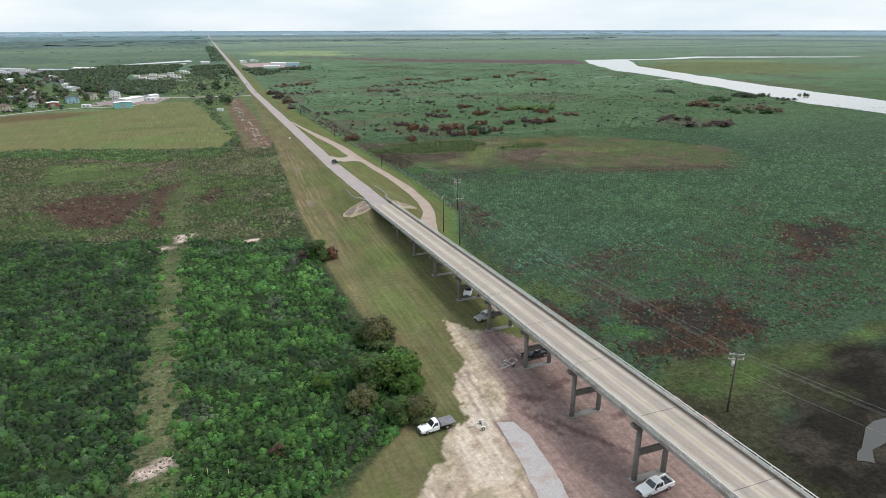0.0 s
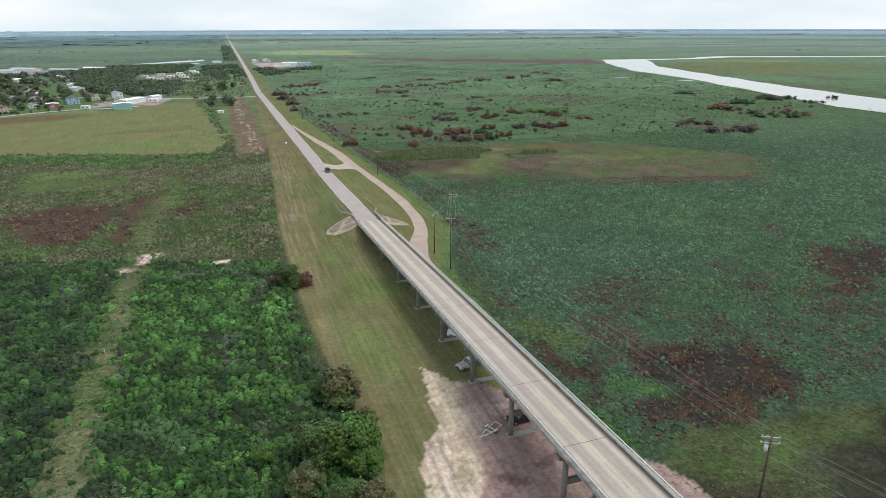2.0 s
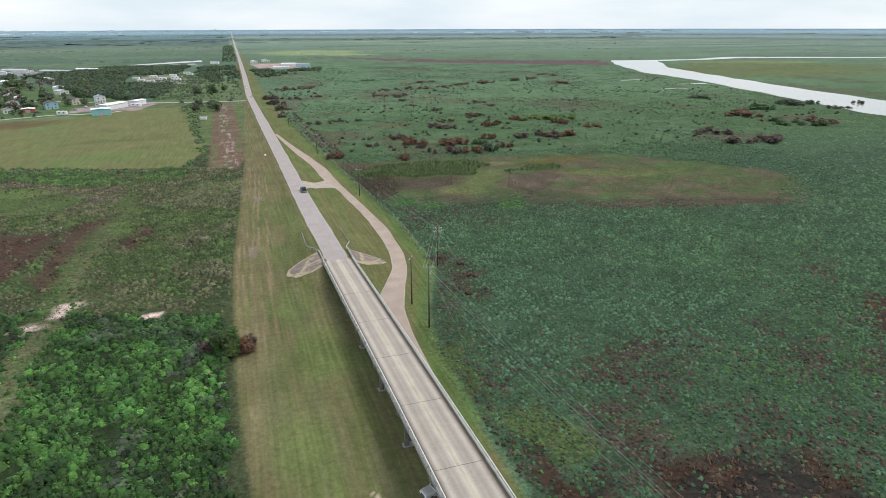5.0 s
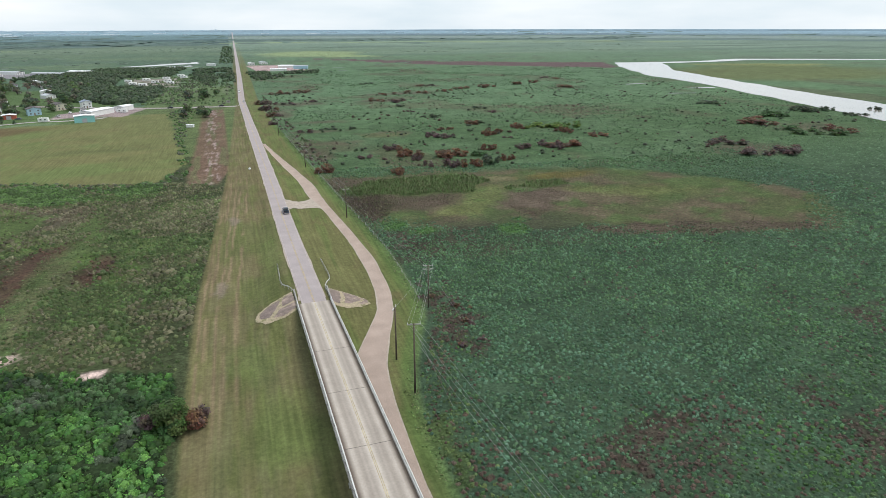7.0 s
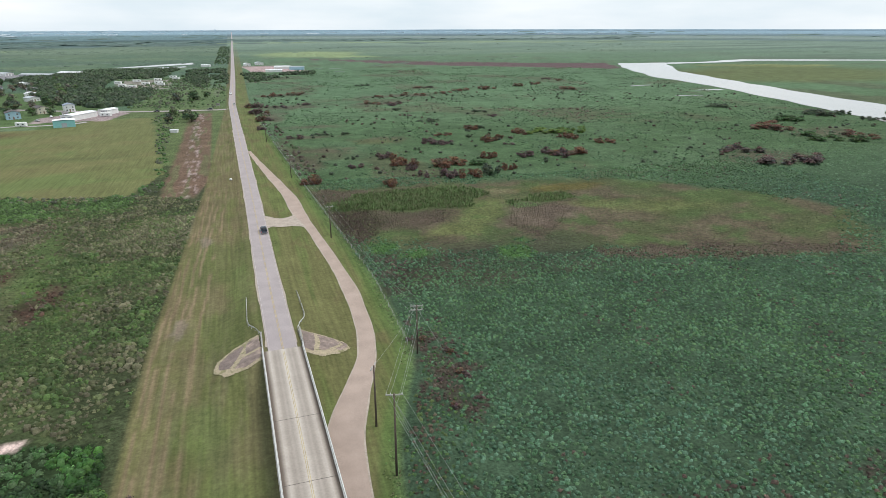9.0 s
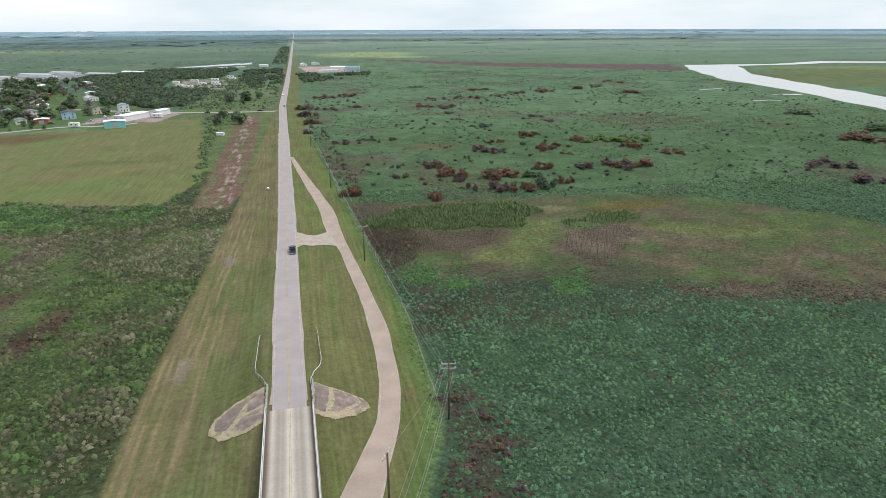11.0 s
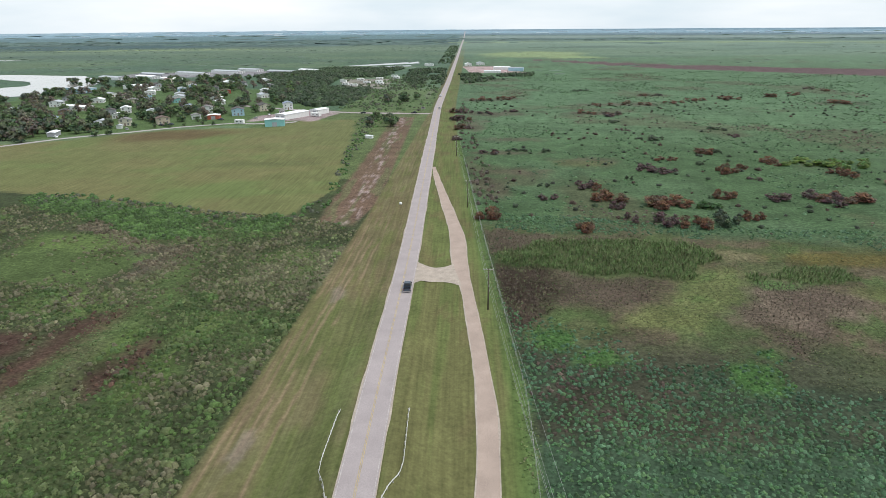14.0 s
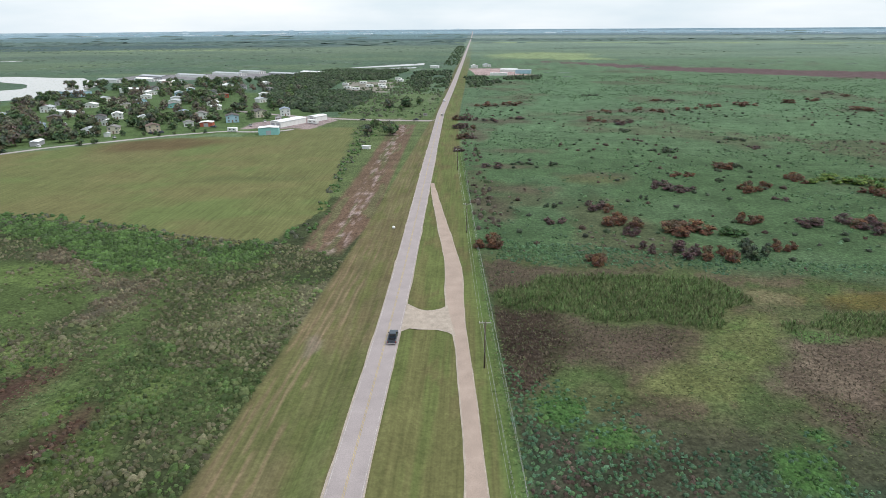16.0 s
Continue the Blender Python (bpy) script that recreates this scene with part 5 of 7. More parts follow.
def trailer(x, y, heading, label, long=3.2):
    root = tagged(new("boat_trailer"), label, "trailer")
    for s in (-1, 1):
        part("frame_rail", Geo().tube((s * 0.7, -long / 2, 0.5), (s * 0.55, long * 0.2, 0.5), 0.05, n=6).tube((s * 0.55, long * 0.2, 0.5), (0, long / 2 + 0.6, 0.5), 0.05, n=6), STEEL, root)
        wheel(root, s * 0.95, -0.2, 0.3, 0.2)
        part("mudguard", Geo().box(s * 0.95 - 0.14, s * 0.95 + 0.14, -0.6, 0.2, 0.62, 0.68), STEEL, root)
    for yy in (-long / 2, -0.3, 0.6):
        part("cross_member", Geo().box(-0.7, 0.7, yy - 0.04, yy + 0.04, 0.45, 0.55), STEEL, root)
    part("axle", Geo().tube((-0.9, -0.2, 0.3), (0.9, -0.2, 0.3), 0.04, n=6), JOINT, root)
    root.matrix_basis = pose(x, y, on_land(x, y) + 0.03, 0, 0, heading)
    return root


pickup(53.4, 56.8, 96, "white", "white crew-cab pickup parked beside a bridge column")
pickup(29.0, 81.3, 96, "white", "white flatbed work truck parked by the bushes", crew=False, flatbed=True, bed="deckgrey")
trailer(36.2, 79.2, 80, "small empty boat trailer on pale bare ground", 2.4)
pickup(53.6, 115.8, 105, "silver", "silver pickup with a black bed parked under the bridge", bed="black")
pickup(55.4, 130.3, 150, "white", "white pickup parked under the bridge")
pickup(55.6, 96.6, 95, "black", "black pickup parked under the bridge")
trailer(49.3, 95.4, 120, "empty galvanised boat trailer on bare ground", 4.2)
pickup(float(road_x(292)) + 1.6, 292, 1.0, "slate", "dark slate-blue crew-cab pickup on the road", up=float(road_z(292)) + 0.03)
sedan(float(road_x(660)) + 1.5, 660, 0, "silver", "silver car on the far road", up=float(road_z(660)) + 0.03)
pickup(float(road_x(752)) - 1.5, 752, 180, "white", "white pickup on the far road", up=float(road_z(752)) + 0.03)
for x, y, turn, paint, lab in ((-145, 578.5, 60, "black", "black car parked before a tan house"), (-139.5, 581.5, 70, "slate", "dark car parked on a village drive"), (-112.5, 605, 75, "slate", "dark car parked beside a red shed"), (-88, 611, 40, "silver", "silver car parked by the workshop"), (-190, 529.5, 55, "white", "white car parked under a carport edge"), (-84, 632, 20, "white", "white car parked by a cream house"), (-160, 560, 40, "silver", "silver car parked at the village street"), (-205, 610, 15, "red", "red car parked on a lawn"), (-230, 618, 60, "white", "white car parked by a bungalow")):
    sedan(x, y, turn, paint, lab)
sedan(-11, 637.5, 85, "black", "black car on the side road", up=0.3)
sedan(29, 638, 88, "black", "black car waiting at the junction", up=0.3)


# ---- buildings ----
def opening(root, name, x, y, z, w, h, axis, out, mat, label=""):
    """A window or door set proud of a wall that faces along an axis."""
    d = 0.05 * out
    if axis == "x":
        fr = part(name, Geo().box(min(x, x + d), max(x, x + d), y - w / 2 - 0.08, y + w / 2 + 0.08, z - 0.08, z + h + 0.08), LINE_W, root, label)
        part("pane", Geo().box(min(x + d, x + d * 1.5), max(x + d, x + d * 1.5), y - w / 2, y + w / 2, z, z + h), mat, fr)
    else:
        fr = part(name, Geo().box(x - w / 2 - 0.08, x + w / 2 + 0.08, min(y, y + d), max(y, y + d), z - 0.08, z + h + 0.08), LINE_W, root, label)
        part("pane", Geo().box(x - w / 2, x + w / 2, min(y + d, y + d * 1.5), max(y + d, y + d * 1.5), z, z + h), mat, fr)


def house(x, y, turn, w, d, h, wall, roof, label, rise=1.6, kind="house", windows=True, porch=False):
    """Gabled along its local y: w across, d along, eaves at h."""
    root = tagged(new(kind), label, kind.replace("_", " "))
    w, d, h, rise = w * 0.84, d * 0.84, 2.5 + (h - 2.5) * 0.75, rise * 0.8
    a, b = w / 2, d / 2
    part("wall", Geo().add([(-a, -b, 0), (a, -b, 0), (a, b, 0), (-a, b, 0), (-a, -b, h), (a, -b, h), (a, b, h), (-a, b, h), (0, -b, h + rise), (0, b, h + rise)],
                           [(0, 1, 5, 8, 4), (2, 3, 7, 9, 6), (1, 2, 6, 5), (3, 0, 4, 7), (4, 8, 9, 7), (5, 6, 9, 8)]), WALLS[wall], root)
    o, t = 0.45, 0.16
    sl = rise / a
    for s in (-1, 1):
        p = [(0, h + rise + 0.04), (s * (a + o), h - sl * o + 0.04), (s * (a + o), h - sl * o + t + 0.04), (0, h + rise + t + 0.04)]
        part("roof", Geo().loft([[(px, yy, pz) for px, pz in p] for yy in (-b - o, b + o)][::s]), ROOFS[roof], root)
    if windows:
        for level in range(1 if h < 4.2 else 2):
            z = 0.95 + 2.2 * level
            for k in (-0.28, 0.28):
                opening(root, "window", k * w, -b, z, 0.9, 1.0, "y", -1, HOUSE_GLASS)
            for k in (-0.3, 0.0, 0.3):
                opening(root, "window", a, k * d, z, 0.9, 1.0, "x", 1, HOUSE_GLASS)
        opening(root, "door", 0, -b, 0.05, 0.9, 2.0, "y", -1, WALLS["brown"])
    if porch:
        part("porch_roof", Geo().box(-a, a, -b - 2.2, -b, 2.45, 2.6), ROOFS[roof], root)
        for k in (-1, 0, 1):
            part("porch_post", Geo().box(k * (a - 0.2) - 0.07, k * (a - 0.2) + 0.07, -b - 2.1, -b - 1.96, 0, 2.45), LINE_W, root)
    root.matrix_basis = pose(x, y, on_land(x, y) - 0.05, 0, 0, turn)
    return root


def shed(x, y, turn, w, d, h, wall, roof, label, kind="metal_shed", doors=2, skew=0.5):
    root = tagged(new(kind), label, kind.replace("_", " "))
    a, b = w / 2, d / 2
    part("wall", Geo().box(-a, a, -b, b, 0, h), WALLS[wall], root)
    part("roof", Geo().loft([[(-a - 0.3, yy, h + 0.02), (0, yy, h + skew), (a + 0.3, yy, h + 0.02), (a + 0.3, yy, h + 0.18), (0, yy, h + skew + 0.16), (-a - 0.3, yy, h + 0.18)] for yy in (-b - 0.3, b + 0.3)][::-1]), ROOFS[roof], root)
    for k in range(doors):
        opening(root, "roller_door", -a + (k + 0.5) * w / doors, -b, 0.05, min(3.0, w / doors * 0.6), min(h - 0.6, 2.8), "y", -1, WALLS["grey"])
    for k in range(int(d / 4)):
        part("panel_rib", Geo().box(a, a + 0.06, -b + 2 + 4 * k - 0.06, -b + 2 + 4 * k + 0.06, 0, h), WALLS[wall], root)
    root.matrix_basis = pose(x, y, on_land(x, y) - 0.05, 0, 0, turn)
    return root


def caravan(x, y, turn, label, long=7.0):
    root = tagged(new("caravan"), label, "caravan")
    sec = lambda yy, i: [(-1.2, yy, 0.55 + i), (-1.2, yy, 2.9 - i), (-1.0, yy, 3.1 - i), (1.0, yy, 3.1 - i), (1.2, yy, 2.9 - i), (1.2, yy, 0.55 + i)]
    part("body", Geo().loft([sec(-long / 2, 0.15), sec(-long / 2 + 0.3, 0), sec(long / 2 - 0.3, 0), sec(long / 2, 0.15)][::-1]), WALLS["white"], root)
    for yy in (-long * 0.25, long * 0.2):
        opening(root, "window", 1.2, yy, 1.5, 1.1, 0.7, "x", 1, GLASS)
        opening(root, "window", -1.2, yy, 1.5, 1.1, 0.7, "x", -1, GLASS)
    part("stripe", Geo().box(1.2, 1.212, -long / 2 + 0.4, long / 2 - 0.4, 1.1, 1.3), WALLS["grey"], root)
    for s in (-1, 1):
        wheel(root, s * 1.05, 0.2, 0.34, 0.2)
    root.matrix_basis = pose(x, y, on_land(x, y) + 0.02, 0, 0, turn)


shed(-63.5, 577, 12, 13, 7.5, 4.6, "teal", "white", "teal metal shed with a white roof at the pasture edge", doors=1)
shed(-62, 618, -28, 10, 26, 3.8, "white", "white", "long white metal workshop with a white roof", doors=2)
shed(-46, 640, -28, 8, 13, 3.6, "white", "white", "white metal workshop wing with a white roof", doors=1)
caravan(-45, 622, 60, "white travel trailer parked by the workshop", 9)
caravan(-91.5, 586, 75, "white caravan parked by the street", 7)
house(-109, 633, 20, 11, 12, 5.6, "blue", "dark", "two-storey light blue house with a dark roof")
house(-97, 660, 35, 11, 13, 5.4, "cream", "dark", "two-storey cream house with a dark roof")
house(-79, 668, 20, 9, 11, 6.0, "white", "bluegrey", "two-storey white house with a blue-grey roof")
house(-76, 640, 10, 5, 5, 2.6, "white", "grey", "small white outbuilding by the workshop", rise=0.9)
shed(-120, 612, 10, 9, 7, 3.0, "red", "white", "red shed with a white roof and white door", doors=1)
house(-134, 613, 25, 8, 8, 3.0, "white", "grey", "low house with a grey roof beside a red shed", rise=1.3)
house(-148, 588, 35, 10, 9, 4.8, "tan", "brown", "tan house with a brown gabled roof")
house(-171, 580, 20, 9, 9, 4.8, "cream", "grey", "cream house behind a bare tree")
house(-188, 580, 15, 10, 8, 3.4, "white", "metal", "white house with a pale metal roof", porch=True)
house(-168, 566, 10, 4, 3.5, 2.3, "white", "metal", "small white garden shed", rise=0.7, windows=False)
house(-222, 632, 18, 11, 9, 3.4, "white", "metal", "white house with a pale metal roof", porch=True)
house(-206, 648, 25, 9, 9, 5.0, "white", "white", "white house with a white gabled roof")
house(-213, 636, 20, 10, 8, 4.4, "grey", "dark", "grey house with a dark roof")
shed(-258, 668, 70, 9, 26, 3.4, "white", "white", "long low white shed among trees", doors=2)
shed(-195, 536, 15, 5, 10, 2.6, "grey", "white", "open carport with a white roof at the street", kind="carport", doors=1)
house(-238, 600, 20, 10, 10, 3.2, "blue", "bluegrey", "blue house with a blue-grey roof among trees")
house(-252, 640, 30, 11, 10, 3.2, "brown", "dark", "dark-roofed bungalow among trees")
house(-280, 610, 10, 10, 10, 3.2, "grey", "grey", "grey bungalow among trees")
house(-290, 570, 10, 12, 12, 3.2, "brown", "dark", "dark brown bungalow at the village edge")
house(-196, 616, 15, 8, 7, 3.2, "white", "white", "small white house on a lawn")
house(-181, 640, 30, 9, 8, 3.2, "white", "metal", "white bungalow with a metal roof")
house(-163, 668, 10, 10, 9, 3.4, "grey", "bluegrey", "grey bungalow with a blue-grey roof")
house(-140, 650, 20, 10, 9, 4.8, "white", "grey", "white two-storey house among trees")
house(-150, 705, 20, 10, 9, 3.4, "white", "white", "white bungalow among trees")
house(-195, 720, 35, 11, 9, 3.4, "teal", "grey", "pale teal bungalow among trees")
house(-235, 715, 25, 11, 9, 3.4, "cream", "grey", "cream bungalow among trees")
house(-270, 720, 15, 12, 10, 3.4, "white", "white", "white bungalow among trees")
house(-215, 770, 30, 12, 9, 3.4, "white", "metal", "white bungalow with a metal roof")
house(-255, 790, 20, 12, 9, 3.4, "white", "white", "white bungalow with a white roof")
house(-180, 800, 20, 12, 9, 3.4, "red", "brown", "red-brown bungalow among trees")
house(-150, 850, 15, 12, 10, 4.6, "grey", "grey", "grey house showing over the trees")
BACK = [(-165, 735), (-175, 765), (-205, 745), (-240, 750), (-262, 755), (-290, 690), (-300, 650), (-310, 740), (-285, 770), (-230, 810), (-205, 835), (-270, 830), (-240, 860), (-190, 880), (-215, 905), (-260, 900), (-290, 880), (-175, 920), (-235, 940), (-128, 760), (-140, 805), (-300, 930)]
STYLES = (("white", "white", "white bungalow with a white roof showing between trees"), ("white", "metal", "white house with a grey metal roof between trees"), ("grey", "dark", "grey house with a dark roof between trees"), ("cream", "brown", "cream house with a brown roof between trees"), ("blue", "metal", "pale blue house with a metal roof between trees"))
for k, (x, y) in enumerate(BACK):
    wall, roof, lab = STYLES[(k * 3 + k // 4) % 5]
    house(x, y, (k * 37) % 60, 10 + k % 3, 9 + (k * 2) % 5, 3.4 + (k % 4 == 1) * 1.6, wall, roof, lab)
shed(-343, 815, 60, 18, 30, 5.0, "blue", "metal", "blue boat shed with a pale roof by the river", doors=2)
shed(-300, 850, 75, 14, 24, 4.5, "white", "white", "white boat shed by the river", doors=2)
for x, y, long in ((-400, 985, 60), (-360, 1000, 50), (-372, 1045, 70), (-325, 1062, 80), (-285, 1095, 80), (-262, 1130, 60), (-200, 1085, 70), (-165, 1110, 50), (-310, 960, 40)):
    shed(x, y, 62, 14, long * 0.7, 3.4, "white" if long != 70 else "grey", "metal" if long > 55 else "white", "long pale industrial warehouse behind the village", kind="warehouse", doors=3, skew=1.2)
for x, y, t in ((-80, 925, 60), (-62, 945, 80), (-48, 905, 70), (-70, 885, 65), (-35, 915, 85), (-40, 960, 75), (-30, 890, 60), (-58, 870, 80), (-25, 1000, 70), (-20, 975, 60)):
    caravan(x, y, t, "white travel trailer in a trailer park", 9)
shed(145, 1110, 80, 12, 22, 5, "blue", "metal", "blue metal workshop in the far yard", doors=2)
shed(126, 1150, 80, 22, 24, 3.5, "white", "white", "low white metal building in the far yard", doors=2)
shed(108, 1075, 85, 8, 24, 3, "white", "white", "low white shed in the far yard", doors=1)
house(74, 1240, 10, 12, 14, 4, "white", "white", "white farmhouse beside the far road")
house(95, 1265, 10, 14, 20, 4, "white", "metal", "pale farm building beside the far road")
shed(8, 1240, 80, 9, 14, 3.2, "white", "white", "small white shed beyond the woods", doors=1)
shed(10, 526, 70, 2.4, 4.5, 1.6, "white", "white", "small white tank shed in the hedge", kind="trough_shelter", doors=0, skew=0.2)
sign = tagged(new("road_sign"), "white signboard on two posts at the junction", "sign")
part("board", Geo().box(-1.6, 1.6, -0.05, 0.05, 1.4, 3.2), LINE_W, sign)
for s in (-1, 1):
    part("post", Geo().box(s * 1.2 - 0.06, s * 1.2 + 0.06, -0.05, 0.05, -0.3, 1.4), CROSSARM, sign)
part("text_bar", Geo().box(-1.2, 1.2, -0.065, -0.05, 2.5, 2.8), PAINTS["black"], sign)
part("text_bar", Geo().box(-1.0, 1.0, -0.065, -0.05, 1.9, 2.15), PAINTS["black"], sign)
sign.matrix_basis = pose(35, 655, on_land(35, 655), 0, 0, 0)
marker = tagged(new("survey_marker"), "small white marker on the mown verge", "marker")
part("cap", Geo().loft([[(r * math.cos(a), r * math.sin(a), z) for a in [k * math.pi / 5 for k in range(10)]] for r, z in ((0.55, 0), (0.6, 0.4), (0.45, 0.75), (0.1, 0.85))]), WALLS["white"], marker, "", True)
marker.matrix_basis = pose(44.0, 376.5, on_land(44, 376.5))

for x, y in [(-6.3, 82.6), (-3.4, 81.1), (-14.2, 144.2)]:
    stake = tagged(new("marker_post"), "thin pale yellow marker post in rough grass", "marker post", "marker posts")
    part("post", Geo().tube((0, 0, -0.3), (0, 0, 1.3), 0.06, 0.055, 7), POST_YELLOW, stake, "", True)
    part("cap", Geo().tube((0, 0, 1.3), (0, 0, 1.48), 0.075, 0.05, 7), LINE_W, stake, "", True)
    stake.matrix_basis = pose(x, y, on_land(x, y), 0, 3, x * 11)


# ---- trees ----
def tree_mesh(h, r, leaves, size, colour, seed, low=0.25, clumps=14, body=0.36):
    """Trunk with limbs, and a crown of many leaf clumps set on the limb ends."""
    rnd = random.Random(seed)
    g = Geo()
    fork = h * (low + 0.08)
    lean = (rnd.uniform(-0.2, 0.2), rnd.uniform(-0.2, 0.2))
    top = Vector((lean[0], lean[1], fork))
    g.tube((0, 0, -0.3), top, h * 0.035 + 0.04, h * 0.026 + 0.03, 7)
    ends = []
    for k in range(clumps):
        a = 2 * math.pi * (k + rnd.random() * 0.8) / clumps * 2.4
        f = rnd.uniform(0.25, 1.0)
        z = h * rnd.uniform(low + 0.12, 0.9)
        reach = r * f * 0.8 * math.sqrt(max(0.15, 1 - ((z / h - 0.5) / 0.52) ** 2))
        e = Vector((math.cos(a) * reach, math.sin(a) * reach, z))
        ends.append(e)
        if k < 5:
            g.tube(top, e, h * 0.014 + 0.015, 0.015, 5)
    ends.append(Vector((0, 0, h * 0.9)))
    cs = np.array([[e.x, e.y, e.z - r * 0.18] for e in ends])
    n = len(cs)
    tone = np.array([[c * rnd.uniform(0.8, 1.2) for c in colour] for _ in range(n)])
    up = foliage(cs, np.full(n, r * 0.42), np.full(n, r * 0.36), leaves, np.full(n, size), tone, 0.2)
    down = foliage(cs, np.full(n, r * 0.40), np.full(n, -r * 0.16), max(4, leaves // 4), np.full(n, size), tone, 0.2)
    # crown bodies at 0.88 of the leaf tone: inner shade put into colour
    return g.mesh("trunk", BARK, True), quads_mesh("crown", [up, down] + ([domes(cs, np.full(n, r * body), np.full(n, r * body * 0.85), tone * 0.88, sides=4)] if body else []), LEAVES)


def plant(name, meshes, x, y, turn, scale, label, category="tree", group="", up=0.0, wide=1.0):
    root = tagged(new(name), label, category, group)
    for key, me in zip(("trunk", "crown"), meshes):
        ob = new(key, me)
        ob.parent = root
    root.matrix_basis = pose(x, y, on_land(x, y) + up, 0, 0, turn) @ Matrix.Diagonal((scale * wide, scale * wide, scale, 1))
    return root


OAKS = [tree_mesh(6.5, 3.9, 24, 0.82, c, s, 0.12, 14, 0.32) for s, c in ((1, (0.066, 0.104, 0.048)), (2, (0.080, 0.124, 0.055)), (3, (0.084, 0.100, 0.066)), (4, (0.095, 0.134, 0.060)))]
RUSSET = [tree_mesh(5.5, 3.2, 26, 0.58, c, s, 0.15, 14, 0.0) for s, c in ((11, (0.150, 0.130, 0.104)), (12, (0.132, 0.130, 0.094)))]
NEAR = [tree_mesh(5.2, 3.0, 160, 0.28, c, s, 0.06, 28, 0.24) for s, c in ((21, (0.066, 0.116, 0.028)), (22, (0.058, 0.098, 0.028)), (23, (0.094, 0.104, 0.040)))]
SERE = ((0.130, 0.074, 0.046), (0.112, 0.068, 0.046), (0.092, 0.066, 0.060), (0.082, 0.062, 0.056))
DEAD = [tree_mesh(3.2, 2.0, 34, 0.30, c, 31 + k, 0.0, 16, 0.24) for k, c in enumerate(SERE)]
DEAD_FAR = [tree_mesh(3.2, 2.0, 24, 0.38, c, 51 + k, 0.0, 12, 0.26) for k, c in enumerate(SERE)]
GREENB = [tree_mesh(3.2, 2.1, 30, 0.36, c, s, 0.0, 12, 0.28) for s, c in ((41, (0.052, 0.098, 0.034)), (42, (0.052, 0.074, 0.046)), (43, (0.098, 0.150, 0.042)))]

for x, y, s, k, lab in ((27.0, 96, 1.2, 0, "full green roadside tree at the thicket edge"), (22.0, 98, 1.05, 1, "full green tree at the thicket edge"), (28.3, 92.5, 0.75, 0, "green bushy tree at the thicket edge"), (27.5, 112, 1.05, 2, "olive-green bushy tree at the mown edge"), (25, 114, 0.7, 1, "green bushy tree in the thicket"), (27.5, 84.5, 0.75, 2, "olive-green bush beside the parked truck"), (24, 86, 0.7, 1, "green bush in the thicket"), (24.8, 167.5, 0.95, 1, "lone green bushy tree at the mown edge"), (30.5, 104, 0.5, 2, "small olive bush at the mown edge"), (19, 91, 0.7, 2, "green bush in the thicket"), (14, 100, 0.55, 0, "green bush in the thicket")):
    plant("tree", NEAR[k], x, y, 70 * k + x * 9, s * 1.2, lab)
for x, y, s, k in ((28.4, 167.0, 1.15, 0), (29.6, 170, 0.8, 2), (20.5, 169, 0.9, 3), (30.5, 113, 0.6, 2), (4, 84, 0.6, 1)):
    plant("dead_bush", DEAD[k], x, y, x * 31, s, "rust-brown withered bush beside a green tree", "bush")

# withered bushes standing in the marsh
rnd = random.Random(5)
SPOTS = [(86, 181, 4, 0.3), (84, 197, 4, 0.3), (86, 190, 4, 0.32), (83, 206, 3, 0.28), (70, 560, 4, 1.0), (66, 520, 4, 0.9), (64, 600, 5, 1.1), (68, 640, 5, 1.1)]
for cx, cy, n, s in SPOTS:
    for k in range(n):
        a, q = rnd.uniform(0, 6.28), rnd.uniform(0, 1)
        plant("dead_bush", DEAD[1 + rnd.randrange(3)], cx + math.cos(a) * q * 2.4 * n**0.85, cy + math.sin(a) * q * 1.3 * n**0.7, rnd.uniform(0, 360), s * rnd.uniform(0.6, 1.2), "brown withered bush at the marsh edge", "bush", "withered bushes in the marsh", wide=1.4)

# thickets in the open marsh: middle, breadth, depth and height of each
RUST_NEAR = [(125, 383, 12, 11, 3.8), (146, 376, 21, 13, 4.2), (148, 350, 10, 11, 4.2), (170, 358, 6, 9, 3.3), (171, 387, 8, 10, 3.3), (109, 344, 7, 8, 3.4), (78, 358, 10, 9, 3.6), (124, 400, 4, 8, 2.9), (171, 459, 12, 7, 1.8), (191, 431, 9, 12, 4.0), (200, 440, 4, 7, 2.1), (197, 480, 10, 13, 3.1), (219, 451, 11, 13, 3.2), (240, 427, 10, 13, 3.5), (214, 384, 18, 20, 3.6), (254, 407, 15, 13, 2.2)]
RUST_FAR = [(162, 634, 18, 16, 2.8), (184, 686, 27, 17, 2.6), (214, 690, 31, 20, 2.9), (251, 698, 18, 16, 2.3), (275, 717, 16, 19, 3.2), (308, 726, 19, 21, 3.3), (239, 764, 10, 13, 2.0), (352, 745, 10, 13, 3.5), (382, 763, 12, 15, 2.4), (430, 798, 10, 13, 2.3), (387, 695, 17, 20, 3.6), (83, 729, 20, 21, 3.0), (109, 737, 20, 22, 3.1), (383, 415, 25, 27, 4.2), (407, 371, 18, 20, 4.2)]
PLUM = [(126, 371, 7, 7, 2.7), (140, 354, 10, 13, 4.2), (191, 384, 12, 10, 3.1), (128, 356, 4, 7, 2.8), (101, 384, 9, 5, 1.9), (119, 403, 9, 9, 2.8), (155, 439, 11, 11, 3.0), (162, 431, 13, 9, 2.7), (209, 381, 15, 17, 4.2), (198, 418, 7, 4, 1.0), (233, 530, 6, 9, 1.8), (172, 552, 5, 8, 1.6)]
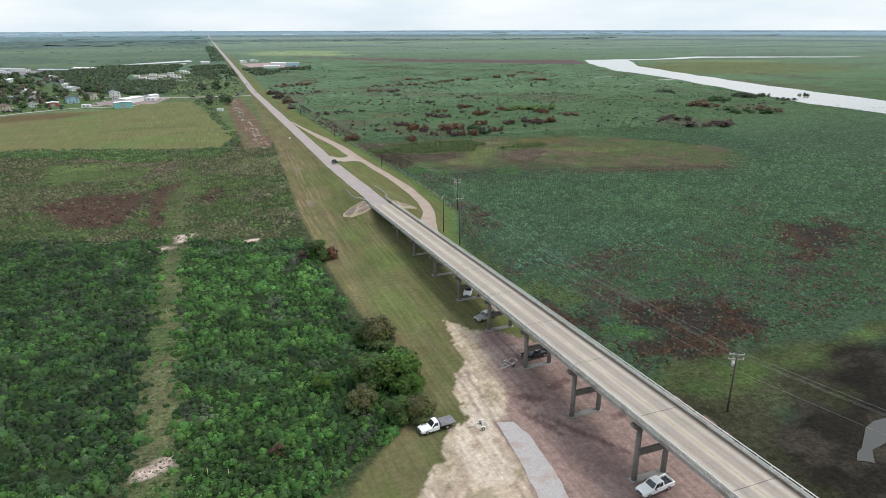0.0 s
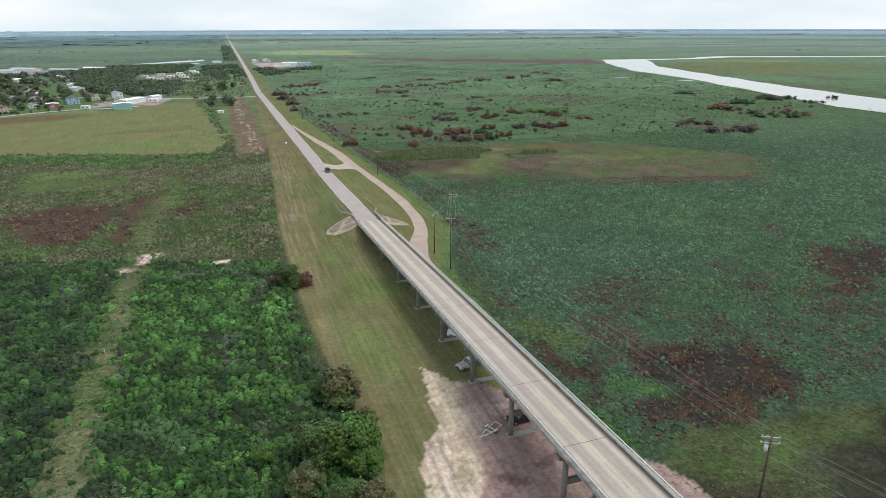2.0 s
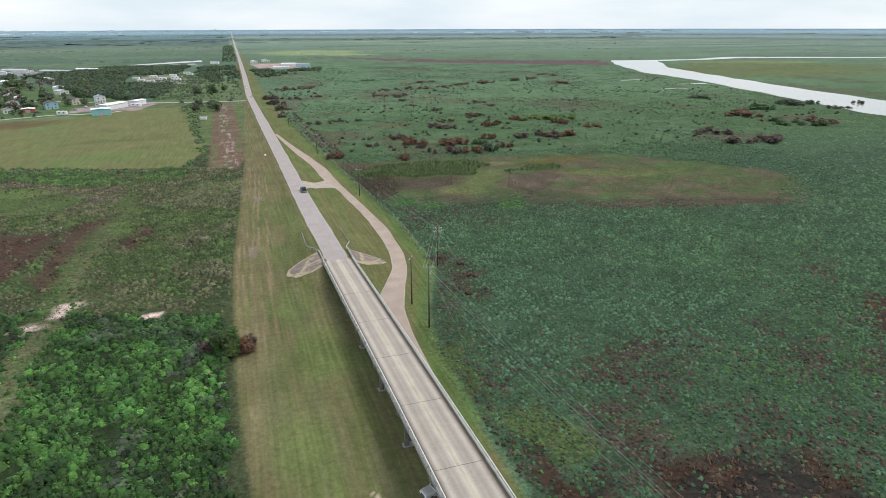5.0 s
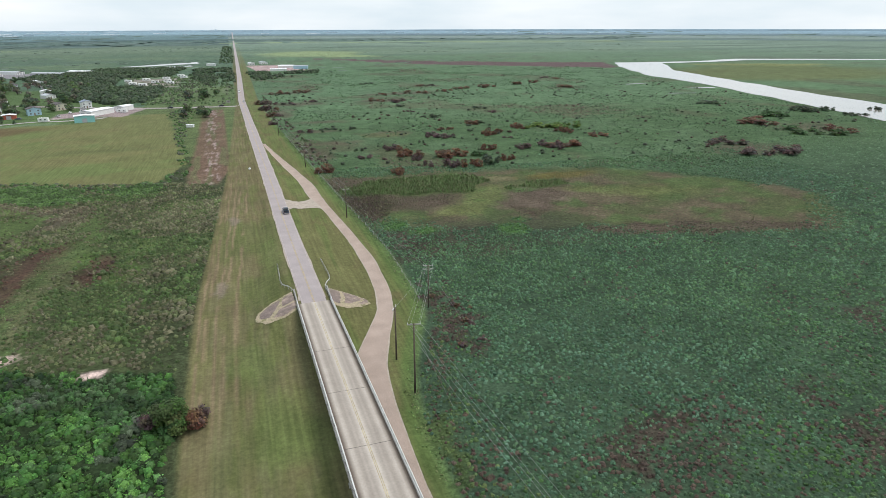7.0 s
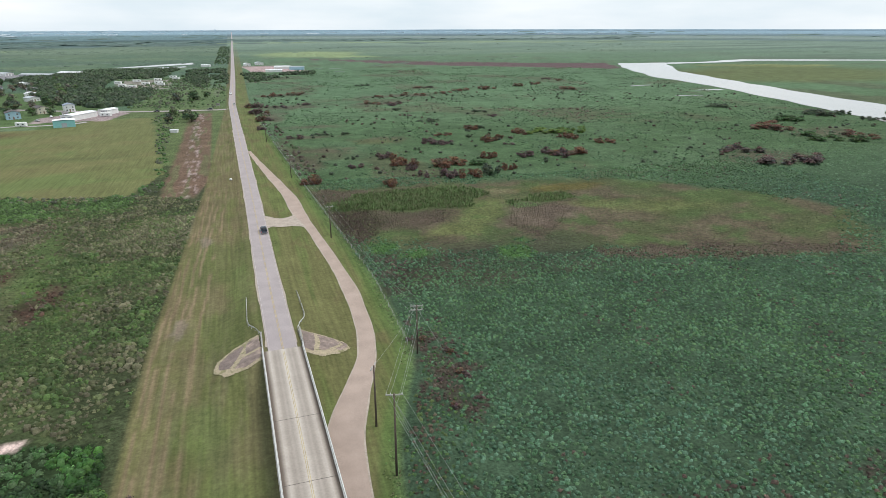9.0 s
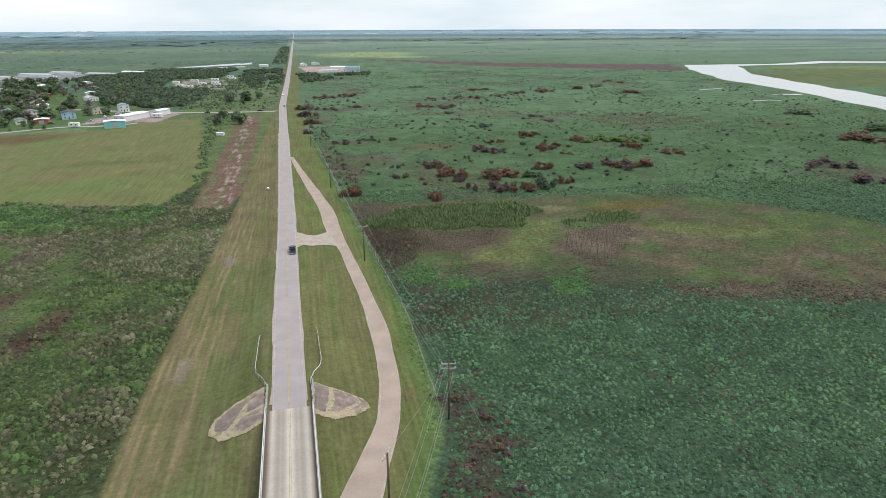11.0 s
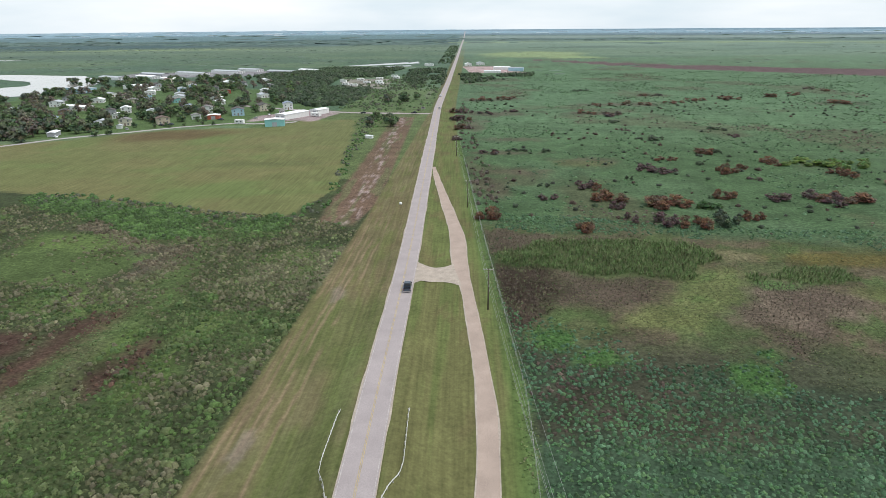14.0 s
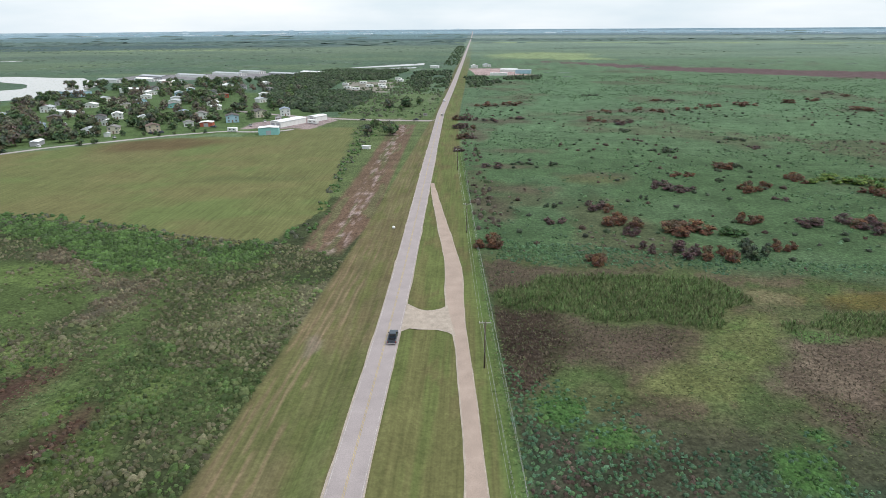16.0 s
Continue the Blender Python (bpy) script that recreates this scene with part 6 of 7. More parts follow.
PLUM_FAR = [(178, 624, 18, 17, 3.0), (251, 764, 10, 13, 2.0), (426, 820, 16, 18, 2.0), (83, 478, 14, 7, 1.9), (85, 634, 19, 15, 2.5), (105, 649, 11, 12, 2.0), (307, 360, 20, 22, 4.2), (302, 329, 18, 20, 4.2), (321, 326, 17, 19, 4.2)]
GREEN = [(160, 373, 10, 8, 2.6), (386, 370, 30, 31, 4.2), (424, 442, 18, 20, 4.2)]
GREY = [(160, 354, 10, 13, 4.2), (103, 405, 5, 4, 1.5), (204, 480, 4, 8, 2.0), (234, 557, 12, 10, 1.9), (181, 519, 8, 11, 2.3), (173, 520, 6, 6, 1.3), (173, 589, 7, 11, 2.0), (98, 485, 14, 6, 1.5), (113, 483, 4, 7, 1.8), (184, 448, 3, 6, 1.8), (141, 418, 2, 6, 1.8), (188, 805, 16, 16, 2.0), (470, 458, 19, 21, 4.2), (492, 455, 10, 13, 3.7), (529, 441, 7, 11, 3.0), (429, 521, 16, 18, 2.9), (486, 424, 14, 16, 2.2)]
WILLOW = [(232, 450, 18, 17, 3.2), (245, 446, 17, 16, 3.2), (258, 446, 14, 14, 3.0)]
for places, name, kinds, label, group in (
        (RUST_NEAR, "dead_bush", DEAD[:2], "rust-brown withered bush standing in the marsh", "withered bushes in the marsh"),
        (RUST_FAR, "dead_bush", DEAD_FAR[:2], "rust-brown withered bush in the open marsh", "withered bushes in the marsh"),
        (PLUM, "dead_bush", DEAD[2:], "grey-brown leafless bush standing in the marsh", "withered bushes in the marsh"),
        (PLUM_FAR, "dead_bush", DEAD_FAR[2:], "grey-brown leafless bush in the open marsh", "withered bushes in the marsh"),
        (GREEN, "marsh_bush", GREENB[:1], "green bush standing in the marsh", "bushes in the marsh"),
        (GREY, "marsh_bush", GREENB[1:2], "dull grey-green bush standing in the marsh", "bushes in the marsh"),
        (WILLOW, "willow_bush", GREENB[2:], "bright yellow-green willow bush in the marsh", "bushes in the marsh")):
    for cx, cy, across, deep, tall in places:
        want = max(1.0, across * deep / (tall * tall * 1.25))
        n = int(min(5 if cy < 500 else 4, round(want)))
        wide = min(2.3, math.sqrt(want / n))
        spin = rnd.uniform(0, 6.28)
        for k in range(n):
            q = math.sqrt((k + 0.5) / n) if n > 1 else 0.0
            a = spin + k * 2.4
            size = tall / 3.4 * rnd.uniform(0.6, 1.12)
            plant(name, kinds[k % len(kinds)], cx + 0.5 * across * q * math.cos(a) + rnd.gauss(0, 0.6), cy + 0.5 * deep * q * math.sin(a) + rnd.gauss(0, 0.6), rnd.uniform(0, 360), size, label, "bush", group, wide=wide * rnd.uniform(0.85, 1.2))

# village trees
VILLAGE = [(-130, 590), (-200, 545), (-300, 540), (-350, 640), (-370, 770), (-330, 900), (-230, 960), (-110, 860), (-95, 690)]
placed = []
tries = 0
roofs = [(o.matrix_basis.translation.x, o.matrix_basis.translation.y) for o in scene.objects if o.get("category") in ("house", "metal shed", "caravan", "carport")]
while len(placed) < 215 and tries < 12000:
    tries += 1
    x, y = rnd.uniform(-370, -90), rnd.uniform(545, 960)
    if not bool(within(np.array([x]), np.array([y]), VILLAGE)[0]) or any(math.hypot(x - a, y - b) < 5.5 for a, b in placed) or any(math.hypot(x - a, (y - b + 2) * 0.9) < 7.6 for a, b in roofs):
        continue
    placed.append((x, y))
    if rnd.random() < 0.34:
        plant("tree", RUSSET[rnd.randrange(2)], x, y, rnd.uniform(0, 360), rnd.uniform(1.0, 1.5), "thin brownish half-bare village tree", "tree", "village trees")
    else:
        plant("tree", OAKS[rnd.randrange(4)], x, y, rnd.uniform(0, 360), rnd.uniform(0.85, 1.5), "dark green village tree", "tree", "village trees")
for x, y, s, k in ((-220, 533, 1.5, 0), (-228, 540, 1.6, 2), (-236, 552, 1.4, 0), (-212, 545, 1.3, 2), (-240, 532, 1.5, 3), (-207, 560, 1.2, 1), (-176, 567, 1.1, 2), (-181, 562, 0.8, 0), (-139, 598, 1.0, 3), (3, 574, 1.1, 2), (18, 572, 1.2, 1), (20, 580, 1.0, 0), (14, 720, 1.4, 0), (12, 730, 1.2, 2), (-2, 722, 1.1, 2), (24, 735, 1.0, 1), (-100, 648, 1.0, 1), (-88, 650, 0.9, 3), (-198, 556, 1.3, 2), (-204, 572, 1.4, 0), (-214, 586, 1.5, 2), (-225, 572, 1.6, 0), (-232, 588, 1.4, 3), (-246, 566, 1.6, 0), (-258, 585, 1.6, 2), (-250, 545, 1.5, 0), (-262, 560, 1.5, 1), (-200, 596, 1.1, 1), (-186, 560, 0.7, 2), (-160, 570, 0.6, 0), (-156, 592, 1.1, 2), (-163, 600, 1.2, 0), (-127, 598, 0.6, 1), (-122, 600, 0.6, 2), (-140, 575, 0.45, 0), (-146, 571, 0.4, 1), (-174, 610, 1.2, 0), (-186, 606, 1.1, 3), (-158, 622, 1.3, 1), (-150, 634, 1.2, 2), (-124, 640, 1.1, 0), (-118, 652, 1.2, 1), (-134, 568, 0.35, 1), (-127, 575, 0.35, 3), (-117, 582, 0.4, 1), (-109, 582, 0.4, 0), (-162, 541, 0.6, 3), (4, 601, 1.0, 1), (15, 589, 1.1, 2), (0, 712, 1.0, 2), (12, 691, 0.8, 1), (-209, 523, 1.3, 2), (-216, 518, 1.1, 2), (-225, 524, 1.4, 2), (-186, 545, 1.1, 0), (-180, 550, 1.0, 2), (-168, 535, 0.7, 3), (-262, 612, 1.7, 0), (-268, 600, 1.5, 2), (-272, 625, 1.6, 0)):
    plant("tree", OAKS[k], x, y, x * 13, s, "dark green tree standing by houses or road")

for k in range(44):
    x, y = rnd.uniform(-430, -150), rnd.uniform(915, 985)
    plant("tree", OAKS[k % 4], x, y + 0.35 * (x + 290), rnd.uniform(0, 360), rnd.uniform(0.8, 1.3), "dark green tree before the pale warehouses", "tree", "village trees")
for k, (x, y) in enumerate(((-200, 512), (-210, 520), (-206, 532), (-220, 544), (-232, 560), (-240, 575), (-252, 590), (-262, 604), (-230, 585), (-216, 566), (-224, 600), (-246, 556), (-205, 548), (-270, 640), (-285, 655), (-262, 690), (-300, 700), (-330, 720), (-240, 700), (-250, 740))):
    plant("tree", (RUSSET[k % 2] if k % 3 else OAKS[2]), x, y, x * 17, 1.25 + 0.3 * (k % 3), "brownish thin-leaved tree at the village edge", "tree", "village trees")


# ---- ground plants in great number ----
def scatter(poly, spacing, seed, wob=3.0, jitter=0.48):
    px, py = [p[0] for p in poly], [p[1] for p in poly]
    xs, yy = np.arange(min(px), max(px), spacing), np.arange(min(py), max(py), spacing)
    r = np.random.default_rng(seed)
    x, y = np.meshgrid(xs, yy)
    x, y = (x + r.uniform(-jitter, jitter, x.shape) * spacing).ravel(), (y + r.uniform(-jitter, jitter, y.shape) * spacing).ravel()
    keep = within(x, y, poly, wob)
    return x[keep], y[keep], r


def stuff(name, pieces, label, category):
    return tagged(new(name, quads_mesh(name, pieces, LEAVES)), label, category, kind="stuff")


def tones(r, n, *palette):
    """One of some colours for each plant, with drift."""
    p = np.array(palette)
    return p[r.integers(0, len(p), n)] * r.uniform(0.75, 1.25, (n, 1)) * np.array([1.0, 1.0, 1.05])


def at_land(x, y, up=0.0):
    return np.stack([x, y, land_z(x, y) + up], -1)


# thicket of green shrubs west of the bridge
x, y, r = scatter(THICKET, 1.12, 1, 2.5)
lane_d = np.abs(x + 14.2 + 2.5 * (fbm(x, y, 20, 3, 4.0) - 0.5))
bare = np.hypot(x + 17, y - 196) < 3.5
keep = (lane_d > r.uniform(0.6, 5.6, len(x))) & ~bare & (np.hypot(x + 13.5, y - 87) > 2.8) & (np.hypot(x - 9, y - 192.5) > 3) & (x < mow_x(y) - 0.5) & (fbm(x, y, 7, 3, 21.0) > 0.24 + r.uniform(-0.08, 0.08, len(x)))
x, y = x[keep], y[keep]
n = len(x)
big = fbm(x, y, 5, 3, 15.0)
bright = step(0.42, 0.6, fbm(x, y, 25, 3, 17.0))[:, None]
col = tones(r, n, (0.052, 0.128, 0.026), (0.040, 0.108, 0.024), (0.062, 0.134, 0.030), (0.050, 0.106, 0.032)) * r.uniform(0.75, 1.3, (n, 1))
col = col * (0.85 + 0.4 * bright)
grey = ((x < -17) & (r.random(n) < 0.5)) | (fbm(x, y, 14, 3, 19.0) > 0.62)
col[grey] = tones(r, int(grey.sum()), (0.046, 0.094, 0.034), (0.056, 0.094, 0.040), (0.044, 0.098, 0.030))
ashen = (fbm(x, y, 9, 3, 18.0) > 0.66) & (r.random(n) < 0.6)
col[ashen] = tones(r, int(ashen.sum()), (0.066, 0.090, 0.052), (0.060, 0.080, 0.046))
size = (0.52 + 1.0 * np.clip(big - 0.15, 0, 1) * r.uniform(0.3, 1.6, n)) * np.where(x < -17, 1.1, 1.0)
# 2.6 m noise puts clump-scale light and shade into the leaf colours
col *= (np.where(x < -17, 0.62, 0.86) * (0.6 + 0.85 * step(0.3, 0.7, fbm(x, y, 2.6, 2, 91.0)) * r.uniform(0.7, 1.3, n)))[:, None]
# bodies at 0.85 against leaves at 1.15: shade inside the shrubs is painted
inner_shade = np.clip(col * 0.85, 0.012, 1)
stuff("shrub_thicket", [domes(at_land(x, y), size * 0.85, size * 0.9, inner_shade, sides=4), foliage(at_land(x, y, 0.05), size, size * 1.25, 10, 0.17 + 0.14 * size, col * 1.15, 0.16)], "dense thicket of bright and grey-green shrubs", "shrubs")

# rough scrub between thicket and pasture
x, y, r = scatter([(-110, 215), (-22, 200), (24, 188), (26, 215), (29, 260), (33, 340), (14, 358), (-110, 388)], 1.15, 2, 3)
grassy, rusty, hedge = zone(x, y, GRASS_W, 1.5, 10, 2), zone(x, y, RUST_W, 1.5, 9, 2), zone(x, y, HEDGE_W, 3, 8)
ashy, straw = zone(x, y, [GREY_W], 2, 8), zone(x, y, [STRAW_W], 3, 8, 2)
dens = 0.68 + 1.8 * (fbm(x, y, 14, 4, 41.0) - 0.44) + 0.35 * ell(x, y, 14, 265, 18, 60, -6)
dens -= 0.5 * ((np.abs(x + 14.2) < 3.5) & (y < 260)) + 0.75 * grassy + 0.5 * rusty
dens = np.maximum.reduce([dens, 0.95 * hedge, 0.9 * ashy, 0.6 * straw])
keep = (r.random(len(x)) < dens) & (x < mow_x(y) - 0.8) & (np.hypot(x + 15, y - 198) > 5) & (np.hypot(x - 9, y - 192.5) > 3.5)
x, y, rusty, hedge, ashy, straw = (q[keep] for q in (x, y, rusty, hedge, ashy, straw))
n = len(x)
col = tones(r, n, (0.080, 0.088, 0.047), (0.092, 0.096, 0.057), (0.066, 0.086, 0.038), (0.098, 0.100, 0.062), (0.070, 0.090, 0.038)) * r.uniform(0.85, 1.2, (n, 1))
greener = fbm(x, y, 13, 4, 57.0) > 0.56
col[greener] = tones(r, int(greener.sum()), (0.054, 0.098, 0.030), (0.050, 0.086, 0.030), (0.070, 0.098, 0.040))
for amount, palette in ((hedge, ((0.050, 0.100, 0.028), (0.060, 0.116, 0.034), (0.046, 0.084, 0.030))), (ashy, ((0.102, 0.094, 0.064), (0.088, 0.078, 0.052), (0.094, 0.096, 0.058))), (straw, ((0.130, 0.136, 0.080), (0.112, 0.124, 0.068), (0.072, 0.110, 0.040))), (0.85 * rusty, ((0.078, 0.050, 0.036), (0.062, 0.046, 0.034)))):
    hit = r.random(n) < amount
    col[hit] = tones(r, int(hit.sum()), *palette)
# clump shading of the scrub, painted in by noise
col *= (0.80 + 0.5 * step(0.3, 0.7, fbm(x, y, 2.8, 2, 92.0)) * r.uniform(0.75, 1.25, n))[:, None] * np.array([1.1, 1.02, 0.98])
size = r.uniform(0.34, 0.62, n) + 0.9 * np.clip(fbm(x, y, 5, 3, 58.0) - 0.40, 0, 1) * r.uniform(0.4, 2.0, n) + 0.25 * hedge
# body darker than its leaves, so shading sits in the scrub's colours
stuff("rough_scrub", [domes(at_land(x, y), size * 0.85, size * 0.85, col * 0.95, sides=4), foliage(at_land(x, y), size * 1.05, size * 1.1, 7, 0.15 + 0.16 * size, col * 1.14, 0.14)], "rough grey-green scrub with patches of dead stalks", "scrub")

# grass tufts and saplings in the lane
x, y, r = scatter([(-19, 70), (-9, 70), (-9, 200), (-10, 330), (-19, 330), (-19, 200)], 0.9, 31, 2)
keep = r.random(len(x)) < 0.6
x, y = x[keep], y[keep]
n = len(x)
stuff("lane_grass", [blades(at_land(x, y), r.uniform(0.08, 0.2, n), np.full(n, 0.5), 3, tones(r, n, (0.072, 0.116, 0.040), (0.066, 0.104, 0.036), (0.092, 0.112, 0.052)), 1.6)], "rough pale green grass in an old lane", "grass")

# hedge along the pasture and the brown strip
x, y, r = scatter([(-110, 378), (-70, 368), (-8, 346), (14, 350), (18, 395), (8, 470), (10, 610), (16, 630), (-6, 630), (-10, 600), (0, 545), (4, 470), (11, 400), (6, 364), (-8, 360), (-70, 384), (-110, 398)], 1.7, 3, 3)
keep = r.random(len(x)) < 0.16 + 1.0 * (fbm(x, y, 12, 3, 51.0) - 0.34)
x, y = x[keep], y[keep]
n = len(x)
col = tones(r, n, (0.058, 0.114, 0.035), (0.070, 0.128, 0.040), (0.085, 0.094, 0.062))
size = r.uniform(0.5, 1.2, n)
stuff("hedge_growth", [domes(at_land(x, y), size * 0.9, size * 0.9, col), foliage(at_land(x, y), size, size, 12, 0.3 + 0.25 * size, col)], "overgrown dark green hedge along the pasture", "hedge")

# broad-leaved marsh plants east of the fence
MARSH = [(66, 120), (67, 84), (80, 84), (108, 84), (150, 92), (195, 104), (300, 200), (300, 345), (180, 345), (80, 365), (76, 300), (82, 240), (81, 200), (76, 186), (70, 170), (66, 150)]
x, y, r = scatter(MARSH, 0.93, 4, 2)
far_thin = np.clip(1.12 - 0.0030 * (np.hypot(x - 80, y - 150)), 0.42, 0.96)
meadow, scorch, wither = zone(x, y, [MEADOW], 6, 14, 3), zone(x, y, SCORCH, 4, 8, 2.5), zone(x, y, WITHERED, 4, 6, 2)
lush, sunny, dry, turf = np.maximum(zone(x, y, LUSH[:6], 1.8, 6, 1.2), 0.5 * zone(x, y, LUSH[6:], 3, 6, 2)), zone(x, y, YELLOW, 1.8, 6, 1.2), zone(x, y, DRY, 3, 8), zone(x, y, TURF, 2, 6)
speck = (fbm(x, y, 6, 4, 71.0) - 0.5) * 2
clear = fbm(x, y, 4.5, 3, 61.0)
keep = (x > fence_x(y) + 0.6) & (r.random(len(x)) < far_thin) & (r.random(len(x)) < 1 - 0.62 * scorch) & (r.random(len(x)) < 1 - meadow + 0.9 * lush * (y > 230)) & (clear > 0.27) & (r.random(len(x)) < 1 - 0.7 * turf)
x, y, scorch, wither, lush, sunny, dry, speck, far_thin = (q[keep] for q in (x, y, scorch, wither, lush, sunny, dry, speck, far_thin))
n = len(x)
col = tones(r, n, (0.050, 0.102, 0.052), (0.060, 0.112, 0.060), (0.044, 0.094, 0.040), (0.056, 0.104, 0.044))
drift = fbm(x, y, 38, 4, 73.0)
col *= ((0.94 + 0.30 * step(105, 150, y) - 0.16 * step(225, 250, y)) * (1 + 0.7 * (drift - 0.5)))[:, None] * np.stack([np.ones(n), np.ones(n), 1.0 + 0.5 * (fbm(x, y, 55, 3, 75.0) - 0.5)], -1)
mixed = np.maximum(step(22, 0, np.hypot((x - 125) * 0.42, y - 110) - 24), step(16, 8, x - fence_x(y) + 8 * speck) * step(225, 205, y))
edge = step(12, 5, x - fence_x(y) + 5 * speck) * step(205, 185, y)
for amount, palette in ((0.55 * mixed * (speck > 0.02), ((0.066, 0.046, 0.034), (0.084, 0.062, 0.044))), (0.42 * mixed * (speck < -0.1), ((0.052, 0.112, 0.034), (0.062, 0.106, 0.040))),
                        (0.55 * edge, ((0.080, 0.112, 0.038), (0.062, 0.104, 0.034), (0.090, 0.074, 0.048), (0.072, 0.050, 0.036))), (0.10 * (fbm(x, y, 16, 4, 78.0) > 0.6), ((0.074, 0.056, 0.042),)), (0.62 * wither, ((0.074, 0.052, 0.040), (0.090, 0.068, 0.052), (0.062, 0.046, 0.036))),
                        (0.55 * scorch, ((0.080, 0.050, 0.032), (0.056, 0.040, 0.030), (0.098, 0.062, 0.038))), (0.85 * lush, ((0.050, 0.116, 0.030), (0.060, 0.122, 0.034), (0.046, 0.102, 0.030))),
                        (0.7 * sunny, ((0.074, 0.110, 0.036), (0.062, 0.100, 0.034), (0.076, 0.088, 0.042))), (0.8 * dry, ((0.086, 0.066, 0.046), (0.078, 0.084, 0.044)))):
    hit = r.random(n) < amount
    col[hit] = tones(r, int(hit.sum()), *palette)
# noise gives the marsh plants their clump shading as colour
col *= (0.82 + 0.34 * step(0.3, 0.7, fbm(x, y, 2.2, 2, 93.0)) * r.uniform(0.7, 1.3, n))[:, None]
size = r.uniform(0.30, 0.52, n) * (1 + 0.6 * (1 - far_thin)) * (1 + 0.3 * speck)
wx, wy, r3 = scatter([(190, 108), (300, 200), (300, 345), (480, 395), (545, 300), (420, 150)], 3.0, 74, 4)
ws = r3.uniform(0.4, 0.8, len(wx))
wc = tones(r3, len(wx), (0.060, 0.110, 0.054), (0.072, 0.122, 0.064), (0.052, 0.098, 0.044))
# plant bodies at 0.92 under leaves at 1.06, a painted shade within
stuff("marsh_plants", [domes(at_land(wx, wy), ws, ws * 0.6, wc, sides=4), domes(at_land(x, y), size * 0.9, size * 0.75, col * 0.92, sides=4), foliage(at_land(x, y), size, size * 1.05, 5, 0.15 + 0.17 * size, col * 1.06, 0.16)], "blue-green broad-leaved marsh plants with burnt patches", "marsh plants")
# stalks left standing on the burnt ground
x, y, r = scatter(SCORCH[0], 1.3, 44, 3)
keep = (fbm(x, y, 5, 4, 47.0) > 0.46) & (x > fence_x(y) + 1)
x, y = x[keep], y[keep]
n = len(x)
stuff("scorched_stalks", [blades(at_land(x, y), r.uniform(0.25, 0.7, n), np.full(n, 0.22), 4, tones(r, n, (0.110, 0.062, 0.034), (0.080, 0.050, 0.032), (0.130, 0.094, 0.058)), 0.6)], "rust-brown scorched stalks on dark burnt soil", "dead stalks")

# tall reeds
x, y, r = scatter(REEDS, 0.8, 5, 2)
fx, fy_, _ = scatter(FAR_REEDS, 0.9, 15, 2)
x, y = np.concatenate([x, fx]), np.concatenate([y, fy_])
keep = r.random(len(x)) < 0.7
x, y = x[keep], y[keep]
n = len(x)
stuff("reeds", [blades(at_land(x, y), r.uniform(0.7, 1.3, n), np.full(n, 0.2), 6, tones(r, n, (0.100, 0.160, 0.056), (0.112, 0.164, 0.060), (0.130, 0.144, 0.068)), 0.5)], "stand of tall dark green reeds", "reeds")
dry = []
for k, poly in enumerate((BURNT, TAN, *DRY)):
    x, y, r = scatter(poly, 0.85, 6 + 50 * k, 4)
    keep = x > fence_x(y) + 1.2
    x, y = x[keep], y[keep]
    n = len(x)
    shade = ((0.10, 0.078, 0.055), (0.07, 0.056, 0.042), (0.08, 0.09, 0.042)) if k == 0 else ((0.112, 0.090, 0.064), (0.094, 0.074, 0.054), (0.088, 0.084, 0.050))
    dry.append(blades(at_land(x, y), r.uniform(0.12, 0.28, n) if k else r.uniform(0.2, 0.45, n), np.full(n, 0.36), 3, tones(r, n, *shade), 1.0))
stuff("dry_stubble", dry, "bleached and burnt dry grass stubble", "dry grass")

# low grass tufts of the meadow
x, y, r = scatter(MEADOW, 1.0, 60, 6)
keep = (r.random(len(x)) < 0.55) & ~within(x, y, TAN) & (x > fence_x(y) + 1.5)
x, y = x[keep], y[keep]
n = len(x)
stuff("meadow_grass", [blades(at_land(x, y), r.uniform(0.06, 0.18, n), np.full(n, 0.45), 3, tones(r, n, (0.080, 0.096, 0.038), (0.088, 0.094, 0.042), (0.066, 0.094, 0.034)), 1.3)], "tufted olive meadow grass", "grass")

# open marsh farther out
x, y, r = scatter([(66, 365), (75, 345), (300, 345), (480, 395), (520, 560), (560, 800), (640, 980), (400, 1080), (180, 1050), (70, 1050), (62, 640)], 3.0, 7, 5)
dens = (0.10 + 0.8 * step(0.46, 0.66, fbm(x, y, 30, 4, 81.0))) * np.where(y > 560, 0.45, 0.75)
keep = (r.random(len(x)) < dens) & (x > fence_x(y) + 2)
x, y = x[keep], y[keep]
n = len(x)
col = tones(r, n, (0.058, 0.112, 0.046), (0.052, 0.092, 0.046), (0.062, 0.118, 0.056))
b = (fbm(x, y, 60, 4, 11.0) > 0.62) & (r.random(n) < 0.5)
col[b] = tones(r, int(b.sum()), (0.085, 0.062, 0.048), (0.08, 0.078, 0.054))
size = r.uniform(0.35, 0.95, n) * (1 + 0.0007 * (y - 350))
big_x, big_y, r2 = scatter([(70, 365), (80, 346), (300, 346), (480, 400), (520, 560), (540, 760), (70, 760)], 7.5, 71, 5)
keep = (r2.random(len(big_x)) < 0.05 + 1.1 * (fbm(big_x, big_y, 45, 4, 72.0) - 0.42)) & (big_x > fence_x(big_y) + 3)
big_x, big_y = big_x[keep], big_y[keep]
big_s = r2.uniform(0.6, 1.7, len(big_x))
big_c = tones(r2, len(big_x), (0.050, 0.076, 0.038), (0.060, 0.084, 0.048), (0.062, 0.074, 0.050), (0.085, 0.060, 0.044))
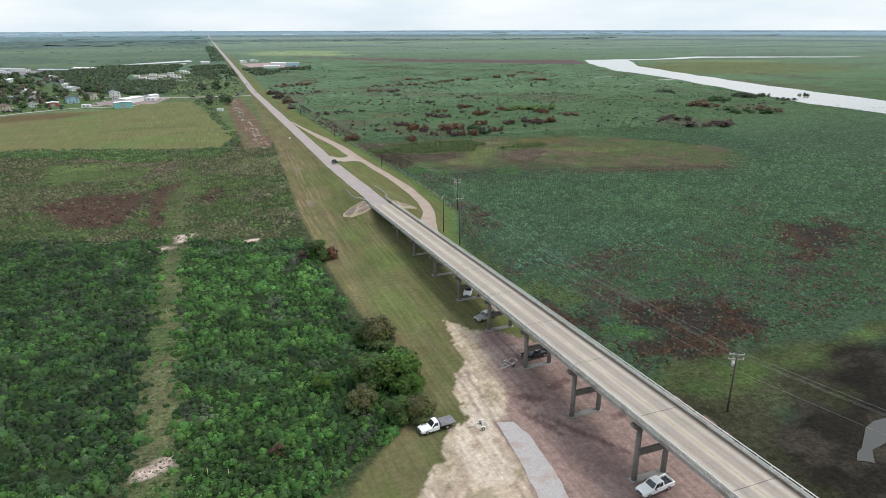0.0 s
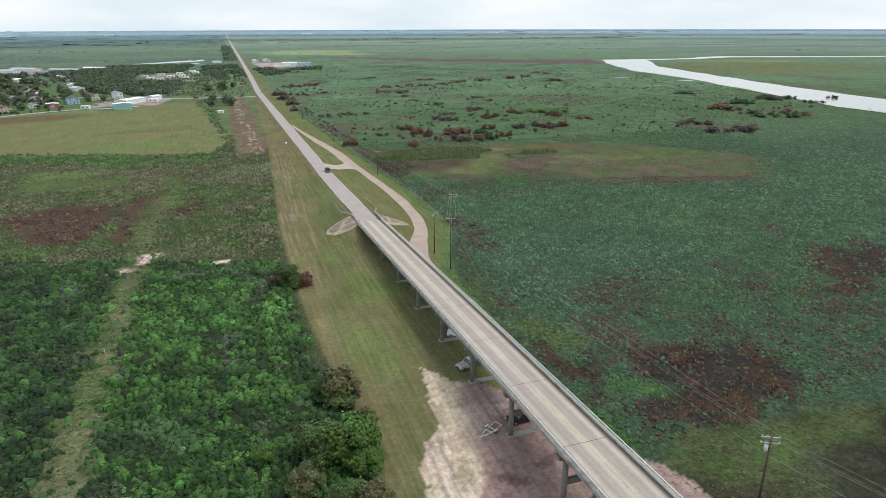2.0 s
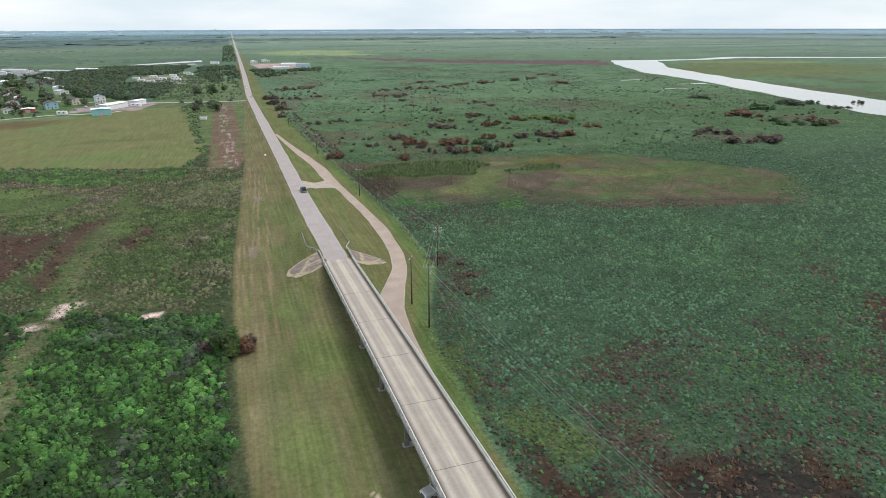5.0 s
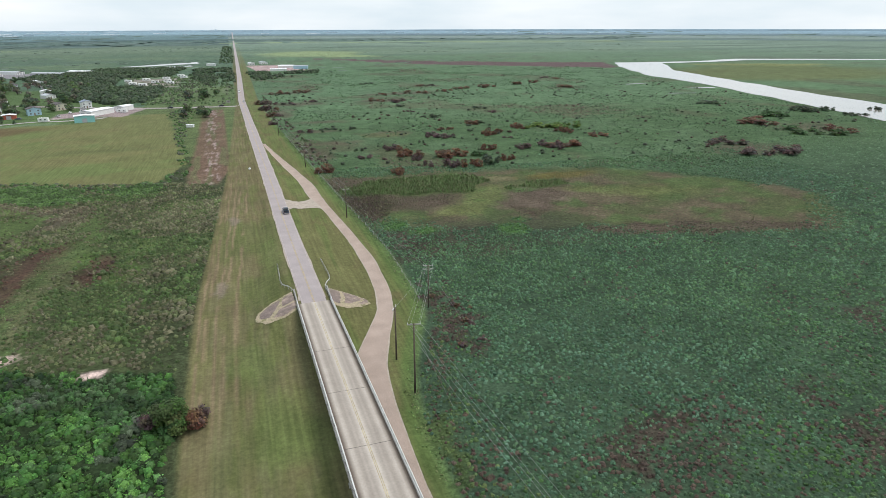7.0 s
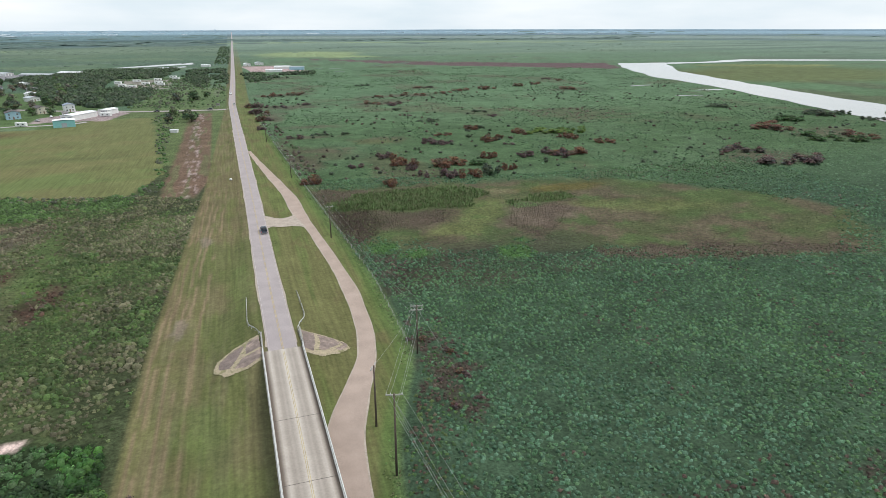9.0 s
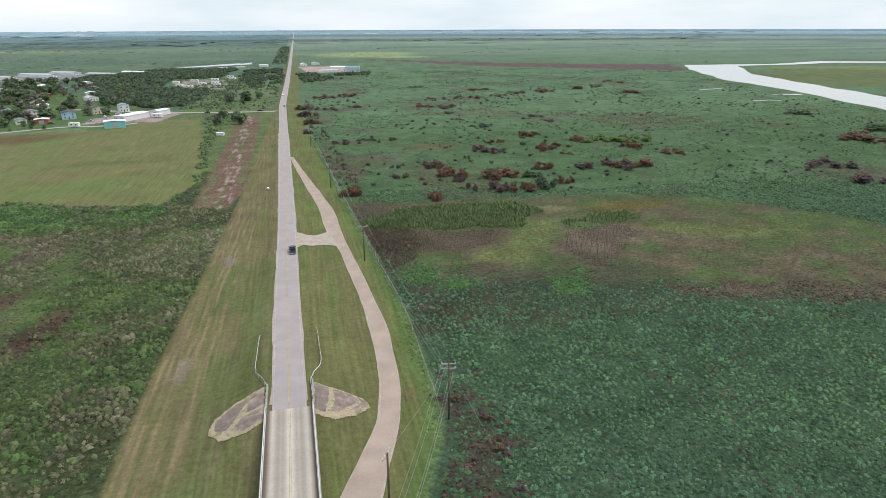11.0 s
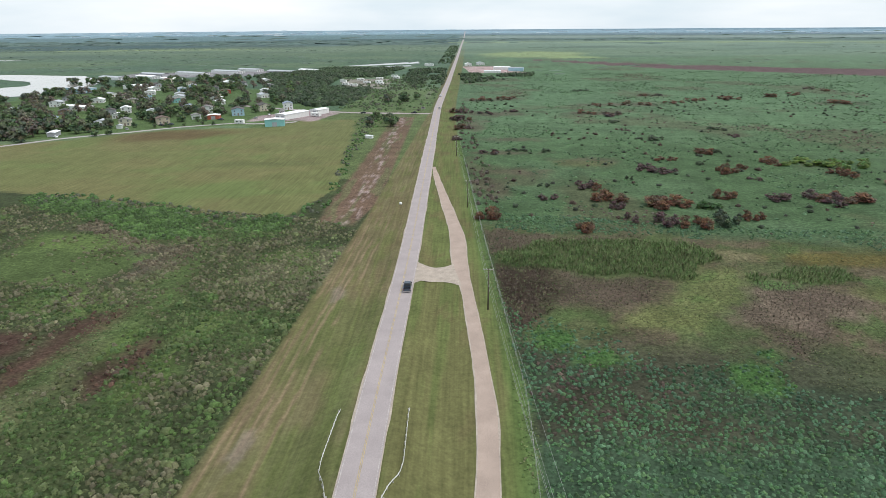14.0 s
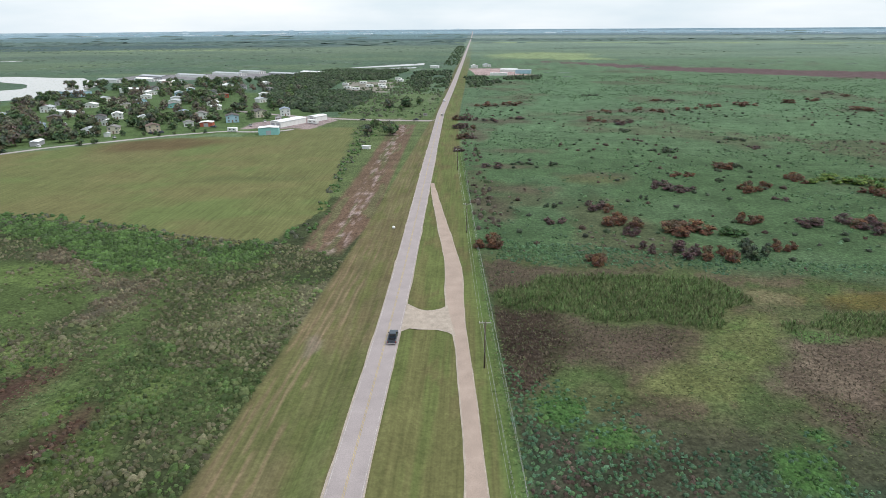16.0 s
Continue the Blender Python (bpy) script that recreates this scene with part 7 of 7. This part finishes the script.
# bodies at 0.65 paint the shade inside each large clump
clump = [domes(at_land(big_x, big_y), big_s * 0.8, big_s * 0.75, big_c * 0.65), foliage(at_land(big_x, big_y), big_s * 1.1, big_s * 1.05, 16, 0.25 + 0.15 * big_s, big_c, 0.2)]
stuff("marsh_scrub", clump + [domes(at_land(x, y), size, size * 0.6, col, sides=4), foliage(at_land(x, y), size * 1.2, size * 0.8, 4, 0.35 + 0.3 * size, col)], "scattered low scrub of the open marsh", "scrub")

# tall grass at the fence and the pond
x, y, r = scatter([(66, 140), (69, 186), (80, 203), (81.5, 245), (78, 300), (74, 365), (67, 500), (64, 500), (70, 365), (74.5, 300), (77.5, 245), (76, 205), (65, 186), (64.5, 140)], 0.85, 8, 1)
keep = (x > fence_x(y) - 1.4) & (x < fence_x(y) + 1.6) & (r.random(len(x)) < 0.6)
x, y = x[keep], y[keep]
n = len(x)
fg = [blades(at_land(x, y), r.uniform(0.10, 0.24, n), np.full(n, 0.5), 3, tones(r, n, (0.095, 0.160, 0.046), (0.12, 0.150, 0.056), (0.11, 0.120, 0.054)), 1.2)]
x, y, r = scatter([(66, 92), (68, 76), (78, 66), (92, 68), (104, 77), (130, 80), (150, 92), (150, 100), (110, 90)], 0.9, 9, 1)
keep = r.random(len(x)) < 0.5
x, y = x[keep], y[keep]
n = len(x)
fg.append(blades(at_land(x, y), r.uniform(0.06, 0.14, n), np.full(n, 0.45), 3, tones(r, n, (0.062, 0.098, 0.030), (0.072, 0.104, 0.032), (0.055, 0.066, 0.028)), 1.4))
stuff("tall_grass", fg, "tall green grass along fence and pond", "grass")

# brown brush along the fence towards the junction
x, y, r = scatter([(73, 372), (84, 372), (78, 480), (74, 560), (72, 650), (66, 700), (60, 640), (64, 500)], 1.9, 32, 3)
keep = (r.random(len(x)) < 0.12 + 1.2 * (fbm(x, y, 22, 3, 33.0) - 0.38)) & (x > fence_x(y) + 0.5)
x, y = x[keep], y[keep]
n = len(x)
size = r.uniform(0.6, 1.5, n)
col = tones(r, n, (0.08, 0.066, 0.05), (0.066, 0.056, 0.044), (0.06, 0.09, 0.04), (0.085, 0.07, 0.048))
stuff("roadside_brush", [domes(at_land(x, y), size * 0.9, size, col, sides=4), foliage(at_land(x, y), size, size * 1.1, 7, 0.35 + 0.2 * size, col)], "brown and green brush along the roadside fence", "brush")

# bushes thinning out round the woods and the junction
x, y, r = scatter([(-60, 655), (38, 655), (42, 840), (0, 990), (-95, 990), (-40, 830), (-34, 690)], 2.6, 33, 6)
keep = (r.random(len(x)) < 1.3 * (fbm(x, y, 20, 4, 37.0) - 0.38)) & (x < road_x(y) - 7)
x, y = x[keep], y[keep]
n = len(x)
size = r.uniform(0.6, 2.0, n)
col = tones(r, n, (0.06, 0.10, 0.04), (0.075, 0.118, 0.045), (0.07, 0.08, 0.05))
stuff("field_bushes", [domes(at_land(x, y), size * 0.9, size, col, sides=4), foliage(at_land(x, y), size, size * 1.1, 7, 0.4 + 0.25 * size, col)], "scattered bushes in rough grass near the junction", "bushes")

# woods
WOODS = [[(-217, 1020), (-142, 1180), (-95, 1170), (-95, 980), (-92, 860), (-30, 830), (-36, 690), (-58, 682), (-90, 705), (-113, 741), (-150, 860)], [(-18, 1130), (36, 1180), (43, 1000), (42, 880), (14, 838), (-8, 950)], [(70, 900), (60, 1040), (170, 1050), (150, 990), (110, 930)], [(20, 1300), (44, 1300), (50, 2300), (20, 2300)], [(-40, 1000), (-95, 1000), (-95, 1180), (-30, 1180)]]
pieces = []
for k, poly in enumerate(WOODS):
    x, y, r = scatter(poly, (3.9, 5.0, 5.0, 8.0, 4.6)[k], 20 + k, 4)
    n = len(x)
    gap = fbm(x, y, 26, 3, 5.0) > (0.22, 0.42, 0.44, 0.34, 0.3)[k]
    x, y = x[gap], y[gap]
    n = len(x)
    rad = r.uniform(1.6, 4.4, n) * (1.0, 0.7, 0.8, 0.4, 0.9)[k]
    # the roadside strip beyond y 1300 is lightened by 1.35 as painted haze
    wood = tones(r, n, (0.050, 0.084, 0.038), (0.066, 0.104, 0.046), (0.046, 0.072, 0.040), (0.072, 0.092, 0.054)) * (1.35 if k == 3 else 1.0)
    # wood bodies cut to 0.7 as painted shade beneath the foliage
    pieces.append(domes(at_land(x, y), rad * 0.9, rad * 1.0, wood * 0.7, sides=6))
    pieces.append(foliage(at_land(x, y, 0.6), rad * 1.1, rad * 1.25, 14, np.full(n, 1.25), wood, 0.24))
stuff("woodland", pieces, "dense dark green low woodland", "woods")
x = rng.uniform(-3200, 3200, 6000)
y = rng.uniform(2350, 4200, 6000)
keep = (fbm(x * 0.6, y * 4, 700, 4, 3.0) > np.where(x < 40, 0.46, 0.6)) & (((x < 0) & (y < 3050)) | ((x > 90) & (y > 2850) & (y < 3150)) | (rng.random(6000) < 0.06))
x, y = x[keep], y[keep]
n = len(x)
rad = rng.uniform(20, 55, n)
# these bluish greens carry the distance haze in their tint
stuff("far_woodland", [domes(at_land(x, y), rad, rng.uniform(2, 4.5, n), tones(rng, n, (0.056, 0.094, 0.078), (0.066, 0.106, 0.086)), flat=True)], "far dark woods on the plain", "woods")
x = rng.uniform(-1500, 1500, 5000)
y = rng.uniform(1000, 2300, 5000)
keep = (fbm(x, y * 2, 160, 4, 13.0) > np.where(x < 40, 0.5, 0.64)) & ((x < 20) | (x > 90)) & ~within(x, y, RIVER_E) & ((x < 560) | (y > 1150)) & ((x > -330) | (y > 1130))
x, y = x[keep], y[keep]
n = len(x)
rad = rng.uniform(3, 9, n)
stuff("far_scrub", [domes(at_land(x, y), rad, rng.uniform(0.5, 1.4, n), tones(rng, n, (0.062, 0.096, 0.064), (0.074, 0.110, 0.074)), flat=True)], "far scrub on the plain", "scrub")

# ---- distance ----
def ring(name, radius, low, high, wave, colour, label):
    g = Geo()
    n = 360
    for k in range(n + 1):
        a = 2 * math.pi * k / n
        x, y = 54 + radius * math.sin(a), 200 + radius * math.cos(a)
        g.v += [(x, y, low), (x, y, high + wave * (fbm(k * 1.0, radius, 7, 4) - 0.5))]
    g.f = [(2 * k, 2 * k + 1, 2 * k + 3, 2 * k + 2) for k in range(n)]
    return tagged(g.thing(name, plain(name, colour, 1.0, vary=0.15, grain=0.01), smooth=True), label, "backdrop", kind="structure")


# horizon haze is mixed into the pale blue of backdrop ring and far walls
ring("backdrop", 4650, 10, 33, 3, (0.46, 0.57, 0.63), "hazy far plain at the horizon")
HAZE = plain("haze_tinted_concrete", (0.49, 0.585, 0.645), 1.0)
for az, w, h in ((-1.1, 14, 62), (-1.45, 10, 56), (-0.75, 12, 54), (-2.2, 26, 44), (-3.4, 40, 42), (0.8, 30, 42), (-6, 60, 44), (-9, 50, 46), (-15.5, 50, 52), (-16.3, 36, 50), (-17.0, 80, 46), (-24, 60, 48), (-25.5, 40, 46), (-28, 70, 44), (3, 60, 42), (-21, 90, 44)):
    x, y = 54 + 4600 * math.sin(radians(az)), 200 + 4600 * math.cos(radians(az))
    root = tagged(new("tower_block"), "hazy distant city building on the horizon", "building", "distant skyline")
    h = 31 + (h - 32) * 0.25
    w = w * 0.7
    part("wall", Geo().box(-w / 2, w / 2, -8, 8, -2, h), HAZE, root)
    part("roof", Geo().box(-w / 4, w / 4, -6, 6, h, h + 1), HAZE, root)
    root.matrix_basis = pose(x, y, 0, 0, 0, -az)
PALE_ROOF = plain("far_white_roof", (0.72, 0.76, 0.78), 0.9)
rnd = random.Random(12)
for k in range(46):
    az = rnd.choice((rnd.uniform(-32, -2), rnd.uniform(-30, -8), rnd.uniform(1, 34)))
    far = rnd.uniform(3950, 4520)
    x, y = 54 + far * math.sin(radians(az)), 200 + far * math.cos(radians(az))
    w = rnd.uniform(30, 110)
    root = tagged(new("warehouse"), "low pale building of the hazy far town", "building", "distant skyline")
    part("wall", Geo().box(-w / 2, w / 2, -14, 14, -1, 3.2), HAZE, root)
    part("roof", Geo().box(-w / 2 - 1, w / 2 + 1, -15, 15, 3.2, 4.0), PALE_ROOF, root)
    root.matrix_basis = pose(x, y, on_land(x, y), 0, 0, -az)
